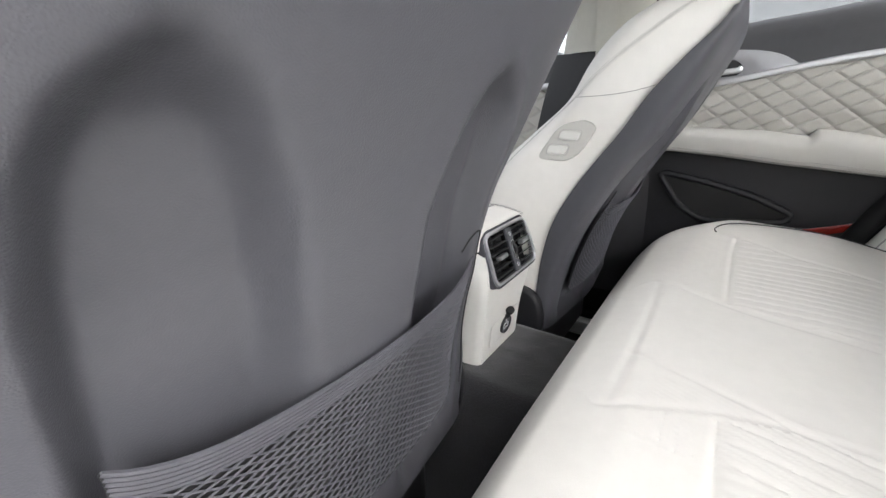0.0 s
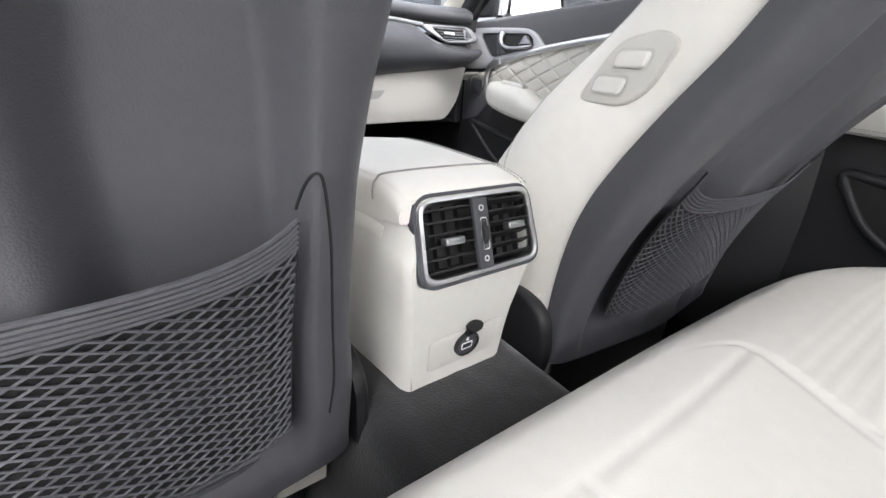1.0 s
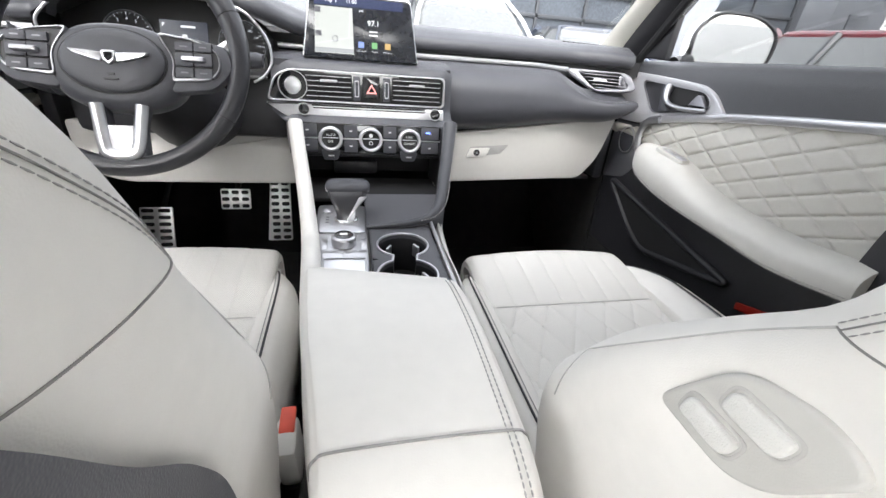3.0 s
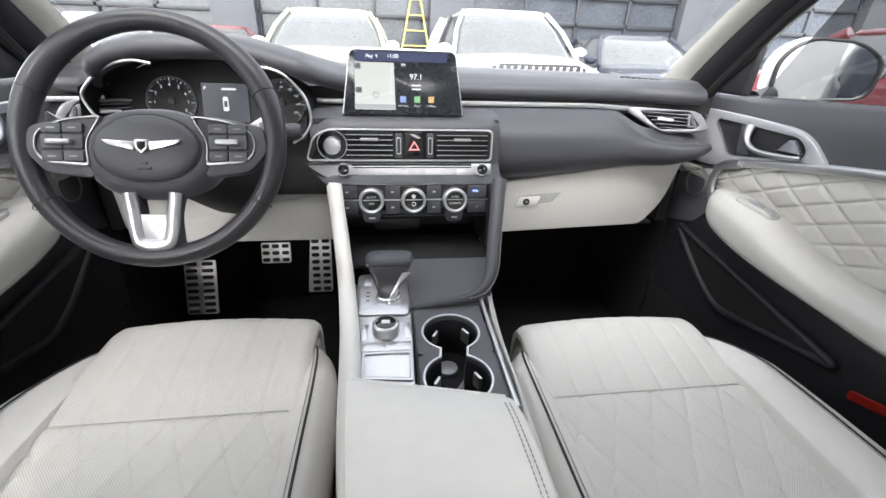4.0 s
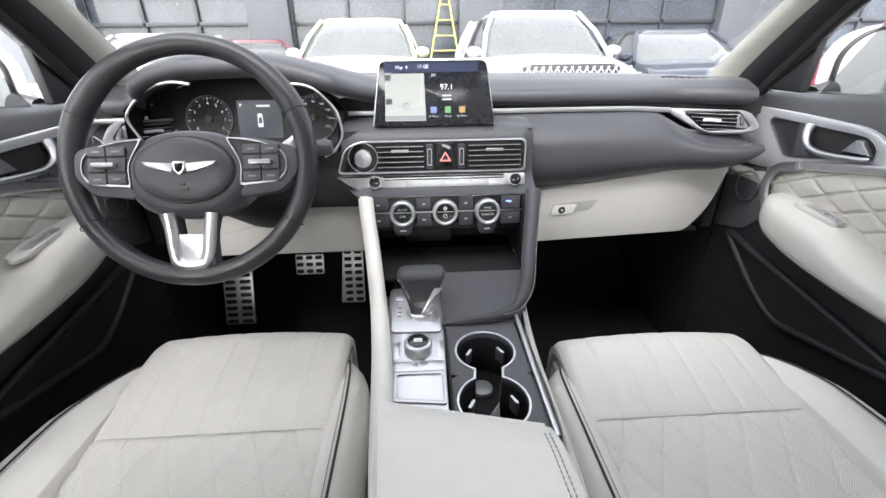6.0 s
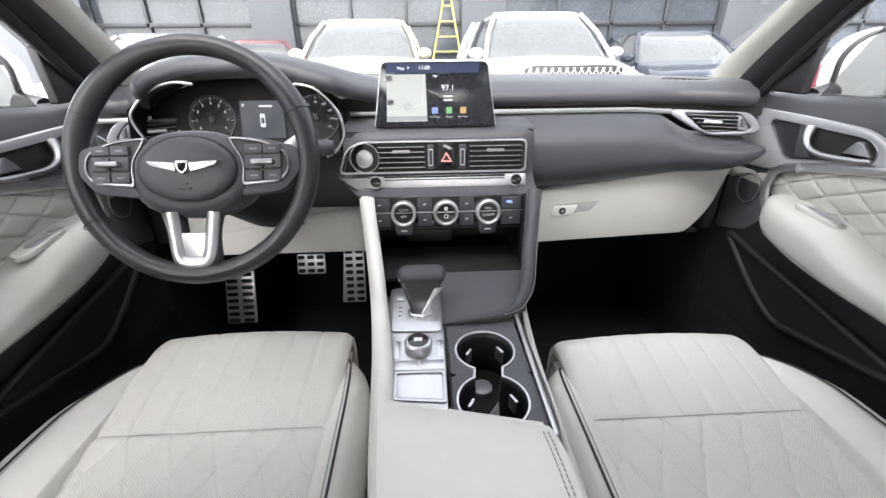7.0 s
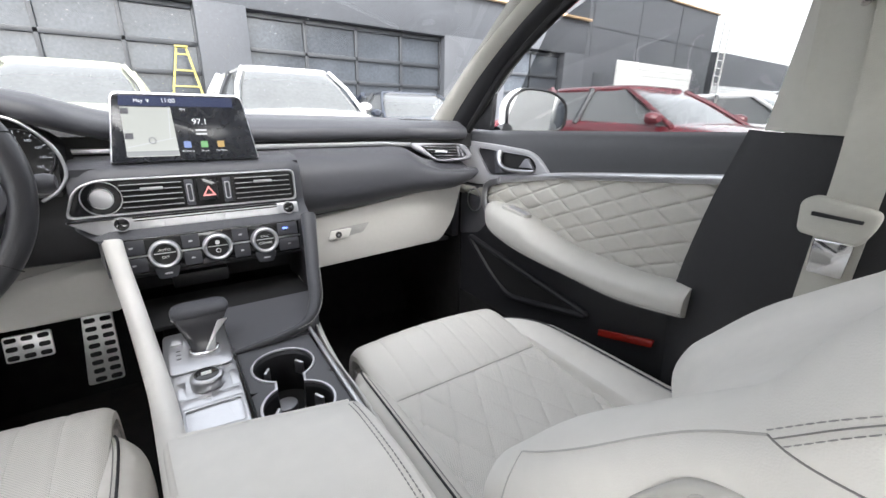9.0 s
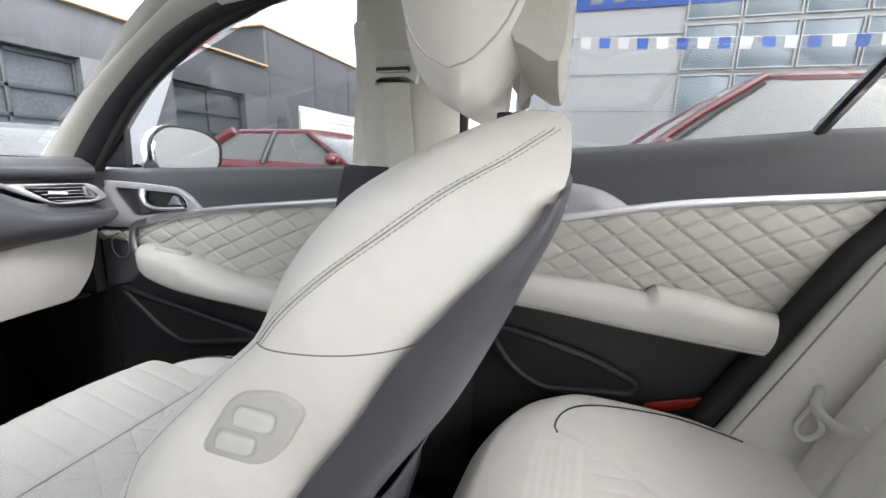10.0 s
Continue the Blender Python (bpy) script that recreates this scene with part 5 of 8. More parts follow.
def dash_top(u, v):
    x = -0.70 + 1.40 * v
    h = hood_h(x)
    fwd = 0.10 * step01(h, 0.0, 0.04)
    ly = lip_y(x) - fwd
    base_lip = 1.080
    rows_y = [1.32, 1.18, 1.06, ly + 0.055, ly + 0.018, ly + 0.002, ly, ly + 0.006, ly + 0.030]
    zz = 1.112 - 0.02 * x * x
    rows_z = [1.085, zz, zz + 0.35 * h, max(zz - 0.006, base_lip + 0.022) + 0.88 * h, base_lip + 0.012 + h, base_lip + 0.003 + h, base_lip - 0.004 + h, base_lip - 0.012 + h, base_lip - 0.018 + h]
    us = [0, 0.2, 0.4, 0.6, 0.75, 0.83, 0.88, 0.94, 1.0]
    edge = 0.10 * step01(abs(x), 0.45, 0.70)
    x -= math.copysign(0.034 * step01(abs(x), 0.50, 0.70) * step01(u, 0.30, 0.72), x)
    return (x, tab(u, us, rows_y) - (edge if u < 0.3 else edge * (1 - step01(u, 0.3, 0.6))), tab(u, us, rows_z))


part("dash_top", thick(surf(dash_top, 60, 140), -0.006), M_DASH, dash, "charcoal grained dash top with instrument hood")


def mid_pad(u, v, x0, x1):
    x = x0 + (x1 - x0) * v
    ly = lip_y(x)
    swell = step01(abs(x), 0.17, 0.26)
    dip = step01(abs(x), 0.46, 0.58) * (1 - step01(abs(x), 0.66, 0.70))
    ys = [ly + 0.03, ly + 0.012, ly - 0.012, ly - 0.048, ly - 0.074, ly - 0.080, ly - 0.068, ly - 0.035, ly + 0.02]
    zs = [1.041, 1.041, 1.034, 1.016, 0.985, 0.950, 0.917, 0.893, 0.886]
    us = [0, 0.1, 0.22, 0.38, 0.54, 0.68, 0.80, 0.91, 1.0]
    zdrop = 0.046 * dip * (1 - step01(u, 0.3, 0.65))
    z = tab(u, us, zs) - zdrop + 0.048 * step01(abs(x), 0.20, 0.70) * step01(u, 0.50, 1.0)
    # the outer end is rounded up towards the vent
    k = math.sqrt(max(0.0, 1 - (max(0.0, abs(x) - 0.575) / 0.090) ** 2))
    if u > 0.4:
        z = 0.985 + (z - 0.985) * k if z < 0.985 else z
    return (x, tab(u, us, ys) - 0.010 * dip + 0.03 * (1 - k), z)


part("mid_pad", thick(surf(lambda u, v: mid_pad(u, v, 0.165, 0.660), 40, 70), -0.006), M_DASH, dash, "charcoal padded passenger panel")
part("mid_pad", thick(surf(lambda u, v: mid_pad(u, v, -0.70, -0.60), 40, 14), -0.006), M_DASH, dash)
# black strip drawn in place of the shade under the dash lip
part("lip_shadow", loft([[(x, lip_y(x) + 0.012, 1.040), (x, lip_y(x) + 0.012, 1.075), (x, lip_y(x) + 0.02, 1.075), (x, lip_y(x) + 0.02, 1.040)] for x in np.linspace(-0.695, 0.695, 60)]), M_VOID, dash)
# silver strip
for x0, x1 in ((0.095, 0.512), (-0.205, -0.130), (-0.70, -0.60)):
    pts = [(x, lip_y(x) - 0.006, 1.0500 - 0.004 * step01(x, 0.42, 0.51)) for x in np.linspace(x0, x1, 40)]
    part("silver_strip", tube(pts, 0.0048, 8, sx=0.7, sy=1.15), M_SATIN, dash, "satin silver strip")

# outer vents
for s in (1, -1):
    vmx = axes((s * 0.632, 0.874, 1.006), (1, -0.55 * s, 0), (0, 0.35, 0.93))
    def mir(pts, s=s):
        return [(s * x, y) for x, y in pts]
    vo, vi = star_pair(rpoly(mir([(-0.152, 0.0435), (-0.120, 0.0450), (0.0065, 0.0450), (0.022, 0.0375), (0.0385, 0.0125), (0.0340, 0.004), (0.0093, -0.0030), (-0.0484, -0.0070), (-0.0737, 0.0005), (-0.1068, 0.0183), (-0.130, 0.0300)]), 0.008, 4),
                       rpoly(mir([(-0.107, 0.0365), (-0.0701, 0.0060), (-0.0546, -0.0010), (0.0115, 0.0050), (0.0215, 0.0131), (-0.0045, 0.0412)]), 0.005, 4), 120)
    ov = part("side_vent", plate(vo, vmx, 0.010, 0.003, base=-0.006, hole=vi), M_VENTFRAME, dash, "side air vent framed in flared silver trim")
    part("vent_back", plate([((x + s * 0.04) * 1.05 - s * 0.04, (y - 0.02) * 1.1 + 0.02) for x, y in vi], vmx, 0.001, base=-0.020), M_VOID, ov)
    for k in range(5):
        yy = 0.0350 - 0.0078 * k
        xl = -0.1000 + 0.0105 * k
        xr = -0.004 + 0.0020 * k
        part("slat", plate(rpoly(mir([(xl, yy - 0.0012), (xr, yy - 0.0012), (xr, yy + 0.0012), (xl, yy + 0.0012)]), 0.0004), vmx, 0.014, base=-0.014), M_BLACK, ov)
        part("slat_edge", plate(mir([(xl, yy - 0.0002), (xr, yy - 0.0002), (xr, yy + 0.0009), (xl, yy + 0.0009)]), vmx, 0.0006, base=0.0), M_GUN, ov)
    part("vent_tab", plate(rpoly([(-0.017, -0.002), (0.017, -0.003), (0.017, 0.004), (-0.017, 0.005)], 0.002), vmx @ Matrix.Translation((-s * 0.050, 0.020, 0)), 0.007, 0.002, base=-0.002), M_SATIN, ov)
    part("wheel_plate", plate(rpoly(mir([(-0.002, 0.008), (0.018, 0.009), (0.006, 0.038), (-0.006, 0.038)]), 0.003), vmx, 0.003, 0.001, base=-0.003), M_GUN, ov)
    part("thumb_wheel", plate(rpoly(mir([(0.003, 0.013), (0.010, 0.014), (0.006, 0.032), (0.0, 0.032)]), 0.003), vmx, 0.007, 0.002, base=0.0), M_DARK, ov)
# defroster slots on the dash top
for s in (1, -1):
    gr = part("defroster_grille", box((s * 0.60, 1.0, 1.060), (0.02, 0.02, 0.01), 0.002), M_VOID, dash, "slotted defroster grille")
    for k in range(7):
        x, y = 0.540 + 0.012 * k, 1.020 - 0.006 * k
        us = min(np.linspace(0.1, 0.7, 121), key=lambda a: abs(dash_top(a, (s * x + 0.70) / 1.40)[1] - y))
        z = dash_top(us, (s * x + 0.70) / 1.40)[2]
        part("grille_slot", box((s * x, y, z + 0.0045), (0.0060, 0.050, 0.004), 0.0015, Matrix.Rotation(radians(-62 * s), 3, "Z")), M_VOID, gr)

# glove box and knee panel, coloured darker for the shade under the dash
GB = axes((0.43, 0.905, 0.82), (1, 0, 0), (0, 0.05, 1))
gl = part("glove_box", plate(rpoly([(-0.232, -0.068), (0.156, -0.052), (0.204, 0.004), (0.236, 0.116), (-0.236, 0.056)], [0.006, 0.02, 0.04, 0.012, 0.006]), GB, 0.03, 0.004, base=-0.02), M_LOWER_SHADED, dash, "pale plastic glove box lid")
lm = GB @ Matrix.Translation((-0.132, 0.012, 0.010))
# finger recess is not hollowed; grey colour gives its shade
part("latch_recess", plate(rpoly([(-0.050, -0.014), (0.045, -0.002), (0.066, 0.022), (-0.040, 0.014)], 0.004), lm, 0.0006, 0.0002, base=-0.0002), M_STITCH, gl, "flat grey plate for the shade in the finger recess")
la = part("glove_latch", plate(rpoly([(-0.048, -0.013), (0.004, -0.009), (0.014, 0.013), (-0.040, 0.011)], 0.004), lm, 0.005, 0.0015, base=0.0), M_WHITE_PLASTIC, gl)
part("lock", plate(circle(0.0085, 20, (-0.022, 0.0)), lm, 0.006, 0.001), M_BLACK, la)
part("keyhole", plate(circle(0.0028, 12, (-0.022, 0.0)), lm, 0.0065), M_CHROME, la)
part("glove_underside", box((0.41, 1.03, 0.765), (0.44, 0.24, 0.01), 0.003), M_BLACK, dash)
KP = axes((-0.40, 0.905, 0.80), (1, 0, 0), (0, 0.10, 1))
part("knee_panel", plate(rpoly([(-0.23, -0.03), (-0.15, -0.058), (0.222, -0.058), (0.240, 0.066), (-0.24, 0.076)], [0.02, 0.03, 0.01, 0.006, 0.01]), KP, 0.03, 0.006, base=-0.02), M_LOWER_SHADED, dash, "pale plastic knee panel")
part("knee_underside", box((-0.40, 1.03, 0.752), (0.44, 0.24, 0.01), 0.003), M_BLACK, dash)
part("column_gap", box((-0.375, 0.895, 0.925), (0.46, 0.04, 0.14), 0.02), M_BLACK, dash)
part("dash_core", box((0, 1.20, 0.93), (1.36, 0.40, 0.20), 0.02), M_VOID, dash)
for s in (1, -1):
    part("dash_end", box((s * 0.685, 1.07, 0.90), (0.03, 0.24, 0.30), 0.01), M_DARK, dash)

# centre stack
ST_Z = [0.835, 0.86, 0.915, 0.925, 0.945, 1.00, 1.018, 1.032, 1.040]
ST_Y = [0.775, 0.763, 0.770, 0.795, 0.818, 0.826, 0.832, 0.850, 0.93]
stack = part("radio_fascia", loft([[(x, tab(z, ST_Z, ST_Y) + 0.02 * step01(abs(x), 0.16, 0.19), z) for x in np.linspace(-0.205 + 0.035 * step01(0.93 - z, 0.0, 0.02), 0.182, 24)] + [(0.185, 0.98, z), (-0.205, 0.98, z)] for z in np.linspace(0.852, 1.040, 30)]), M_DASH, dash, "charcoal centre stack with vents and climate controls")
part("stack_shelf", loft([[(x, y, z) for y, z in ((0.845, 1.028), (0.858, 1.036), (0.96, 1.040), (0.96, 1.02), (0.85, 1.015))] for x in np.linspace(-0.20, 0.178, 5)]), M_DASH, dash)
SM = axes((0, 0.8195, 0.979), (1, 0, 0), (0, 0.10, 1))
vo = rpoly([(-0.213, -0.029), (0.162, -0.029), (0.162, 0.034), (-0.168, 0.034), (-0.196, 0.020)], [0.012, 0.010, 0.012, 0.02, 0.02], 6)
vi = [((x + 0.02) * 0.978 - 0.02, (y - 0.002) * 0.89 + 0.002) for x, y in vo]
cv = part("centre_vent", plate(vo, SM, 0.010, 0.0025, base=-0.004, hole=vi), M_SATIN, stack, "wide air vent framed in silver")
part("vent_face", plate([((x + 0.02) * 0.985 - 0.02, (y - 0.002) * 0.94 + 0.002) for x, y in vo], SM, 0.003, base=-0.003), M_GLOSS, cv)
for x0, x1 in ((-0.135, -0.040), (0.045, 0.152)):
    part("vent_hole", plate(rpoly([(x0, -0.022), (x1, -0.022), (x1, 0.028), (x0, 0.028)], 0.004), SM, 0.0034, base=0.0), M_VOID, cv)
    for k in range(5):
        yy = -0.017 + 0.0098 * k
        part("slat", plate(rpoly([(x0 + 0.002, yy - 0.0012), (x1 - 0.002, yy - 0.0012), (x1 - 0.002, yy + 0.0012), (x0 + 0.002, yy + 0.0012)], 0.0004), SM, 0.008, 0.0006, base=0.0), M_BLACK, cv)
        part("slat_edge", plate([(x0 + 0.002, yy), (x1 - 0.002, yy), (x1 - 0.002, yy + 0.0010), (x0 + 0.002, yy + 0.0010)], SM, 0.0006, base=0.0081), M_SATIN, cv)
    part("vent_tab", plate(rpoly([(-0.017, -0.0026), (0.017, -0.0026), (0.017, 0.0026), (-0.017, 0.0026)], 0.0015), SM @ Matrix.Translation(((x0 + x1) / 2, 0.014, 0)), 0.012, 0.0015), M_SATIN, cv)
for x in (-0.030, 0.033):
    part("vent_dial", plate(rpoly([(-0.007, -0.022), (0.007, -0.022), (0.007, 0.026), (-0.007, 0.026)], 0.003), SM @ Matrix.Translation((x, 0, 0)), 0.006, 0.001), M_DARK, cv)
    part("dial_rim", plate(rpoly([(-0.0045, -0.015), (0.0045, -0.015), (0.0045, 0.018), (-0.0045, 0.018)], 0.003), SM @ Matrix.Translation((x, 0, 0)), 0.009, 0.001, hole=rpoly([(-0.003, -0.013), (0.003, -0.013), (0.003, 0.016), (-0.003, 0.016)], 0.002)), M_SATIN, cv)
hz = part("hazard_button", plate(rpoly([(-0.018, -0.017), (0.018, -0.017), (0.018, 0.028), (-0.018, 0.028)], 0.003), SM, 0.007, 0.0015), M_GLOSS, cv, "gloss black hazard button with a red triangle")
TR = SM @ Matrix.Translation((0.001, 0.002, 0.0072))
part("hazard_triangle", plate(rpoly([(-0.0115, -0.009), (0.0115, -0.009), (0, 0.0105)], 0.0015, 3), TR, 0.0008, hole=rpoly([(-0.0070, -0.0060), (0.0070, -0.0060), (0, 0.0055)], 0.001, 3)), glow("hazard_red", (1.0, 0.35, 0.33), 0.14), hz)
part("start_bay", plate(circle(0.0290, 44), SM @ Matrix.Translation((-0.160, 0.002, 0)), 0.0050, 0.001, hole=circle(0.0275, 44)), M_SATIN, cv)
st = part("start_button", plate(circle(0.0175, 36), SM @ Matrix.Translation((-0.160, 0.002, 0)), 0.010, 0.002, hole=circle(0.0155, 36)), M_CHROME, cv, "round silver start button")
part("start_cap", plate(circle(0.0158, 36), SM @ Matrix.Translation((-0.160, 0.002, 0)), 0.0095, 0.002), M_SATIN, st)
# radio strip
RM = axes((0, 0.806, 0.934), (1, 0, 0), (0, 0.30, 1))
so = rpoly([(-0.170, -0.018), (0.160, -0.018), (0.160, 0.013), (-0.214, 0.013)], [0.02, 0.004, 0.004, 0.004])
rs = part("radio_strip", plate(so, RM, 0.014, 0.003, base=-0.008), M_SATIN, stack, "satin silver audio control strip")
part("strip_recess", plate(rpoly([(-0.122, 0.004), (0.118, 0.004), (0.118, 0.012), (-0.124, 0.012)], 0.003), RM, 0.0063, base=0.0), M_GLOSS, rs)
part("strip_line", plate(rpoly([(-0.126, 0.006), (0.122, 0.006), (0.122, 0.0085), (-0.126, 0.0085)], 0.0005), RM, 0.0085, base=0.0), M_SATIN, rs)
for k in range(7):
    x = -0.110 + 0.033 * k
    part("audio_button", plate(rpoly([(x - 0.0013, -0.010), (x + 0.0312, -0.010), (x + 0.0312, 0.003), (x - 0.0013, 0.003)], 0.001), RM, 0.0072, 0.0006, base=0.0), M_SATIN, rs)
for x in (-0.139, 0.139):
    kb = part("audio_knob", plate(circle(0.0125, 28), RM @ Matrix.Translation((x, 0.001, 0)), 0.011, 0.002, hole=circle(0.0108, 28)), M_SATIN, rs)
    part("knob_core", plate(circle(0.0107, 28), RM @ Matrix.Translation((x, 0.001, 0)), 0.018, 0.003), M_GLOSS, kb)
# climate band
CM = axes((-0.004, 0.758, 0.888), (1, 0, 0), (0, 0.14, 1))
cb = part("climate_band", plate(rpoly([(-0.148, -0.031), (0.148, -0.031), (0.152, 0.030), (-0.150, 0.030)], 0.003), CM, 0.010, 0.002, base=-0.008), M_GLOSS, stack, "gloss black climate control band")
part("band_line", plate(rpoly([(-0.149, -0.0016), (0.150, -0.0016), (0.150, 0.0016), (-0.149, 0.0016)], 0.0005), CM, 0.004, 0.0006, base=0.0), M_SATIN, cb)
for k, x in enumerate((-0.0815, 0.0, 0.0815)):
    ring = part("climate_knob", plate(circle(0.0245, 44), CM @ Matrix.Translation((x, 0, 0.0)), 0.021, 0.004, seg=4, hole=circle(0.0178, 44)), M_SATIN, cb, "silver ringed climate knob")
    part("knob_face", plate(circle(0.0180, 40), CM @ Matrix.Translation((x, 0, 0.0)), 0.014), M_GLOSS, ring)
    part("knob_line", plate(rpoly([(-0.016, -0.0008), (0.016, -0.0008), (0.016, 0.0008), (-0.016, 0.0008)], 0.0002), CM @ Matrix.Translation((x, 0.002, 0.014)), 0.0006), M_SATIN, ring)
    if k == 0:
        words("AUTO", 0.0065, CM @ Matrix.Translation((x, 0.0075, 0.0145)), M_ALU_PRINT, ring)
        words("OFF", 0.0065, CM @ Matrix.Translation((x, -0.0055, 0.0145)), M_ALU_PRINT, ring)
    if k == 1:
        part("fan_mark", plate(circle(0.004, 14), CM @ Matrix.Translation((x, 0.0085, 0.0145)), 0.0003), M_ALU_PRINT, ring)
        part("flow_mark", plate(circle(0.0042, 14), CM @ Matrix.Translation((x, -0.0065, 0.0145)), 0.0003, hole=circle(0.003, 14)), M_ALU_PRINT, ring)
    if k == 2:
        words("SYNC", 0.0060, CM @ Matrix.Translation((x, 0.0075, 0.0145)), M_ALU_PRINT, ring)
        words("CLIMATE", 0.0060, CM @ Matrix.Translation((x, -0.0055, 0.0145)), M_ALU_PRINT, ring)
    if k != 1:
        tb = part("knob_tab", plate(rpoly([(-0.020, -0.022), (-0.015, -0.044), (0.013, -0.044), (0.020, -0.022)], 0.006), CM @ Matrix.Translation((x, 0, 0)), 0.010, 0.003), M_DARK, cb)
        part("tab_mark", plate(rpoly([(-0.006, -0.036), (0.006, -0.036), (0.006, -0.033), (-0.006, -0.033)], 0.0008), CM @ Matrix.Translation((x, 0, 0)), 0.0104), M_ALU_PRINT, tb)
for a, b in ((-0.147, -0.1085), (-0.0545, -0.027), (0.027, 0.0545), (0.1085, 0.147)):
    x = (a + b) / 2
    for yy in (0.0155, -0.0150):
        part("climate_button", plate(rpoly([(a, yy - 0.0125), (b, yy - 0.0125), (b, yy + 0.0125), (a, yy + 0.0125)], 0.002), CM, 0.0036, 0.0012, base=0.0), M_DARK, cb)
        part("button_mark", plate(rpoly([(x - 0.003, yy - 0.0016), (x + 0.003, yy - 0.0010), (x + 0.003, yy + 0.0016), (x - 0.003, yy + 0.0016)], 0.0008), CM, 0.0039, base=0.0), M_SATIN, cb)
part("blue_light", plate(rpoly([(0.118, 0.016), (0.128, 0.016), (0.128, 0.019), (0.118, 0.019)], 0.0005), CM, 0.0052), glow("blue_indicator", (0.15, 0.25, 1.0), 0.4), cb)
# open cubby below
part("cubby_back", box((0.0, 0.875, 0.825), (0.31, 0.02, 0.075), 0.004), M_VOID, stack)
part("cubby_roof", box((0.0, 0.815, 0.853), (0.30, 0.11, 0.008), 0.003), M_BLACK, stack)
for s in (-1, 1):
    part("cubby_side", box((s * 0.152, 0.81, 0.815), (0.01, 0.14, 0.09), 0.004), M_BLACK, stack)
part("cubby_slot", plate(rpoly([(-0.055, 0.0), (0.035, 0.0), (0.035, 0.0022), (-0.055, 0.0022)], 0.0006), axes((0, 0.863, 0.832), (1, 0, 0), (0, 0, 1)), 0.003), M_SATIN, stack)
part("cubby_pad", box((-0.035, 0.845, 0.805), (0.10, 0.03, 0.03), 0.006), M_BLACK, stack)

# touch screen
scr = thing("display_screen", (-0.018, 0.88, 1.035), "slim black display screen with a silver rim, switched on", "screen")
SC = axes((-0.018, 0.862, 1.094), (1, 0, 0), (0, 0.12, 1))
so = rpoly([(-0.122, -0.060), (0.122, -0.060), (0.103, 0.062), (-0.103, 0.062)], [0.004, 0.004, 0.012, 0.012], 6)
part("screen_case", plate(so, SC, 0.018, 0.004, base=-0.012), M_SATIN, scr, "satin silver screen rim")
part("screen_glass", plate([(x * 0.975, y * 0.965 - 0.001) for x, y in so], SC, 0.003, 0.001, base=0.0050), M_SCREENGLASS, scr)
DM = SC @ Matrix.Translation((0, 0, 0.0082))
part("map_view", plate([(-0.096, -0.050), (-0.016, -0.050), (-0.018, 0.036), (-0.092, 0.036)], DM, 0.0003), glow("map_grey", (0.50, 0.52, 0.50), 0.12), scr)
G_TXT, G_DIM = glow("display_white", (0.85, 0.88, 0.92), 0.16), glow("display_grey", (0.35, 0.36, 0.38), 0.25)
part("map_bar", plate([(-0.0955, -0.049), (-0.0165, -0.049), (-0.0165, -0.040), (-0.0955, -0.040)], DM, 0.0006), glow("map_bar_grey", (0.22, 0.23, 0.24), 0.18), scr)
for x, y in ((-0.087, 0.029), (-0.087, -0.014)):
    part("map_icon", plate(rpoly([(x - 0.006, y - 0.005), (x + 0.006, y - 0.005), (x + 0.006, y + 0.005), (x - 0.006, y + 0.005)], 0.001), DM, 0.0007), M_DARK, scr)
part("map_marker", plate(circle(0.006, 20, (-0.054, -0.022)), DM, 0.0007, hole=circle(0.0045, 20, (-0.054, -0.022))), M_DARK, scr)
part("map_road", plate([(-0.092, -0.034), (-0.018, -0.018), (-0.018, -0.0165), (-0.092, -0.0325)], DM, 0.0006), G_DIM, scr)
part("map_road", plate([(-0.027, -0.018), (-0.0255, -0.018), (-0.0205, 0.035), (-0.022, 0.035)], DM, 0.0006), G_DIM, scr)
words("May  9", 0.0085, DM @ Matrix.Translation((-0.060, 0.0465, 0.0004)), G_TXT, scr, "date_text", 0.0002)
words("11:00", 0.0100, DM @ Matrix.Translation((-0.020, 0.0475, 0.0004)), G_TXT, scr, "clock_text", 0.0002)
words("FM", 0.0070, DM @ Matrix.Translation((0.000, 0.032, 0.0004)), G_TXT, scr, "band_text", 0.0002)
words("97.1", 0.0150, DM @ Matrix.Translation((0.025, 0.011, 0.0004)), G_TXT, scr, "station_text", 0.0002)
for yy in (-0.004, -0.011):
    part("text_bar", plate(rpoly([(0.016, yy - 0.0015), (0.034, yy - 0.0015), (0.034, yy + 0.0015), (0.016, yy + 0.0015)], 0.0005), DM, 0.0004), G_DIM, scr)
for x, col in ((-0.001, (0.30, 0.42, 0.85)), (0.027, (0.25, 0.60, 0.25)), (0.055, (0.75, 0.50, 0.18))):
    part("app_icon", plate(rpoly([(x - 0.006, -0.036), (x + 0.006, -0.036), (x + 0.006, -0.024), (x - 0.006, -0.024)], 0.0015), DM, 0.0004), glow("icon_colour", col, 0.07), scr)
for x, t in ((-0.001, "All Menus"), (0.027, "Phone"), (0.055, "My Menu")):
    words(t, 0.0052, DM @ Matrix.Translation((x, -0.042, 0.0004)), G_DIM, scr, "icon_text", 0.0002)
part("status_bar", plate([(-0.094, 0.038), (0.086, 0.038), (0.085, 0.055), (-0.091, 0.055)], DM, 0.0002), glow("status_blue", (0.010, 0.014, 0.035), 0.4), scr)

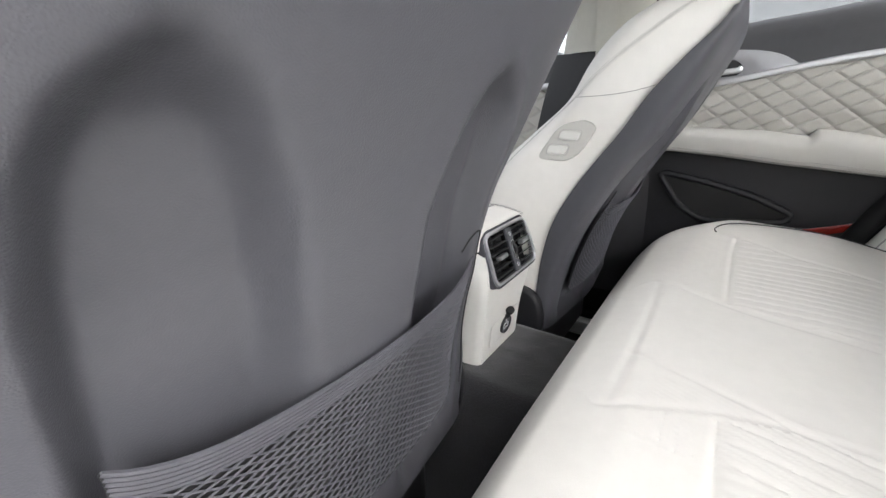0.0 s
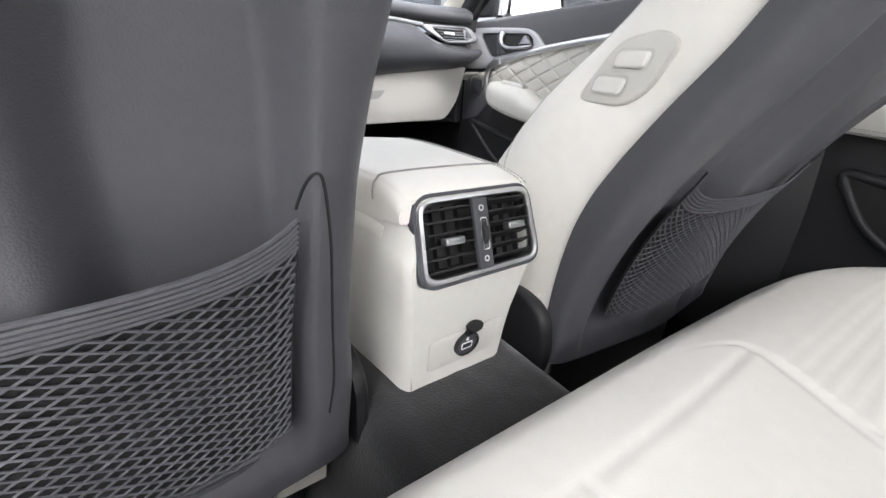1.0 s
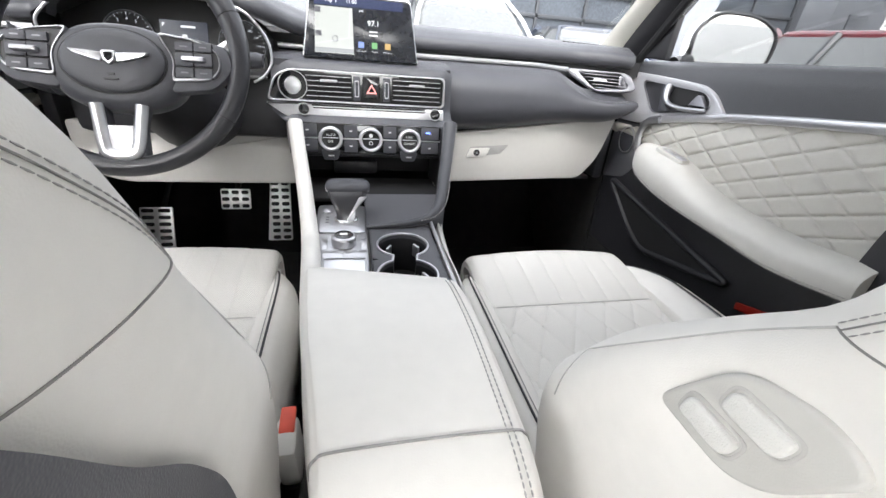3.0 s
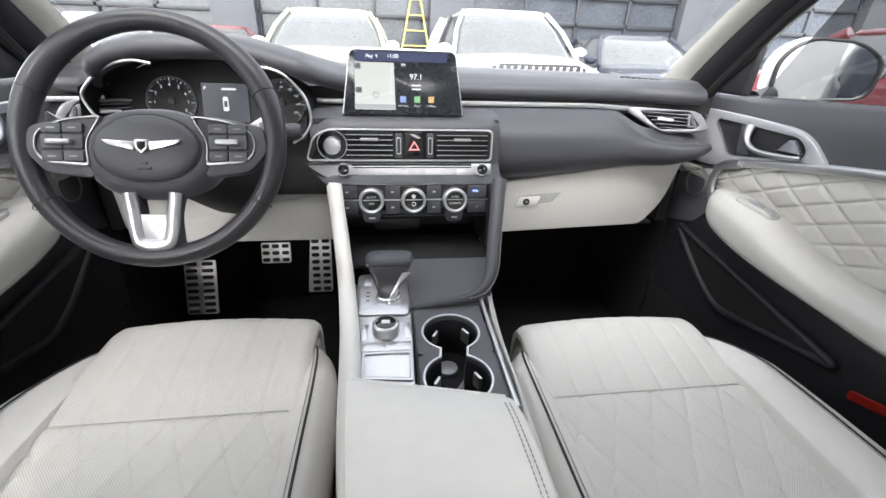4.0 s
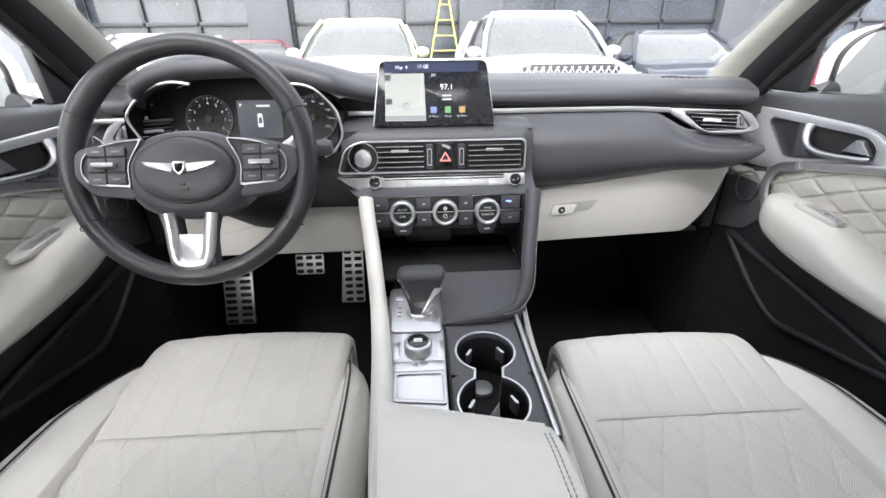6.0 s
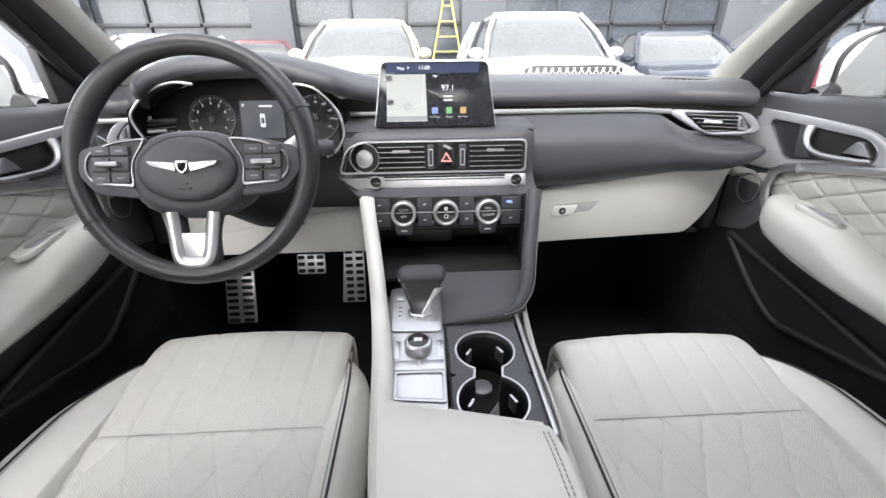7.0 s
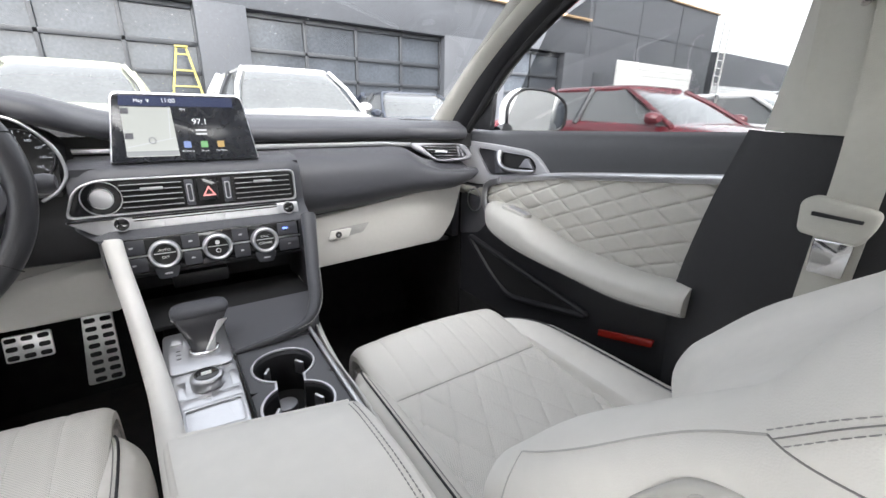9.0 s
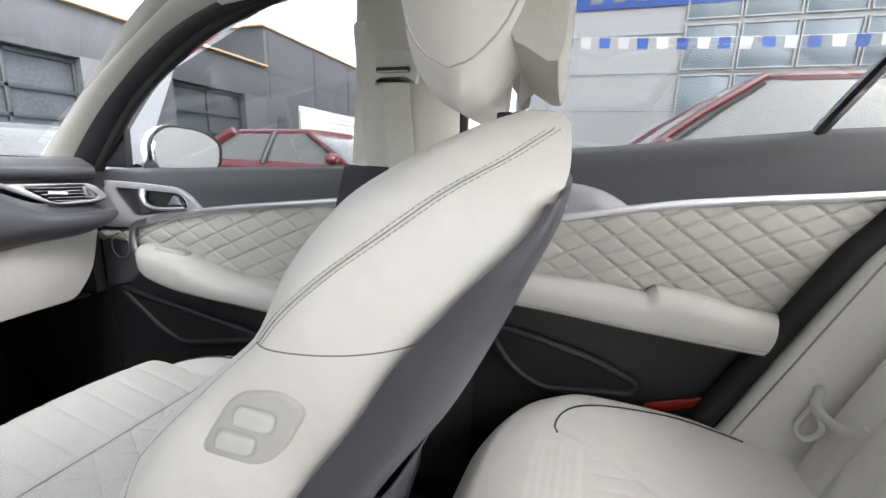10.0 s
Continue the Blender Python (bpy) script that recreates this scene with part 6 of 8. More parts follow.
# instruments under the hood
G_DIAL = glow("dial_white", (0.80, 0.85, 0.95), 0.07)
clus = thing("instrument_cluster", (-0.39, 0.90, 1.0), "instrument cluster with two dials under the hood", "instrument cluster")
part("cluster_cavity", loft([[(-0.615, y, 0.985), (-0.600, y, 1.075), (-0.52, y, 1.115 + 0.01 * k), (-0.38, y, 1.132 + 0.01 * k), (-0.26, y, 1.112 + 0.01 * k), (-0.205, y, 1.06), (-0.212, y, 0.985)] for k, y in ((1, 0.845), (0.6, 0.88), (0, 0.935))], caps=False), M_VOID, clus)
IM = axes((-0.38, 0.925, 1.045), (1, 0, 0), (0, 0.25, 1))
part("cluster_face", plate(rpoly([(-0.24, -0.075), (0.19, -0.075), (0.18, 0.03), (0.10, 0.075), (-0.10, 0.085), (-0.22, 0.04)], 0.03), IM, 0.003, base=-0.003), M_VOID, clus)
for x, r in ((-0.104, 0.048), (0.112, 0.048)):
    gd = part("gauge", plate(circle(r, 48, (x, 0.0)), IM, 0.004, 0.001, hole=circle(r * 0.965, 48, (x, 0.0))), M_GUN, clus, "round dial with white marks")
    part("gauge_face", plate(circle(r * 0.95, 48, (x, 0.0)), IM, 0.0022), M_VOID, gd)
    for k in range(25):
        a = radians(215 - 250 * k / 24)
        big = k % 3 == 0
        ra, rb = r * (0.80 if big else 0.86), r * 0.92
        c, s2 = math.cos(a), math.sin(a)
        wd = 0.0006 if big else 0.0003
        part("dial_mark", plate([(x + ra * c - wd * s2, ra * s2 + wd * c), (x + rb * c - wd * s2, rb * s2 + wd * c), (x + rb * c + wd * s2, rb * s2 - wd * c), (x + ra * c + wd * s2, ra * s2 - wd * c)], IM, 0.0026), G_DIAL, gd)
    nums = "012345678" if x < 0 else ["0", "20", "40", "60", "80", "100", "120", "140", "160"]
    for k, t in enumerate(nums):
        a = radians(215 - 250 * k / 8)
        words(t, 0.0085 if x < 0 else 0.0065, IM @ Matrix.Translation((x + r * 0.66 * math.cos(a), r * 0.66 * math.sin(a), 0.0026)), G_DIAL, gd, "dial_number", 0.0002)
    part("needle_hub", plate(circle(0.008, 20, (x, 0.0)), IM, 0.006, 0.002), M_BLACK, gd)
info = part("info_display", plate(rpoly([(-0.045, -0.04), (0.045, -0.04), (0.045, 0.036), (-0.045, 0.036)], 0.002), IM, 0.003), glow("info_blue", (0.010, 0.012, 0.018), 0.3), clus)
words("P", 0.010, IM @ Matrix.Translation((-0.038, 0.026, 0.0034)), G_TXT, info, "gear_text", 0.0002)
part("text_bar", plate(rpoly([(-0.006, 0.023), (0.022, 0.023), (0.022, 0.027), (-0.006, 0.027)], 0.001), IM, 0.0035), G_DIM, info)
part("car_icon", plate(rpoly([(-0.0055, -0.018), (0.0055, -0.018), (0.0050, 0.010), (-0.0050, 0.010)], 0.003), IM, 0.0036, hole=rpoly([(-0.0035, -0.010), (0.0035, -0.010), (0.0030, 0.002), (-0.0030, 0.002)], 0.001)), G_DIM, info)
arc_l = crv([(-0.535, 0.846, 1.120), (-0.565, 0.846, 1.106), (-0.590, 0.846, 1.078), (-0.597, 0.846, 1.060), (-0.588, 0.848, 1.030), (-0.572, 0.852, 1.000)], 30)
arc_l = np.vstack([crv([(-0.470, 0.850, 1.118), (-0.500, 0.848, 1.122), (-0.53, 0.846, 1.117)], 10), crv([(-0.548, 0.846, 1.109), (-0.580, 0.846, 1.085), (-0.598, 0.846, 1.060), (-0.588, 0.848, 1.025), (-0.575, 0.852, 1.000)], 24)])
part("silver_arc", tube(arc_l, 0.0028, 8), M_SATIN, clus, "silver trim arc")
arc_r = crv([(-0.305, 0.846, 1.112), (-0.275, 0.846, 1.116), (-0.240, 0.846, 1.104), (-0.208, 0.846, 1.066), (-0.200, 0.846, 1.025), (-0.215, 0.848, 0.995), (-0.240, 0.852, 0.978)], 40)
part("silver_arc", tube(arc_r, 0.0028, 8), M_SATIN, clus, "silver trim arc")

# ---- doors ----
def side_face(s, x):
    return axes((s * x, 0, 0), (0, -s, 0), (0, 0, 1))


def yz(s, pts):
    return [(-s * y, z) for y, z in pts]


def door(s, tables, name, label, front):
    ys, belt, strip, arm_top, arm_bot, prot, y0, y1 = tables
    e = thing(name, (s * 0.74, (y0 + y1) / 2, 0.45), label, "car door", "car doors", "structure")

    def B(y): return tab(y, ys, belt)
    def S(y): return tab(y, ys, strip)
    def AT(y): return tab(y, ys, arm_top)
    def AB(y): return tab(y, ys, arm_bot)
    def P(y): return tab(y, ys, prot)

    def upper(u, v):
        y = y0 + (y1 - y0) * v
        z = B(y) * (1 - u) + S(y) * u
        return (s * tab(u, [0, 0.06, 0.16, 0.45, 1], [0.760, 0.745, 0.722, 0.708, 0.702]), y, z + 0.010 * (1 - u) * (1 if u > 0.05 else 0))
    part("upper_panel", slab(upper, 26, 50, (s * 0.015, 0, 0)), M_DOORTOP, e, "charcoal soft upper panel")

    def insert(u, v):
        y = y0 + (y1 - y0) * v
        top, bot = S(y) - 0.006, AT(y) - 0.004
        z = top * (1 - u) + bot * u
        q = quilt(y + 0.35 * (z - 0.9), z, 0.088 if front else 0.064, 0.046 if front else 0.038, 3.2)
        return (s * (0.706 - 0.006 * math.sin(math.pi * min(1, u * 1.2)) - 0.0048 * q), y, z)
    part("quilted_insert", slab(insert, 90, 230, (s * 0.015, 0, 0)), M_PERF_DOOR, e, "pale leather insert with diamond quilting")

    def low(u, v):
        y = y0 + (y1 - y0) * v
        top = AB(y) + 0.012
        z = top * (1 - u) + 0.40 * u
        return (s * (0.704 + 0.010 * u), y, z)
    part("lower_panel", slab(low, 24, 50, (s * 0.015, 0, 0)), M_DOORLOW, e, "charcoal lower panel")
    # strip
    line = [(s * 0.694, y, S(y)) for y in np.linspace(y0 + 0.004, y1 - (0.13 if front else 0.004), 50)]
    part("silver_strip", tube(line, [0.0085 if front else 0.0075] * 50, 8, sx=0.6, sy=1.0), M_SATIN, e, "satin silver strip")
    # armrest
    rings, seam, seam2 = [], [], []
    a0, a1 = (0.222, 0.800) if front else (-0.590, -0.06)
    for y in np.concatenate([np.linspace(a0, a0 + 0.03, 6), np.linspace(a0 + 0.05, a1 - 0.03, 70), np.linspace(a1 - 0.02, a1, 4)]):
        t, b, p = AT(y), AB(y), P(y)
        if not front:
            t += 0.009 * step01(-y, 0.392, 0.404) * (1 - step01(-y, 0.44, 0.58))
            t -= 0.006 * step01(-y, 0.30, 0.385) * (1 - step01(-y, 0.390, 0.400))
        h = t - b
        sec = crv([(0.712, t - 0.004), (0.703 - 0.15 * p, t + 0.001), (0.702 - 0.62 * p, t - 0.001), (0.702 - 0.93 * p, t - 0.25 * h), (0.702 - p, t - 0.55 * h), (0.702 - 0.94 * p, b + 0.12 * h), (0.702 - 0.75 * p, b), (0.702 - 0.4 * p, b - 0.001), (0.712, b + 0.002)], 34)
        rings.append([(s * q[0], y, q[1]) for q in sec])
        seam.append(Vector(rings[-1][20]) + Vector((-s * 0.0006, 0, 0)))
        seam2.append(Vector(rings[-1][22]) + Vector((-s * 0.0006, 0, -0.001)))
    # armrest colour includes the shade on the door
    arm = part("armrest", loft(rings), M_PALE_SHADED, e, "pale leather armrest")
    part("seam", stitches(seam, 0.0008), M_STITCH, arm)
    part("seam", tube(seam2, 0.0008, 5), M_SEAM, arm)
    f = side_face(s, 0.700)
    if front:
        # handle surround
        outer = rpoly(yz(s, [(0.955, 1.054), (0.80, 1.052), (0.652, 1.045), (0.590, 0.994), (0.70, 0.974), (0.80, 0.950), (0.84, 0.935), (0.955, 0.930)]), [0.01, 0.05, 0.05, 0.006, 0.02, 0.03, 0.02, 0.01])
        inner = rpoly(yz(s, [(0.878, 1.038), (0.660, 1.032), (0.638, 1.015), (0.640, 0.995), (0.812, 0.967)]), [0.008, 0.015, 0.012, 0.010, 0.018])
        po, pi = star_pair(outer, inner)
        bz = part("handle_surround", plate(po, f, 0.010, 0.003, base=-0.006, hole=pi), M_SILVERPAINT, e, "brushed silver surround of the door handle")
        pe, pj = star_pair([(x * 1.0, z) for x, z in [(np.array(q) - np.mean(pi, axis=0)) * (1.016, 1.035) + np.mean(pi, axis=0) for q in pi]], pi)
        part("surround_edge", plate(pe, f, 0.0085, 0.0008, base=-0.003, hole=pj), M_TRIM, bz)
        part("handle_pocket", plate(rpoly(yz(s, [(0.886, 1.041), (0.662, 1.036), (0.633, 1.017), (0.635, 0.992), (0.815, 0.963)]), 0.008), f, 0.0022, base=-0.0022), M_DOORLOW, bz)
        part("pocket_divider", plate(rpoly(yz(s, [(0.800, 1.037), (0.776, 1.036), (0.770, 0.990), (0.752, 0.978), (0.790, 0.972)]), 0.004), f, 0.0060, 0.002, base=-0.0022), M_DARK, bz)
        # flat black plate: the shade inside the handle recess, put in as colour
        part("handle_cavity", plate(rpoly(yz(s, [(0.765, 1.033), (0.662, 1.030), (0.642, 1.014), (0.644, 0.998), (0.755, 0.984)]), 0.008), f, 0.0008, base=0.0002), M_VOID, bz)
        hd = part("door_handle", tube(crv([(s * 0.696, 0.772, 1.034), (s * 0.688, 0.767, 1.018), (s * 0.683, 0.752, 1.001), (s * 0.682, 0.720, 0.993), (s * 0.684, 0.66, 0.996), (s * 0.690, 0.640, 0.999)], 26), np.concatenate([np.linspace(0.0105, 0.0060, 10), np.linspace(0.0058, 0.0042, 16)]), 12, sy=1.0), M_TRIM, bz, "satin silver pull handle")
        part("lock_tab", plate(rpoly(yz(s, [(0.694, 1.000), (0.642, 1.003), (0.664, 1.026), (0.674, 1.026)]), 0.004), f, 0.010, 0.003, base=0.002), M_GUN, hd)
        if s < 0:
            # row of seat memory buttons low in the pocket
            bed = part("memory_bed", plate(rpoly(yz(s, [(0.768, 0.974), (0.702, 0.981), (0.700, 0.995), (0.764, 0.988)]), 0.003), f, 0.0062, 0.001, base=-0.001), M_DARK, bz)
            for k in range(3):
                y = 0.753 - 0.021 * k
                part("memory_button", plate(rpoly(yz(s, [(y + 0.008, 0.9765 + 0.0022 * k), (y - 0.008, 0.978 + 0.0022 * k), (y - 0.008, 0.988 + 0.0022 * k), (y + 0.008, 0.9865 + 0.0022 * k)]), 0.002), f, 0.0080, 0.001, base=0.002), M_PLATE, bed)
        # front curl of the silver band round the insert
        curl = [(s * 0.693, y, z) for y, z in crv([(0.76, 0.958), (0.80, 0.946), (0.818, 0.918), (0.815, 0.885), (0.800, 0.862)], 30)]
        part("band_curl", tube([(x - s * 0.006, y, z) for x, y, z in curl], 0.010, 8, sx=0.6), M_TRIM, e)
        part("speaker_ring", plate(circle(0.034, 40, yz(s, [(0.878, 0.884)])[0], sx=0.95), f, 0.006, 0.002, base=-0.002, hole=circle(0.0325, 40, yz(s, [(0.878, 0.884)])[0], sx=0.95)), M_SATIN, e, "thin silver ring of the small speaker")
        part("speaker_cover", plate(circle(0.0322, 36, yz(s, [(0.878, 0.884)])[0], sx=0.95), f, 0.004, 0.001, base=-0.002), M_DARK, e)
        part("speaker_panel", plate(rpoly(yz(s, [(0.955, 0.928), (0.825, 0.932), (0.80, 0.85), (0.86, 0.785), (0.955, 0.76)]), 0.015), f, 0.004, 0.003, base=-0.007), M_GUN, e, "dark metallic panel round the speaker")
        # window switch pod
        pod = part("switch_pod", plate(rpoly([(-0.034, -0.014), (0.050, -0.018), (0.064, 0.004), (0.050, 0.018), (-0.034, 0.014)], 0.012), axes((s * 0.672, 0.655, AT(0.655) + 0.0045), (0, -1, -0.13), (-s, 0, 0)) if s < 0 else axes((s * 0.672, 0.655, AT(0.655) + 0.0045), (0, 1, 0.13), (-s, 0, 0)), 0.0085, 0.004, base=-0.006), M_PALE_SHADED, arm)
        sw = side_switch(s, AT(0.655), pod)
        part("sail_panel", plate(rpoly(yz(s, [(0.975, 1.088), (0.905, 1.150), (0.850, 1.213), (0.836, 1.205), (0.842, 1.086)]), 0.006), side_face(s, 0.722), 0.016, 0.004, base=-0.008), M_BLACK, e, "black triangular mirror sail")
        pocket = [(0.900, 0.770), (0.80, 0.752), (0.62, 0.722), (0.43, 0.690), (0.60, 0.655), (0.700, 0.636), (0.772, 0.672), (0.84, 0.722)]
        ref = [(0.405, 0.672), (0.280, 0.706), (0.282, 0.688), (0.404, 0.655)]
    else:
        outer = rpoly(yz(s, [(-0.05, 1.100), (-0.25, 1.098), (-0.31, 1.085), (-0.355, 1.054), (-0.22, 1.030), (-0.05, 1.00)]), [0.01, 0.04, 0.04, 0.006, 0.02, 0.02])
        inner = rpoly(yz(s, [(-0.075, 1.080), (-0.225, 1.078), (-0.245, 1.060), (-0.235, 1.043), (-0.085, 1.030)]), 0.012)
        po, pi = star_pair(outer, inner)
        bz = part("handle_surround", plate(po, f, 0.010, 0.003, base=-0.006, hole=pi), M_SILVERPAINT, e, "brushed silver surround of the door handle")
        part("handle_pocket", plate(rpoly(yz(s, [(-0.07, 1.084), (-0.228, 1.082), (-0.249, 1.060), (-0.238, 1.040), (-0.08, 1.026)]), 0.008), f, 0.0022, base=-0.0022), M_DOORLOW, bz)
        part("door_handle", tube(crv([(s * 0.690, -0.12, 1.072), (s * 0.684, -0.135, 1.054), (s * 0.682, -0.17, 1.049), (s * 0.686, -0.228, 1.053), (s * 0.692, -0.238, 1.058)], 20), 0.0062, 10), M_SATIN, bz, "satin silver pull handle")
        pocket = [(-0.10, 0.812), (-0.20, 0.795), (-0.32, 0.765), (-0.40, 0.728), (-0.385, 0.706), (-0.22, 0.690), (-0.16, 0.725)]
        ref = [(-0.415, 0.693), (-0.515, 0.726), (-0.515, 0.708), (-0.415, 0.672)]
    po = rpoly(yz(s, pocket), 0.02, 5)
    c = np.mean(po, axis=0)
    # the pocket has no depth; its inner shade is this black plate
    part("door_pocket", plate(po, f, 0.002, base=0.001), M_VOID, e, "flat black plate for the shade in the door pocket")
    part("pocket_rim", tube([f @ Vector((x, z, 0.002)) for x, z in rpoly(yz(s, pocket), 0.03, 8)], 0.0080, 10, closed=True), M_DOORLOW, e)
    part("reflector", plate(rpoly(yz(s, ref), 0.003), f, 0.004, 0.0015, base=0.0), M_REFLECT, e, "red safety reflector")
    part("outer_skin", box((s * 0.80, (y0 + y1) / 2, 0.72), (0.03, abs(y1 - y0) + 0.06, 0.70), 0.012), M_PAINT, e, "white painted outer skin")
    return e


def side_switch(s, z, parent):
    m = axes((s * 0.668, 0.655, z + 0.0072), (0, 1, 0.13), (-s, 0, 0)) if s > 0 else axes((s * 0.668, 0.655, z + 0.0072), (0, -1, -0.13), (-s, 0, 0))
    pl = part("switch_plate", plate(rpoly([(-0.034, -0.0075), (0.034, -0.0075), (0.034, 0.0075), (-0.034, 0.0075)], 0.002), m, 0.0016, 0.0006), M_BRUSHED, parent)
    for x in (-0.020, 0.006):
        part("window_switch", plate(rpoly([(x - 0.009, -0.006), (x + 0.009, -0.006), (x + 0.009, 0.006), (x - 0.009, 0.006)], 0.002), m, 0.004, 0.0015), M_SATIN, pl)
    return pl


FRONT = ([0.18, 0.213, 0.30, 0.346, 0.47, 0.58, 0.631, 0.73, 0.775, 0.80, 0.835, 0.97],
         [1.109, 1.108, 1.105, 1.103, 1.099, 1.096, 1.094, 1.091, 1.090, 1.089, 1.088, 1.082],
         [1.041, 1.038, 1.028, 1.023, 1.009, 0.994, 0.985, 0.966, 0.955, 0.945, 0.932, 0.925],
         [0.850, 0.850, 0.840, 0.838, 0.843, 0.866, 0.888, 0.899, 0.898, 0.890, 0.890, 0.90],
         [0.797, 0.795, 0.786, 0.783, 0.792, 0.799, 0.804, 0.822, 0.838, 0.860, 0.90, 0.91],
         [0.030, 0.055, 0.066, 0.068, 0.072, 0.074, 0.074, 0.064, 0.046, 0.022, 0.006, 0.004], 0.185, 0.96)
REAR = ([-0.97, -0.708, -0.64, -0.556, -0.425, -0.35, -0.237, -0.10, -0.02],
        [1.215, 1.200, 1.196, 1.188, 1.176, 1.168, 1.158, 1.140, 1.130],
        [1.106, 1.099, 1.092, 1.084, 1.069, 1.056, 1.034, 1.012, 1.000],
        [0.88, 0.885, 0.892, 0.898, 0.914, 0.918, 0.922, 0.928, 0.93],
        [0.81, 0.815, 0.822, 0.830, 0.842, 0.848, 0.860, 0.870, 0.875],
        [0.008, 0.010, 0.014, 0.042, 0.050, 0.048, 0.047, 0.045, 0.04], -0.96, -0.035)
for s in (1, -1):
    door(s, FRONT, "front_door", "closed front car door with pale quilted insert and armrest", True)
    rear = door(s, REAR, "rear_door", "closed rear car door with pale quilted insert and armrest" if s > 0 else "unseen rear car door set ajar to let light in, with pale quilted insert", False)
    if s < 0:
        # this door is out of view; swung open only to brighten the back
        swing = Matrix.Translation((-0.78, -0.02, 0)) @ Matrix.Rotation(radians(-24), 4, "Z") @ Matrix.Translation((0.78, 0.02, 0))
        rear.matrix_basis = swing @ rear.matrix_basis
        bpy.data.objects["window_rear_left"].matrix_basis = swing
# rear door weather seal
for s in (1, -1):
    nm = "right" if s > 0 else "left"
    setting("rear_door_seal_" + nm, tube(crv([(s * 0.690, -0.470, 0.60), (s * 0.688, -0.505, 0.68), (s * 0.686, -0.545, 0.763), (s * 0.686, -0.608, 0.892), (s * 0.688, -0.663, 0.998), (s * 0.690, -0.70, 1.05), (s * 0.70, -0.78, 1.16)], 30), 0.019, 10), M_RUBBER, "black rubber seal of the rear door", "seal")
    divider = setting("rear_window_divider_" + nm, tube(crv([(s * 0.742, -0.60, 1.165), (s * 0.728, -0.66, 1.27), (s * 0.71, -0.73, 1.39)], 16), 0.013, 8, sx=1.3, sy=0.8), M_GLOSS, "black window divider bar", "window frame")
    if s < 0:
        divider.matrix_basis = swing

# ---- door mirror outside the passenger window ----
for s in (1, -1):
    mir = thing("door_mirror", (s * 0.86, 0.90, 1.07), "white painted door mirror with a black rim", "car mirror", "door mirrors")
    MM = axes((s * 0.905, 0.850, 1.135), (1, -0.36 * s, 0), (0, -0.04, 1))
    out = rpoly([(-0.100 * s, -0.062), (0.095 * s, -0.050), (0.098 * s, 0.030), (0.04 * s, 0.066), (-0.06 * s, 0.072), (-0.104 * s, 0.030)], [0.03, 0.03, 0.03, 0.04, 0.04, 0.03], 6)
    back = [[MM @ Vector((x * k, y * k, -d)) for x, y in out] for d, k in ((0.0, 1.0), (0.03, 1.02), (0.07, 0.95), (0.10, 0.75), (0.115, 0.45))]
    part("mirror_housing", loft(back), M_PAINT, mir, "white painted housing")
    part("mirror_rim", plate([(x * 1.01, y * 1.01) for x, y in out], MM, 0.010, 0.003, base=-0.002, hole=[(x * 0.93, y * 0.91) for x, y in out]), M_BLACK, mir)
    part("mirror_glass", plate([(x * 0.94, y * 0.92) for x, y in out], MM, 0.002, base=0.001), mat("mirror_silver", (0.88, 0.90, 0.90), 0.01, metal=1.0, vary=0.0, rough_vary=0.0), mir, "mirror glass")
    part("mirror_foot", tube([(s * 0.765, 0.87, 1.075), (s * 0.81, 0.875, 1.085)], 0.022, 12), M_BLACK, mir)

# ---- seat belt on the middle pillar ----
belt = thing("seat_belt", (0.66, 0.06, 1.0), "pale webbing seat belt hanging on the middle pillar", "seat belt")
pb = [(0.604, 0.058, 1.275), (0.618, 0.056, 1.20), (0.632, 0.054, 1.10), (0.642, 0.056, 1.00), (0.648, 0.06, 0.80), (0.66, 0.07, 0.60)]
c = crv(pb, 30)
part("webbing", loft([[(x - 0.002, y - 0.025, z), (x - 0.002, y + 0.025, z), (x, y + 0.025, z), (x, y - 0.025, z)] for x, y, z in c]), M_BELT, belt, "pale woven webbing")
DR = axes((0.608, 0.058, 1.276), (0, -1, 0), (-0.15, 0, 1))
po = rpoly([(-0.038, -0.026), (-0.026, -0.014), (0.026, -0.014), (0.038, -0.026), (0.044, 0.004), (0.030, 0.030), (-0.030, 0.030), (-0.044, 0.004)], 0.009)
dr = part("belt_guide", plate(po, DR, 0.012, 0.004, base=-0.004), M_PILLAR, belt)
part("guide_slot", plate(rpoly([(-0.030, -0.004), (0.030, -0.004), (0.030, 0.005), (-0.030, 0.005)], 0.003), DR, 0.0125), M_BLACK, dr)
part("slot_edge", tube([DR @ Vector((-0.028, -0.002, 0.0125)), DR @ Vector((0.028, -0.002, 0.0125))], 0.0016, 6), M_CHROME, dr)
SP = axes((0.634, 0.058, 1.020), (0, -1, 0), (0, 0, 1))
part("belt_tongue", plate(rpoly([(-0.044, 0.012), (-0.040, -0.030), (0.024, -0.036), (0.034, -0.010), (0.036, 0.010), (-0.030, 0.022)], 0.010), SP, 0.012, 0.005, base=-0.004, seg=4), M_BELT, belt, "pale plastic tongue")
part("tongue_slot", plate(rpoly([(-0.028, -0.004), (0.022, -0.006), (0.022, -0.002), (-0.028, 0.001)], 0.001), SP, 0.0124), M_BLACK, belt)
part("tongue_plate", plate(rpoly([(-0.018, -0.080), (0.018, -0.080), (0.020, -0.034), (-0.020, -0.034)], 0.004), SP, 0.003, 0.001), M_CHROME, belt)
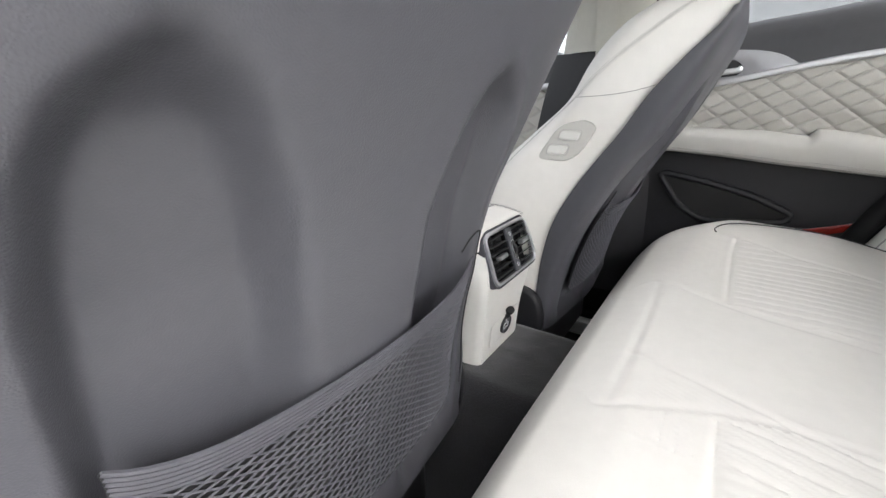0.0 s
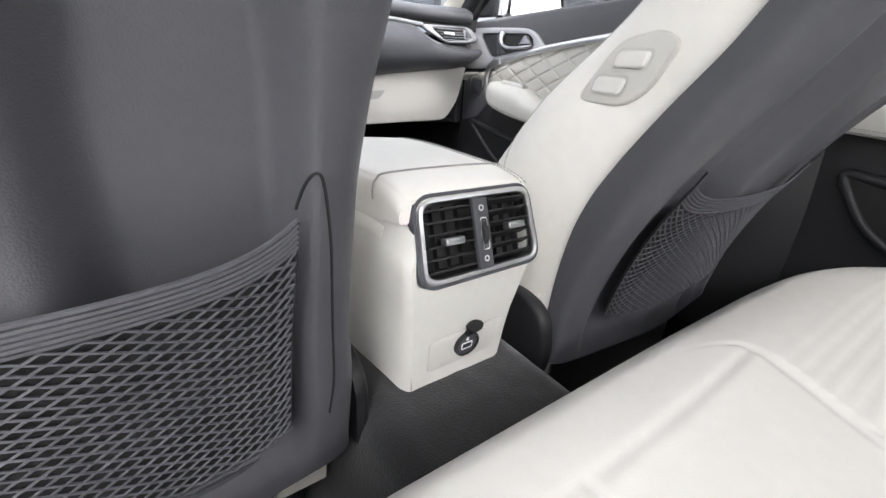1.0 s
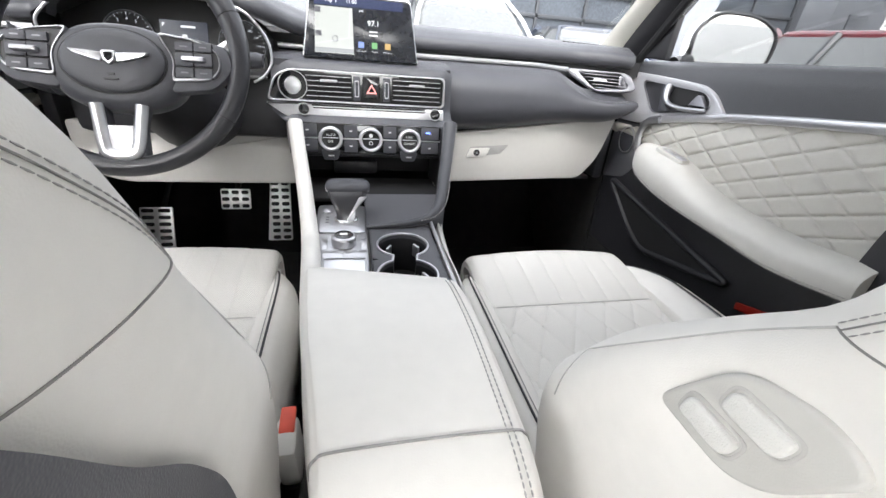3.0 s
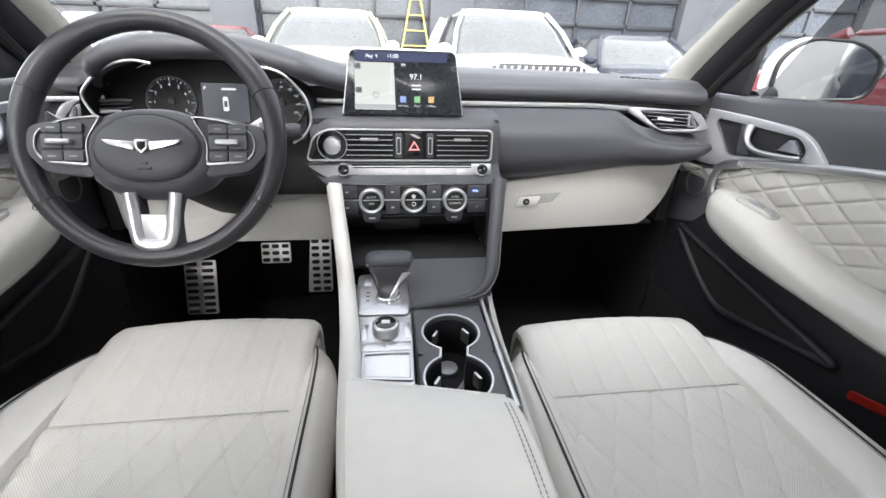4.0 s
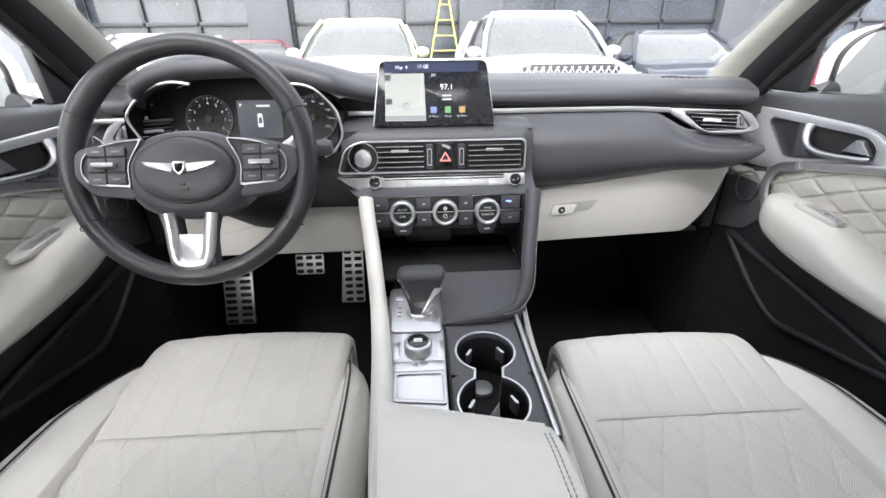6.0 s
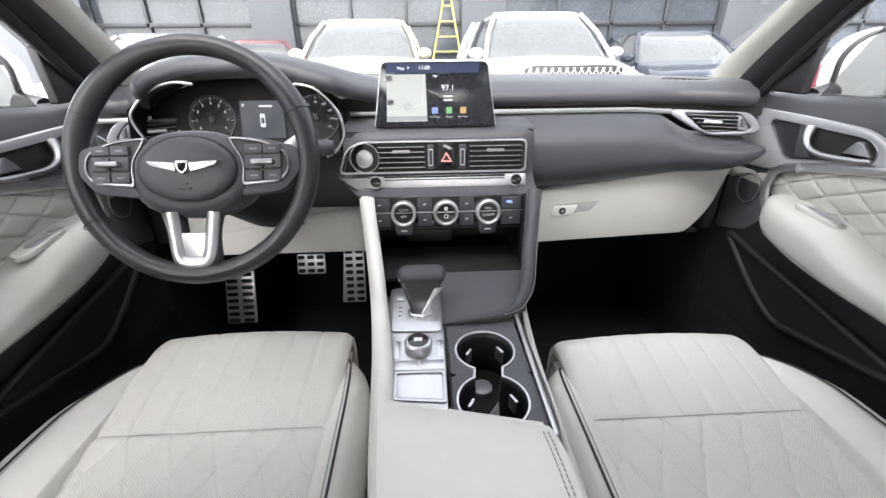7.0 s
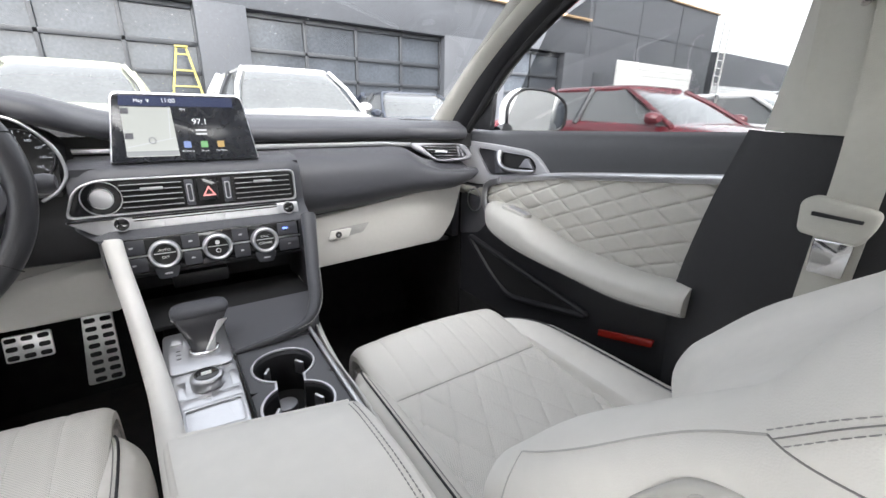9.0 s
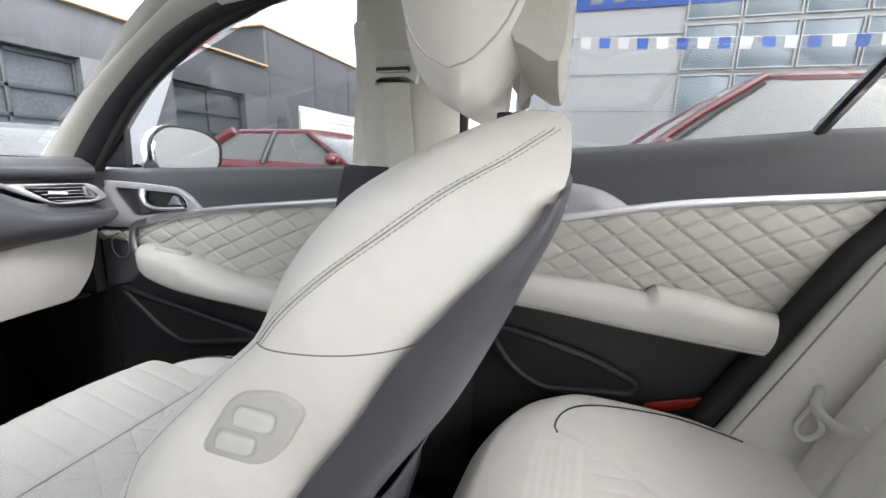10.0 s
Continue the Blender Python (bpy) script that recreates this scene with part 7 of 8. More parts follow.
part("height_slider", plate(rpoly([(-0.030, -0.098), (0.024, -0.098), (0.028, 0.098), (-0.030, 0.098)], 0.012), axes((0.632, 0.110, 1.262), (0, -1, 0), (-0.17, 0, 1)), 0.008, 0.003, base=-0.004), M_PILLAR, belt, "pale cover of the belt height slider")

# buckle of the driving seat
bk = thing("belt_buckle", (-0.124, 0.233, 0.62), "pale belt buckle with a red button beside the driving seat", "belt buckle")
part("buckle_body", box((-0.128, 0.228, 0.622), (0.026, 0.050, 0.085), 0.007, Matrix.Rotation(radians(12), 3, "X")), M_WHITE_PLASTIC, bk)
part("buckle_button", box((-0.128, 0.238, 0.6655), (0.018, 0.034, 0.006), 0.002, Matrix.Rotation(radians(12), 3, "X")), M_RED, bk, "red release button")
part("buckle_stalk", tube([(-0.130, 0.215, 0.58), (-0.138, 0.20, 0.50)], 0.012, 10), M_BLACK, bk)

# white belt guide hanging at the back bench
rb = thing("belt_hook", (0.60, -0.645, 0.75), "white plastic belt guide clipped to the back bench", "belt guide")
part("hook_arm", tube(crv([(0.664, -0.640, 0.776), (0.660, -0.643, 0.790), (0.644, -0.645, 0.797), (0.638, -0.640, 0.782), (0.622, -0.636, 0.772), (0.600, -0.636, 0.771), (0.568, -0.638, 0.776), (0.545, -0.640, 0.789), (0.541, -0.645, 0.799)], 30), [0.005 + 0.003 * math.sin(math.pi * k / 29) for k in range(30)], 10, sx=1.0, sy=0.8), M_WHITE_PLASTIC, rb)
part("hook_ring", tube(crv([(0.634, -0.634, 0.770), (0.635, -0.622, 0.734), (0.608, -0.620, 0.731), (0.592, -0.628, 0.756), (0.612, -0.634, 0.768), (0.632, -0.634, 0.771)], 30), 0.0048, 8), M_WHITE_PLASTIC, rb)

# ---- pedals ----
def pedal(name, label, x0, x1, y_lo, z_lo, y_hi, z_hi, cols, rows, taper=0.0):
    e = thing(name, ((x0 + x1) / 2, y_lo + 0.03, z_lo), label, "pedal", "pedals")
    h = math.hypot(y_hi - y_lo, z_hi - z_lo)
    m = axes(((x0 + x1) / 2, y_lo, z_lo), (1, 0, 0), (0, y_hi - y_lo, z_hi - z_lo))
    w = (x1 - x0) / 2
    part("pedal_plate", plate(rpoly([(-w - taper, 0), (w, 0), (w, h), (-w + taper * 0.2, h)], 0.006), m, 0.006, 0.002), M_STEEL, e, "slotted steel plate")
    for i in range(cols):
        for j in range(rows):
            cx = -w + 2 * w * (i + 0.5) / cols
            cy = h * (j + 0.5) / rows
            a, b = w / cols * 0.72, h / rows * 0.27
            part("rubber_pad", plate(rpoly([(cx - a, cy - b), (cx + a, cy - b), (cx + a, cy + b), (cx - a, cy + b)], b * 0.9), m, 0.0085, 0.001), M_RUBBER, e)
    part("pedal_back", plate(rpoly([(-w * 0.7, h * 0.2), (w * 0.7, h * 0.2), (w * 0.7, h * 0.8), (-w * 0.7, h * 0.8)], 0.01), m, 0.02, base=-0.02), M_BLACK, e)
    part("pedal_arm", tube([m @ Vector((0, h * 0.7, -0.01)), m @ Vector((0, h + 0.10, -0.12))], 0.008, 8), M_BLACK, e)
    return e


pedal("accelerator_pedal", "tall slotted steel accelerator pedal", -0.272, -0.216, 1.00, 0.535, 1.05, 0.700, 2, 9, 0.010)
pedal("brake_pedal", "wide slotted steel brake pedal", -0.385, -0.312, 0.98, 0.640, 0.995, 0.692, 3, 3)
pedal("foot_rest", "slotted steel foot rest", -0.612, -0.530, 1.00, 0.476, 1.05, 0.618, 2, 8)

# ---- steering wheel ----
wheel = thing("steering_wheel", (-0.368, 0.62, 1.02), "charcoal leather steering wheel with silver spokes", "steering wheel")
WA = radians(23)
RM0 = axes((-0.364, 0.592, 1.034), (1, 0, 0), (0, math.sin(WA), math.cos(WA))) @ Matrix.Scale(0.958, 4)
WM = RM0
RIM = 0.1655


def w3(x, y, z=0.0):
    return WM @ Vector((x, y, z))


N = 120
rim_r = [0.0138 + 0.0022 * math.exp(-((math.degrees(2 * math.pi * k / N) - 30) / 22) ** 2) + 0.0022 * math.exp(-((math.degrees(2 * math.pi * k / N) - 150) / 22) ** 2) for k in range(N)]
part("rim", tube([w3(RIM * math.cos(2 * math.pi * k / N), RIM * math.sin(2 * math.pi * k / N)) for k in range(N)], rim_r, 18, closed=True), mat("charcoal_wheel_leather", (0.026, 0.026, 0.030), 0.30, grain=0.15, grain_scale=900, fine="cell", vary=0.1), wheel, "charcoal leather rim")
for a in (24, 156, 212, 328):
    c, s2 = math.cos(radians(a)), math.sin(radians(a))
    ring = [w3((RIM + 0.0168 * math.cos(q)) * c, (RIM + 0.0168 * math.cos(q)) * s2, 0.0168 * math.sin(q)) for q in np.linspace(0, 2 * math.pi, 24, endpoint=False)]
    part("rim_seam", tube(ring, 0.0006, 5, closed=True), M_VOID, wheel)
# hub, set below the rim's middle
WM = RM0 @ Matrix.Translation((-0.001, -0.007, 0.012))
hub_o = [(math.copysign(abs(math.cos(a)) ** 0.85, math.cos(a)) * 0.086, math.copysign(abs(math.sin(a)) ** 0.9, math.sin(a)) * 0.060 - 0.012) for a in np.linspace(0, 2 * math.pi, 72, endpoint=False)]
rings = [[w3(x * k, y * k, d) for x, y in hub_o] for d, k in ((-0.055, 0.98), (-0.030, 1.06), (-0.014, 1.05), (-0.006, 1.0), (-0.001, 0.93), (0.0025, 0.84))]
part("hub_shell", loft(rings), M_DASH, wheel)
pad_o = [(0.068 * math.cos(a), 0.0455 * math.sin(a)) for a in np.linspace(0, 2 * math.pi, 72, endpoint=False)]
rings = [[w3(x * k, y * k - 0.008, d) for x, y in pad_o] for d, k in ((-0.006, 1.0), (0.0040, 1.0), (0.0068, 0.975), (0.0090, 0.90), (0.0110, 0.70), (0.012, 0.40), (0.0125, 0.12))]
part("pad_groove", tube([w3(x * 1.012, y * 1.012 - 0.008, 0.0022) for x, y in pad_o], 0.0016, 6, closed=True), M_VOID, wheel)
pad = part("airbag_pad", loft(rings), M_DASH, wheel, "oval charcoal airbag pad")
# winged badge
for sd in (-1, 1):
    wing = [(sd * 0.008, 0.005), (sd * 0.030, 0.0070), (sd * 0.050, 0.0080), (sd * 0.044, 0.0022), (sd * 0.028, -0.0025), (sd * 0.010, -0.0070)]
    part("badge_wing", plate(rpoly(wing, 0.0015, 3), WM @ Matrix.Translation((0, -0.006, 0.0)), 0.0075, 0.001, base=0.0095), M_SATIN, pad)
part("badge_shield", plate(rpoly([(-0.009, 0.008), (0.009, 0.008), (0.008, -0.004), (0, -0.0115), (-0.008, -0.004)], 0.003), WM @ Matrix.Translation((0, -0.006, 0.0)), 0.0085, 0.0012, base=0.0095), M_SATIN, pad)
part("badge_centre", plate(rpoly([(-0.0055, 0.005), (0.0055, 0.005), (0.005, -0.003), (0, -0.008), (-0.005, -0.003)], 0.002), WM @ Matrix.Translation((0, -0.006, 0.0)), 0.0090, base=0.0095), M_GLOSS, pad)
for y, w in ((-0.029, 0.004), (-0.036, 0.009)):
    part("pad_mark", plate(rpoly([(-w, y - 0.0012), (w, y - 0.0012), (w, y + 0.0012), (-w, y + 0.0012)], 0.0004), WM, 0.0122, base=0.002), M_BLACK, pad)
# side spokes with switches
for sd in (-1, 1):
    sp = rpoly([(sd * 0.062, 0.040), (sd * 0.100, 0.036), (sd * 0.152, 0.024), (sd * 0.158, -0.010), (sd * 0.132, -0.040), (sd * 0.070, -0.048)], 0.012)
    base = part("spoke", plate(sp, WM @ Matrix.Translation((0, 0, -0.020)), 0.018, 0.004), M_DARK, wheel)
    so = rpoly([(sd * 0.056, 0.038), (sd * 0.106, 0.032), (sd * 0.140, 0.015), (sd * 0.142, -0.012), (sd * 0.130, -0.027), (sd * 0.074, -0.032), (sd * 0.078, 0.0)], [0.004, 0.02, 0.02, 0.014, 0.01, 0.006, 0.02])
    po, pi = star_pair(so, [((x - sd * 0.106) * 0.94 + sd * 0.106, (y - 0.0) * 0.89 + 0.001) for x, y in so], 80)
    part("spoke_trim", plate(po, WM, 0.007, 0.0015, base=-0.004, hole=pi), M_TRIM, base, "silver frame of the wheel switches")
    part("switch_bed", plate(pi, WM, 0.003, base=-0.003), M_BLACK, base)
    for k, (yy, hh) in enumerate(((0.0195, 0.0065), (0.001, 0.0095), (-0.0185, 0.0070))):
        for q in (0, 1):
            x0 = sd * (0.080 + 0.026 * q)
            x1 = sd * (0.080 + 0.026 * (q + 1) - 0.0012)
            part("switch", plate(rpoly([(x0, yy - hh), (x1, yy - hh), (x1, yy + hh), (x0, yy + hh)], 0.002), WM, 0.006, 0.0012, base=-0.002), M_DARK, base)
            if k != 1:
                xm = (x0 + x1) / 2
                part("switch_mark", plate(rpoly([(xm - 0.005, yy - 0.001), (xm + 0.005, yy - 0.001), (xm + 0.005, yy + 0.001), (xm - 0.005, yy + 0.001)], 0.0004), WM, 0.0063, base=-0.002), M_GUN, base)
    part("toggle", plate(rpoly([(sd * 0.090, -0.0035), (sd * 0.122, -0.0035), (sd * 0.122, 0.004), (sd * 0.090, 0.004)], 0.003), WM, 0.012, 0.003), M_TRIM, base)
    # shift paddle
    part("paddle", plate(rpoly([(sd * 0.118, 0.030), (sd * 0.150, 0.052), (sd * 0.145, 0.020), (sd * 0.128, 0.012)], 0.005), WM @ Matrix.Translation((0, 0, -0.035)), 0.004, 0.001), M_SATIN, wheel)
# lower spoke
low = [(-0.045, -0.040), (0.045, -0.040), (0.030, -0.100), (0.034, -0.158), (-0.034, -0.158), (-0.030, -0.100)]
po, pi = star_pair(rpoly(low, 0.015), rpoly([(-0.020, -0.062), (0.020, -0.062), (0.013, -0.112), (-0.013, -0.112)], 0.006), 80)
part("lower_spoke", plate(po, WM @ Matrix.Translation((0, 0, -0.022)), 0.018, 0.004, hole=pi), M_DARK, wheel)
legs = crv([(-0.027, -0.064), (-0.024, -0.090), (-0.021, -0.118), (-0.016, -0.134), (0.0, -0.138), (0.016, -0.134), (0.021, -0.118), (0.024, -0.090), (0.027, -0.064)], 40)
part("spoke_trim", tube([w3(x * 1.1, y - 0.004, -0.004) for x, y in legs], 0.0100, 10, sx=0.9, sy=0.7), M_SATIN, wheel, "silver lower spoke trim")
part("spoke_web", plate(rpoly([(-0.022, -0.098), (0.022, -0.098), (0.018, -0.138), (-0.018, -0.138)], 0.006), WM @ Matrix.Translation((0, 0, -0.010)), 0.007, 0.002), M_SATIN, wheel)
# column and stalks
WM = RM0 @ Matrix.Translation((0, -0.006, 0))
part("column_shroud", tube([w3(0, 0, -0.05), w3(0, -0.005, -0.16), w3(0, -0.01, -0.30)], [0.045, 0.062, 0.075], 20, sx=1.25), M_BLACK, wheel)
for sd in (-1, 1):
    st = part("column_stalk", tube([w3(sd * 0.045, 0.030, -0.085), w3(sd * 0.11, 0.035, -0.085), w3(sd * 0.145, 0.036, -0.082)], [0.006, 0.007, 0.010], 12), M_BLACK, wheel)
    part("stalk_knob", tube([w3(sd * 0.130, 0.036, -0.083), w3(sd * 0.175, 0.038, -0.080), w3(sd * 0.185, 0.038, -0.080)], [0.011, 0.013, 0.010], 14), M_DARK, st)
    part("stalk_band", tube([w3(sd * 0.118, 0.036, -0.083), w3(sd * 0.130, 0.036, -0.083)], 0.0118, 14), M_SATIN, st)
    part("stalk_mark", plate(circle(0.004, 12), WM @ Matrix.Translation((sd * 0.158, 0.038, -0.0675)), 0.0005), M_ALU_PRINT, st)

# ---- outside: yard, buildings, parked cars ----
GZ = 0.08
M_ASPHALT = mat("grey_asphalt", (0.10, 0.10, 0.103), 0.7, grain=0.8, grain_scale=60, vary=0.25, vary_scale=0.8)
setting("ground", box((0, 0, GZ - 0.05), (900, 900, 0.1)), M_ASPHALT, "grey asphalt car yard", "ground")
M_WALL = mat("slate_grey_cladding", (0.080, 0.085, 0.096), 0.6, grain=0.5, grain_scale=30, vary=0.16, vary_scale=0.9)
M_WALL2 = mat("pale_metal_cladding", (0.46, 0.47, 0.48), 0.5, vary=0.05, vary_scale=0.6, grain=0.1, grain_scale=30)
M_FRAME = mat("dark_window_frame", (0.035, 0.038, 0.044), 0.4, vary=0.1)
M_PANE = mat("dark_reflecting_pane", (0.060, 0.068, 0.080), 0.10, vary=0.5, vary_scale=0.9, spec=0.5, rough_vary=0.0)
M_PANE2 = mat("pale_blue_pane", (0.22, 0.27, 0.31), 0.08, vary=0.15, vary_scale=0.8, spec=0.8, rough_vary=0.0)
# base grey adds a painted sky reflection to the real gloss
M_CARGLASS = mat("parked_car_glass", (0.11, 0.115, 0.115), 0.05, vary=0.25, vary_scale=1.5, spec=1.0, coat=1.0, rough_vary=0.0)
M_TYRE = mat("tyre_rubber", (0.02, 0.02, 0.021), 0.8, grain=0.4, grain_scale=80, vary=0.15)
M_LAMP = mat("headlamp_lens", (0.55, 0.57, 0.58), 0.12, vary=0.15, vary_scale=15, coat=0.8)
M_BLUE = mat("blue_cloth", (0.05, 0.12, 0.42), 0.7, vary=0.1, vary_scale=5)
M_YELLOW = mat("yellow_paint", (0.50, 0.44, 0.12), 0.5, vary=0.1, vary_scale=5)
M_GARAGE = mat("white_roller_door", (0.72, 0.72, 0.71), 0.5, vary=0.04, vary_scale=2)
M_TAN = mat("tan_coping", (0.52, 0.36, 0.22), 0.7, vary=0.1, vary_scale=3)

# long slate building across the yard
shop = thing("showroom_building", (0, 14.2, GZ), "long slate grey showroom with large gridded windows", "building")
WY = 14.0
piers = [(-22.0, -9.6), (-4.95, -3.75), (1.25, 2.55), (9.35, 12.4), (16.0, 17.4)]
for x0, x1 in piers:
    part("pier", box(((x0 + x1) / 2, WY + 0.2, 1.95), (x1 - x0, 0.6, 3.8), 0.01), M_WALL, shop)
part("lintel", box((-2.3, WY + 0.22, 4.52), (39.4, 0.62, 1.44), 0.01), M_WALL, shop, "slate grey wall over the windows")
part("coping", box((-2.3, WY + 0.15, 5.28), (39.5, 0.85, 0.09), 0.01), M_TAN, shop, "tan coping along the roof")
part("plinth", box((-2.3, WY + 0.2, 0.28), (39.4, 0.7, 0.4), 0.01), M_WALL, shop)
part("back_room", box((-2.3, WY + 5.0, 2.4), (39.4, 0.2, 4.7)), M_WALL2, shop, "pale inner wall behind the glass")
for (a0, a1), (b0, b1) in zip(piers[:-1], piers[1:]):
    if b0 - a1 < 0.5:
        continue
    win = part("window", box(((a1 + b0) / 2, WY + 0.30, 2.15), (b0 - a1, 0.02, 3.32)), M_PANE, shop, "large gridded showroom window")
    n = max(2, round((b0 - a1) / 1.75))
    for k in range(n + 1):
        x = a1 + (b0 - a1) * k / n
        part("mullion", box((x, WY + 0.24, 2.15), (0.10, 0.10, 3.32), 0.01), M_FRAME, win)
    for z in (0.55, 1.25, 2.02, 2.78, 3.70):
        part("transom", box(((a1 + b0) / 2, WY + 0.235, z), (b0 - a1, 0.09, 0.12), 0.01), M_FRAME, win)
# taller block at its end
blk = thing("workshop_building", (24, 15, GZ), "tall slate grey workshop with a white roller door", "building")
part("block_wall", box((23.4, 16.2, 3.55), (12.0, 4.6, 6.95), 0.02), M_WALL, blk)
part("block_coping", box((23.4, 16.2, 7.06), (12.2, 4.8, 0.08), 0.01), M_TAN, blk)
rd = part("roller_door", box((23.6, 13.86, 1.95), (7.4, 0.08, 3.75), 0.01), M_GARAGE, blk, "white roller door")
for k in range(12):
    part("door_slat", box((23.6, 13.80, 0.30 + 0.30 * k), (7.36, 0.05, 0.28), 0.012), M_GARAGE, rd)
part("side_door", box((18.6, 13.88, 1.6), (0.9, 0.06, 3.0), 0.01), M_FRAME, blk)
for x in (17.7, 21.5, 25.3):
    part("panel_joint", box((x, 13.895, 5.4), (0.04, 0.03, 3.2)), M_FRAME, blk)
part("panel_joint", box((23.4, 13.893, 5.1), (11.9, 0.03, 0.04)), M_FRAME, blk)
# low building further right
far = thing("far_workshop", (36, 14, GZ), "low grey and white workshop further along the yard", "building")
part("far_wall", box((38, 16.0, 2.6), (15.0, 4.0, 5.1), 0.02), M_WALL, far)
part("far_lower", box((38, 13.95, 1.6), (15.0, 0.08, 3.1), 0.01), M_WALL2, far)
lad = thing("wall_ladder", (30.0, 13.3, GZ), "white metal ladder fixed to the workshop end", "ladder")
for x in (29.7, 30.5):
    part("ladder_rail", box((x, 13.6, 3.4), (0.08, 0.08, 6.6), 0.01), M_GARAGE, lad)
for k in range(14):
    part("ladder_rung", box((30.1, 13.6, 0.5 + 0.45 * k), (0.76, 0.05, 0.05), 0.01), M_GARAGE, lad)

# white panelled building on the right side of the yard
wb = thing("white_building", (22, -12, GZ), "white panelled office building with banks of windows", "building")
part("panel_wall", box((24.0, -29.0, 6.0), (6.0, 63.0, 12.0), 0.02), M_WALL2, wb)
for z in (2.0, 3.6, 5.2, 6.8, 8.4, 10.0):
    part("panel_joint", box((20.985, -14.5, z), (0.05, 34.0, 0.035)), M_PANE2, wb)
for y0 in (-4.6, -13.6):
    for i in range(4):
        for j in range(3):
            w = part("office_window", box((20.97, y0 - 1.0 - 2.1 * i, 4.2 + 2.0 * j), (0.06, 1.95, 1.75), 0.01), M_PANE2, wb)
            part("window_frame", plate([(-1.0, -0.9), (1.0, -0.9), (1.0, 0.9), (-1.0, 0.9)], axes((20.96, y0 - 1.0 - 2.1 * i, 4.2 + 2.0 * j), (0, -1, 0), (0, 0, 1)), 0.07, hole=[(-0.95, -0.85), (0.95, -0.85), (0.95, 0.85), (-0.95, 0.85)]), M_WALL2, w)
part("banner", box((20.93, -3.8, 8.4), (0.04, 7.6, 1.0), 0.005), M_BLUE, wb, "long blue banner")
for k in range(7):
    part("banner_mark", box((20.90, -0.9 - 0.95 * k, 8.4), (0.02, 0.5, 0.55), 0.01), M_PANE2, wb)
tan = thing("tan_building", (28, 3.0, GZ), "small tan brick building at the back of the yard", "building")
part("tan_wall", box((30.0, 2.4, 2.6), (3.0, 3.6, 5.0), 0.02), M_TAN, tan)
part("tan_window", box((28.48, 2.0, 3.4), (0.04, 0.8, 1.0)), M_PANE, tan)

# bunting, strung between two poles
bt = thing("bunting", (15.0, 4.0, GZ), "string of blue and white pennants on poles over the yard", "bunting")
pts = [(15.0, 4 - 26 * k / 46, 5.45 - 0.5 * math.sin(math.pi * k / 46)) for k in range(47)]
part("cord", tube(pts, 0.012, 5), M_GARAGE, bt)
for y in (4.0, -22.0):
    part("pole", tube([(15.0, y, GZ), (15.0, y, 5.6)], 0.05, 8), M_GARAGE, bt)
for k in range(1, 46):
    part("pennant", plate([(-0.17, 0), (0.17, 0), (0.15, -0.34), (-0.15, -0.32)], axes(pts[k], (0, -1, 0), (0.15 * math.sin(k * 2.3), 0, 1)), 0.008), M_BLUE if k % 2 else M_GARAGE, bt)

# folding ladder behind the glass
sl = thing("step_ladder", (0.8, 13.5, GZ), "yellow folding step ladder standing before the showroom", "ladder")
for s in (-1, 1):
    part("ladder_leg", tube([(0.78 + 0.62 * s, 13.5, GZ), (0.80 + 0.11 * s, 13.75, 2.62)], 0.03, 8), M_YELLOW, sl)
for k in range(6):
    w = 0.52 - 0.075 * k
    part("ladder_step", box((0.79, 13.53 + 0.04 * k, 0.45 + 0.40 * k), (2 * w, 0.10, 0.04), 0.01), M_YELLOW, sl)
part("ladder_top", box((0.80, 13.76, 2.64), (0.30, 0.22, 0.05), 0.01), M_YELLOW, sl)


# parked cars
def paint(name, col):
    return mat(name, col, 0.25, vary=0.03, coat=0.8)


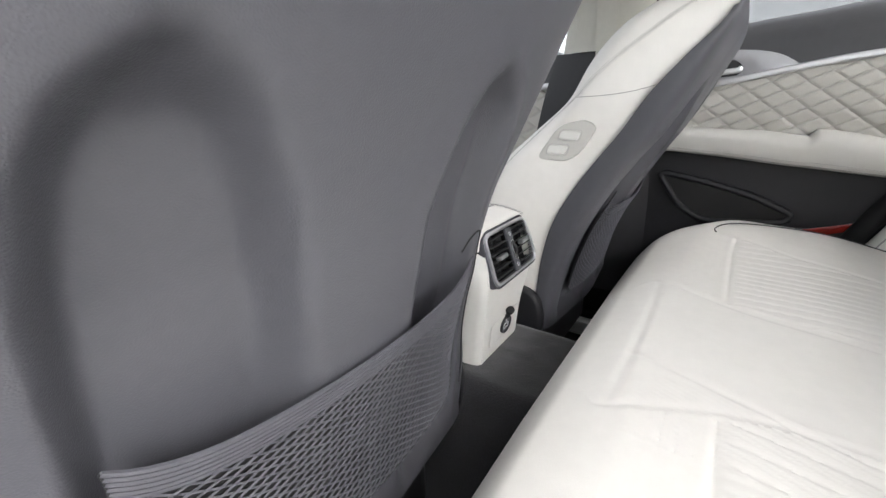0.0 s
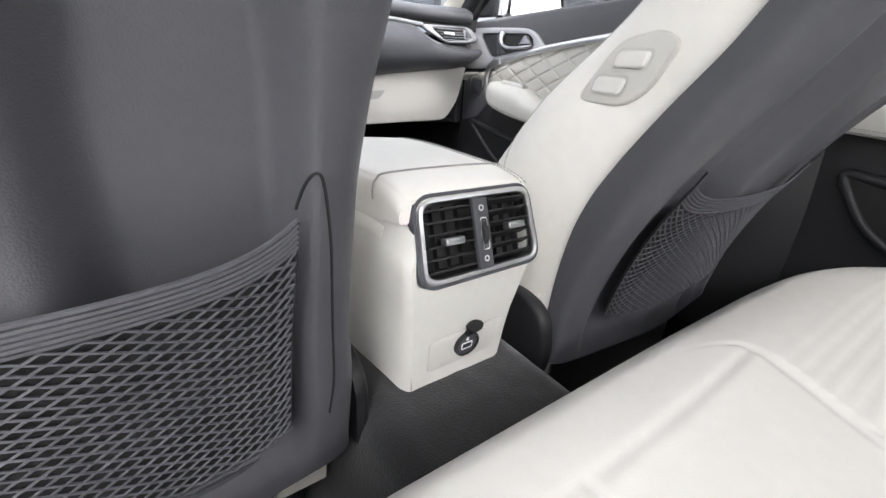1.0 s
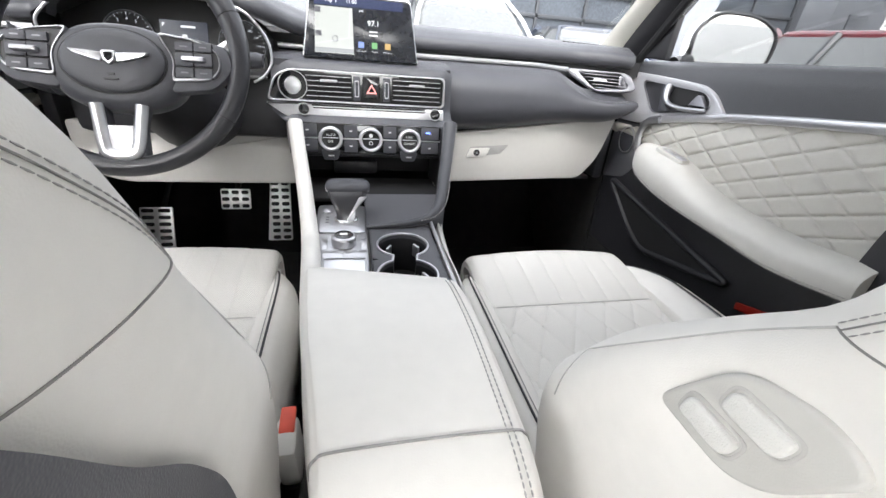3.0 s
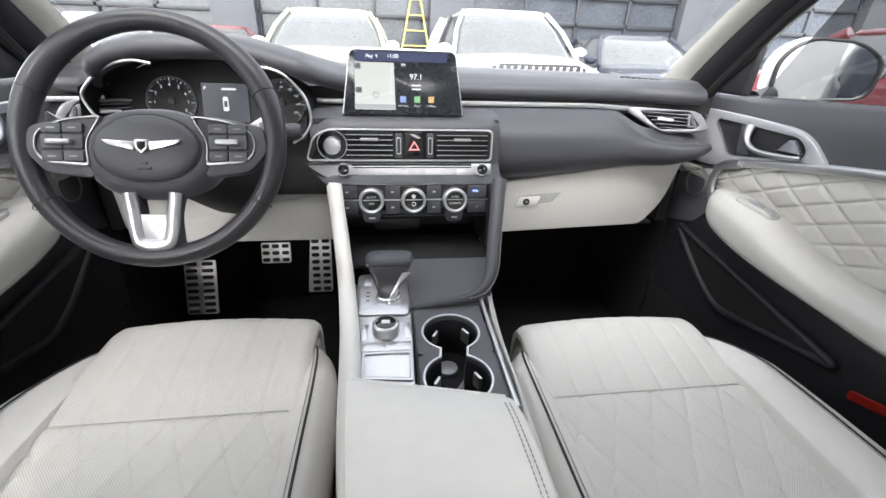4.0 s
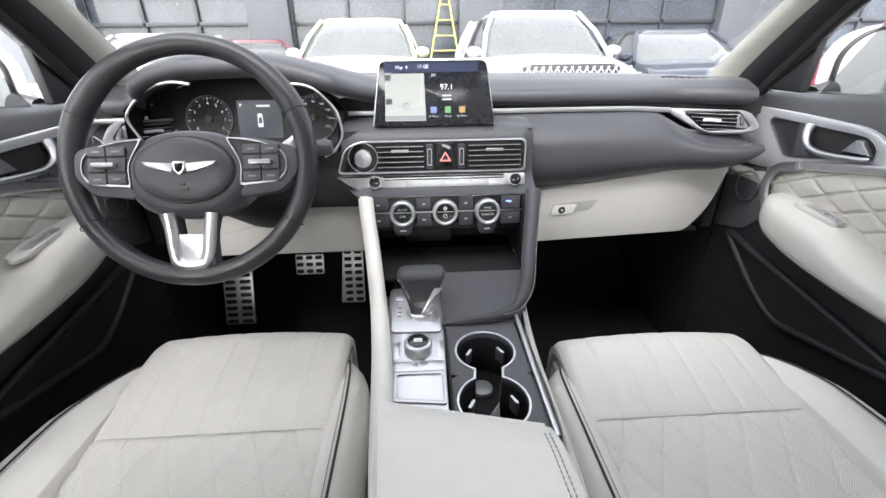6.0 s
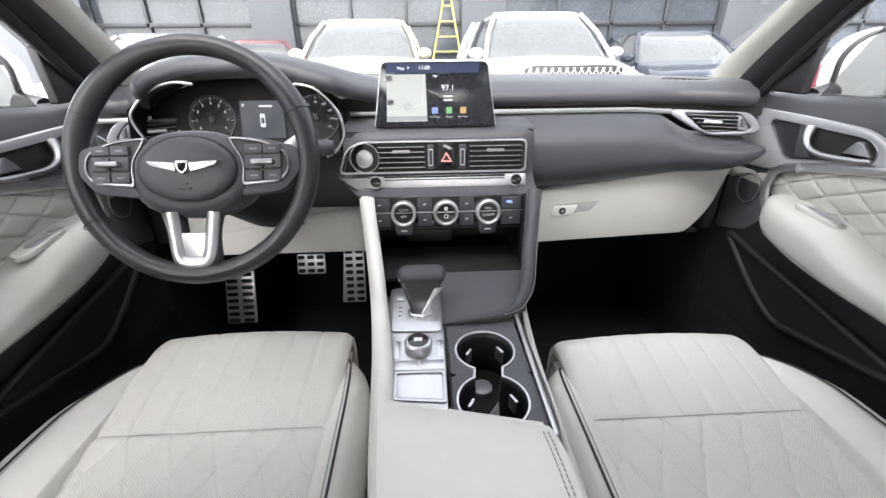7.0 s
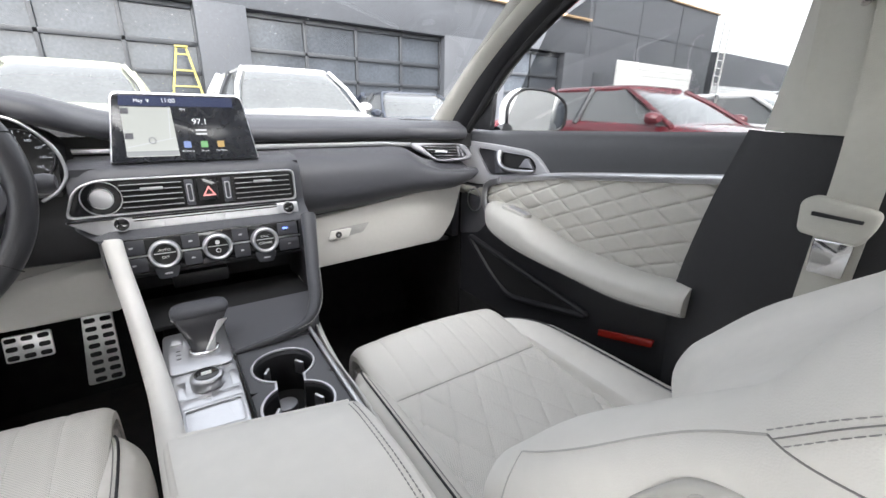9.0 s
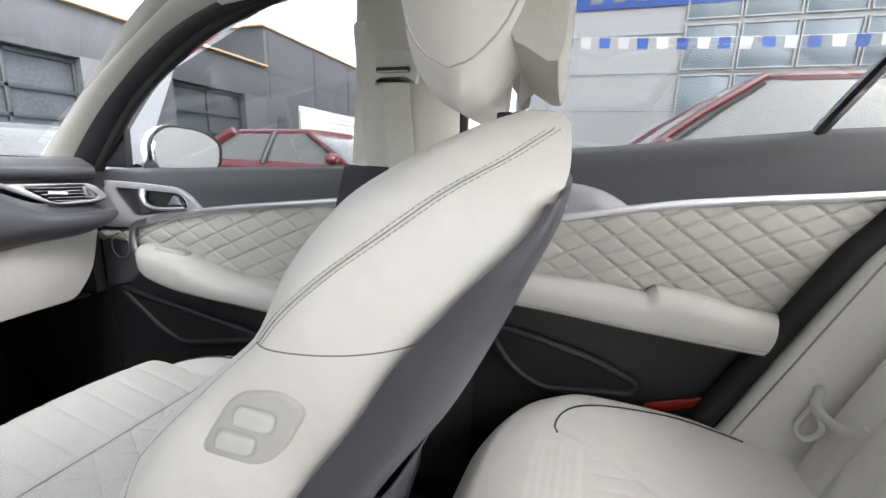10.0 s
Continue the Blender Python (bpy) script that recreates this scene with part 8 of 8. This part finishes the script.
def parked_car(label, col_mat, at, yaw, L=4.6, W=1.88, H=1.66, hood=1.02, suv=True, grille=True, lattice=False):
    e = thing("parked_car", (0, 0, 0), label, "car", "parked cars")
    hw = W / 2
    hood_l = 1.05 if suv else 1.15

    def P(x, y, z):
        return (x, y, z)
    # body, nose at y = 0, tail at y = L
    rings = []
    for y in np.concatenate([np.linspace(0, 0.30, 7), np.linspace(0.45, L - 0.4, 14), np.linspace(L - 0.25, L, 5)]):
        k = min(1, (y + 0.02) / 0.32, (L - y + 0.03) / 0.3)
        nose = math.sqrt(max(0.0, 1 - (1 - k) ** 2))
        w = hw * (0.80 + 0.20 * nose)
        top = tab(y, [0, 0.12, 0.35, hood_l, L - 0.9, L - 0.1, L], [hood - 0.24, hood - 0.10, hood - 0.04, hood + 0.06, hood + 0.10, hood + 0.02, hood - 0.2])
        bot = 0.26 - 0.04 * nose
        sec = crv([(-w * 0.90, bot), (-w, bot + 0.20), (-w, bot + 0.42), (-w * 0.985, top - 0.20), (-w * 0.93, top - 0.05), (-w * 0.72, top - 0.005), (0, top + 0.02), (w * 0.72, top - 0.005), (w * 0.93, top - 0.05), (w * 0.985, top - 0.20), (w, bot + 0.42), (w, bot + 0.20), (w * 0.90, bot)], 40)
        rings.append([P(p[0], y, p[1]) for p in sec])
    body = part("body", loft(rings), col_mat, e)
    # cabin
    yb0, yb1 = hood_l - 0.08, L - (0.25 if suv else 0.75)
    yt0, yt1 = hood_l + 0.72, L - (0.55 if suv else 1.35)
    bz, tz = hood + 0.02, H - 0.05
    base = rpoly([(-hw * 0.90, yb0), (hw * 0.90, yb0), (hw * 0.93, yb1), (-hw * 0.93, yb1)], 0.22, 6)
    top = rpoly([(-hw * 0.66, yt0), (hw * 0.66, yt0), (hw * 0.68, yt1), (-hw * 0.68, yt1)], 0.20, 6)
    mid = [((a[0] * 0.42 + b[0] * 0.58) * 1.03, a[1] * 0.45 + b[1] * 0.55) for a, b in zip(base, top)]
    part("cabin_glass", loft([[(x, y, bz) for x, y in base], [(x, y, bz + 0.58 * (tz - bz)) for x, y in mid], [(x, y, tz) for x, y in top]]), M_CARGLASS, e, "windows with a pale sky reflection put into their grey")
    roof = [[(x * k, (y - (yt0 + yt1) / 2) * k2 + (yt0 + yt1) / 2, z) for x, y in top] for k, k2, z in ((1.03, 1.01, tz - 0.03), (1.03, 1.01, tz), (0.98, 0.98, tz + 0.03), (0.8, 0.85, tz + 0.05), (0.3, 0.4, tz + 0.058))]
    part("roof", loft(roof), col_mat, e)
    for s in (-1, 1):
        part("windscreen_pillar", tube([(s * hw * 0.92, yb0 + 0.02, bz), (s * hw * 0.82, yb0 * 0.42 + yt0 * 0.58, bz + 0.58 * (tz - bz)), (s * hw * 0.67, yt0 + 0.04, tz)], 0.030, 8), col_mat, e)
        ym = (yt0 + yt1) / 2 - 0.1
        part("door_pillar", tube([(s * hw * 0.955, ym + 0.03, bz), (s * hw * 0.81, ym, bz + 0.58 * (tz - bz)), (s * hw * 0.685, ym, tz)], 0.04, 6), M_FRAME, e)
        part("rear_pillar", tube([(s * hw * 0.95, yb1 - 0.05, bz), (s * hw * 0.82, yb1 * 0.45 + yt1 * 0.55, bz + 0.58 * (tz - bz)), (s * hw * 0.68, yt1 - 0.04, tz)], 0.08, 8), col_mat, e)
        m2 = part("side_mirror", loft([[(s * (hw * 0.94 + 0.08) + 0.11 * s * a * math.cos(t), yb0 + 0.22 + d, bz + 0.09 + 0.075 * a * math.sin(t)) for t in np.linspace(0, 2 * math.pi, 14, endpoint=False)] for d, a in ((-0.09, 0.5), (-0.05, 0.9), (0.0, 1.0), (0.03, 0.95))]), col_mat, e)
        part("headlamp", loft([[(s * (hw * f), yy, zz) for f, yy, zz in ((0.98 - 0.30 * a, 0.16 - 0.12 * a, hood - 0.25), (0.98 - 0.30 * a, 0.20 - 0.12 * a, hood - 0.13), (0.97 - 0.30 * a, 0.30 - 0.12 * a, hood - 0.13), (0.97 - 0.30 * a, 0.26 - 0.12 * a, hood - 0.25))] for a in (0.0, 0.5, 1.0)]), M_LAMP, e)
        for yy in (0.82, L - 0.86):
            wm = axes((s * (hw - 0.02), yy, 0.34), (0, s, 0), (0, 0, 1))
            wl = part("wheel", plate(circle(0.345, 36), wm, 0.22, 0.03, base=-0.20, hole=circle(0.225, 36)), M_TYRE, e)
            part("wheel_rim", plate(circle(0.226, 36), wm, 0.02, 0.005, base=-0.05, hole=circle(0.205, 36)), M_SATIN, wl)
            for k in range(5):
                a = 2 * math.pi * k / 5
                part("rim_spoke", plate([(0.03 * math.cos(a + 1.57), 0.03 * math.sin(a + 1.57)), (0.03 * math.cos(a - 1.57), 0.03 * math.sin(a - 1.57)), (0.21 * math.cos(a) + 0.025 * math.cos(a - 1.57), 0.21 * math.sin(a) + 0.025 * math.sin(a - 1.57)), (0.21 * math.cos(a) + 0.025 * math.cos(a + 1.57), 0.21 * math.sin(a) + 0.025 * math.sin(a + 1.57))], wm, 0.02, base=-0.055), M_SATIN, wl)
    if grille:
        gm = axes((0, -0.02 if lattice else -0.005, hood - (0.185 if lattice else 0.27)), (1, 0, 0), (0, 0.20, 1))
        gw = 0.62 * hw
        g = part("grille", plate(rpoly([(-gw * 0.6, -0.22), (gw * 0.6, -0.22), (gw, 0.12), (gw * 0.8, 0.16), (-gw * 0.8, 0.16), (-gw, 0.12)], 0.05), gm, 0.02, 0.008), M_BLACK, e)
        if lattice:
            for k in range(-7, 8):
                for sg in (-1, 1):
                    x0 = k * 0.085
                    part("lattice_bar", tube([gm @ Vector((x0 - sg * 0.10, -0.16, 0.026)), gm @ Vector((x0 + sg * 0.10, 0.13, 0.026))], 0.008, 6), M_CHROME, g)
    e.matrix_basis = Matrix.Translation(at) @ Matrix.Rotation(radians(yaw), 4, "Z")
    for c in e.children:
        c.matrix_parent_inverse = Matrix.Identity(4)
    return e


P_LIME, P_WHITE = paint("lime_car_paint", (0.66, 0.68, 0.49)), paint("bright_white_car_paint", (0.66, 0.66, 0.66))
P_RED, P_NAVY, P_SILVER, P_MAROON = paint("red_car_paint", (0.13, 0.018, 0.026)), paint("dark_blue_car_paint", (0.025, 0.032, 0.05)), paint("silver_car_paint", (0.50, 0.51, 0.52)), paint("deep_red_car_paint", (0.13, 0.028, 0.036))
parked_car("pale lime compact SUV facing the cabin", P_LIME, (-0.90, 5.45, GZ), 0, L=4.2, W=1.80, H=1.60, hood=1.00)
parked_car("white SUV with a lattice grille facing the cabin", P_WHITE, (1.72, 5.05, GZ), 0, L=4.7, W=1.92, H=1.66, hood=0.99, lattice=True)
parked_car("dark blue sedan parked beside the white SUV", P_NAVY, (4.15, 5.9, GZ), -8, L=4.7, W=1.85, H=1.44, hood=0.90, suv=False)
parked_car("silver sedan parked by the showroom", P_SILVER, (-4.4, 6.3, GZ), 6, L=4.7, W=1.85, H=1.46, hood=0.92, suv=False)
parked_car("red hatchback parked behind the lime SUV", P_RED, (-3.3, 9.6, GZ), 20, L=4.2, W=1.80, H=1.45, hood=0.92, suv=False)
parked_car("red sedan parked alongside", P_RED, (5.5, 1.3, GZ), -4, L=4.6, W=1.85, H=1.44, hood=0.92, suv=False)
parked_car("white sedan parked in the side row", P_WHITE, (8.4, 1.0, GZ), -6, L=4.6, W=1.85, H=1.45, hood=0.93, suv=False)
parked_car("white SUV parked in the side row", P_WHITE, (11.4, 0.8, GZ), -6, L=4.6, W=1.88, H=1.62, hood=1.0)
parked_car("silver SUV parked in the side row", P_SILVER, (14.6, 0.6, GZ), -6, L=4.6, W=1.88, H=1.60, hood=1.0)
parked_car("deep red SUV parked close to the rear door", P_MAROON, (3.95, 0.35, GZ), 180, L=4.8, W=1.92, H=1.72, hood=1.06)
parked_car("white car parked further back", P_WHITE, (11.0, -3.2, GZ), 90, L=4.6, W=1.85, H=1.46, hood=0.93, suv=False)
parked_car("dark blue SUV parked behind", P_NAVY, (3.2, -7.2, GZ), 10, L=4.6, W=1.88, H=1.66, hood=1.0)
parked_car("white SUV parked behind", P_WHITE, (6.0, -8.2, GZ), 5, L=4.6, W=1.88, H=1.66, hood=1.0)
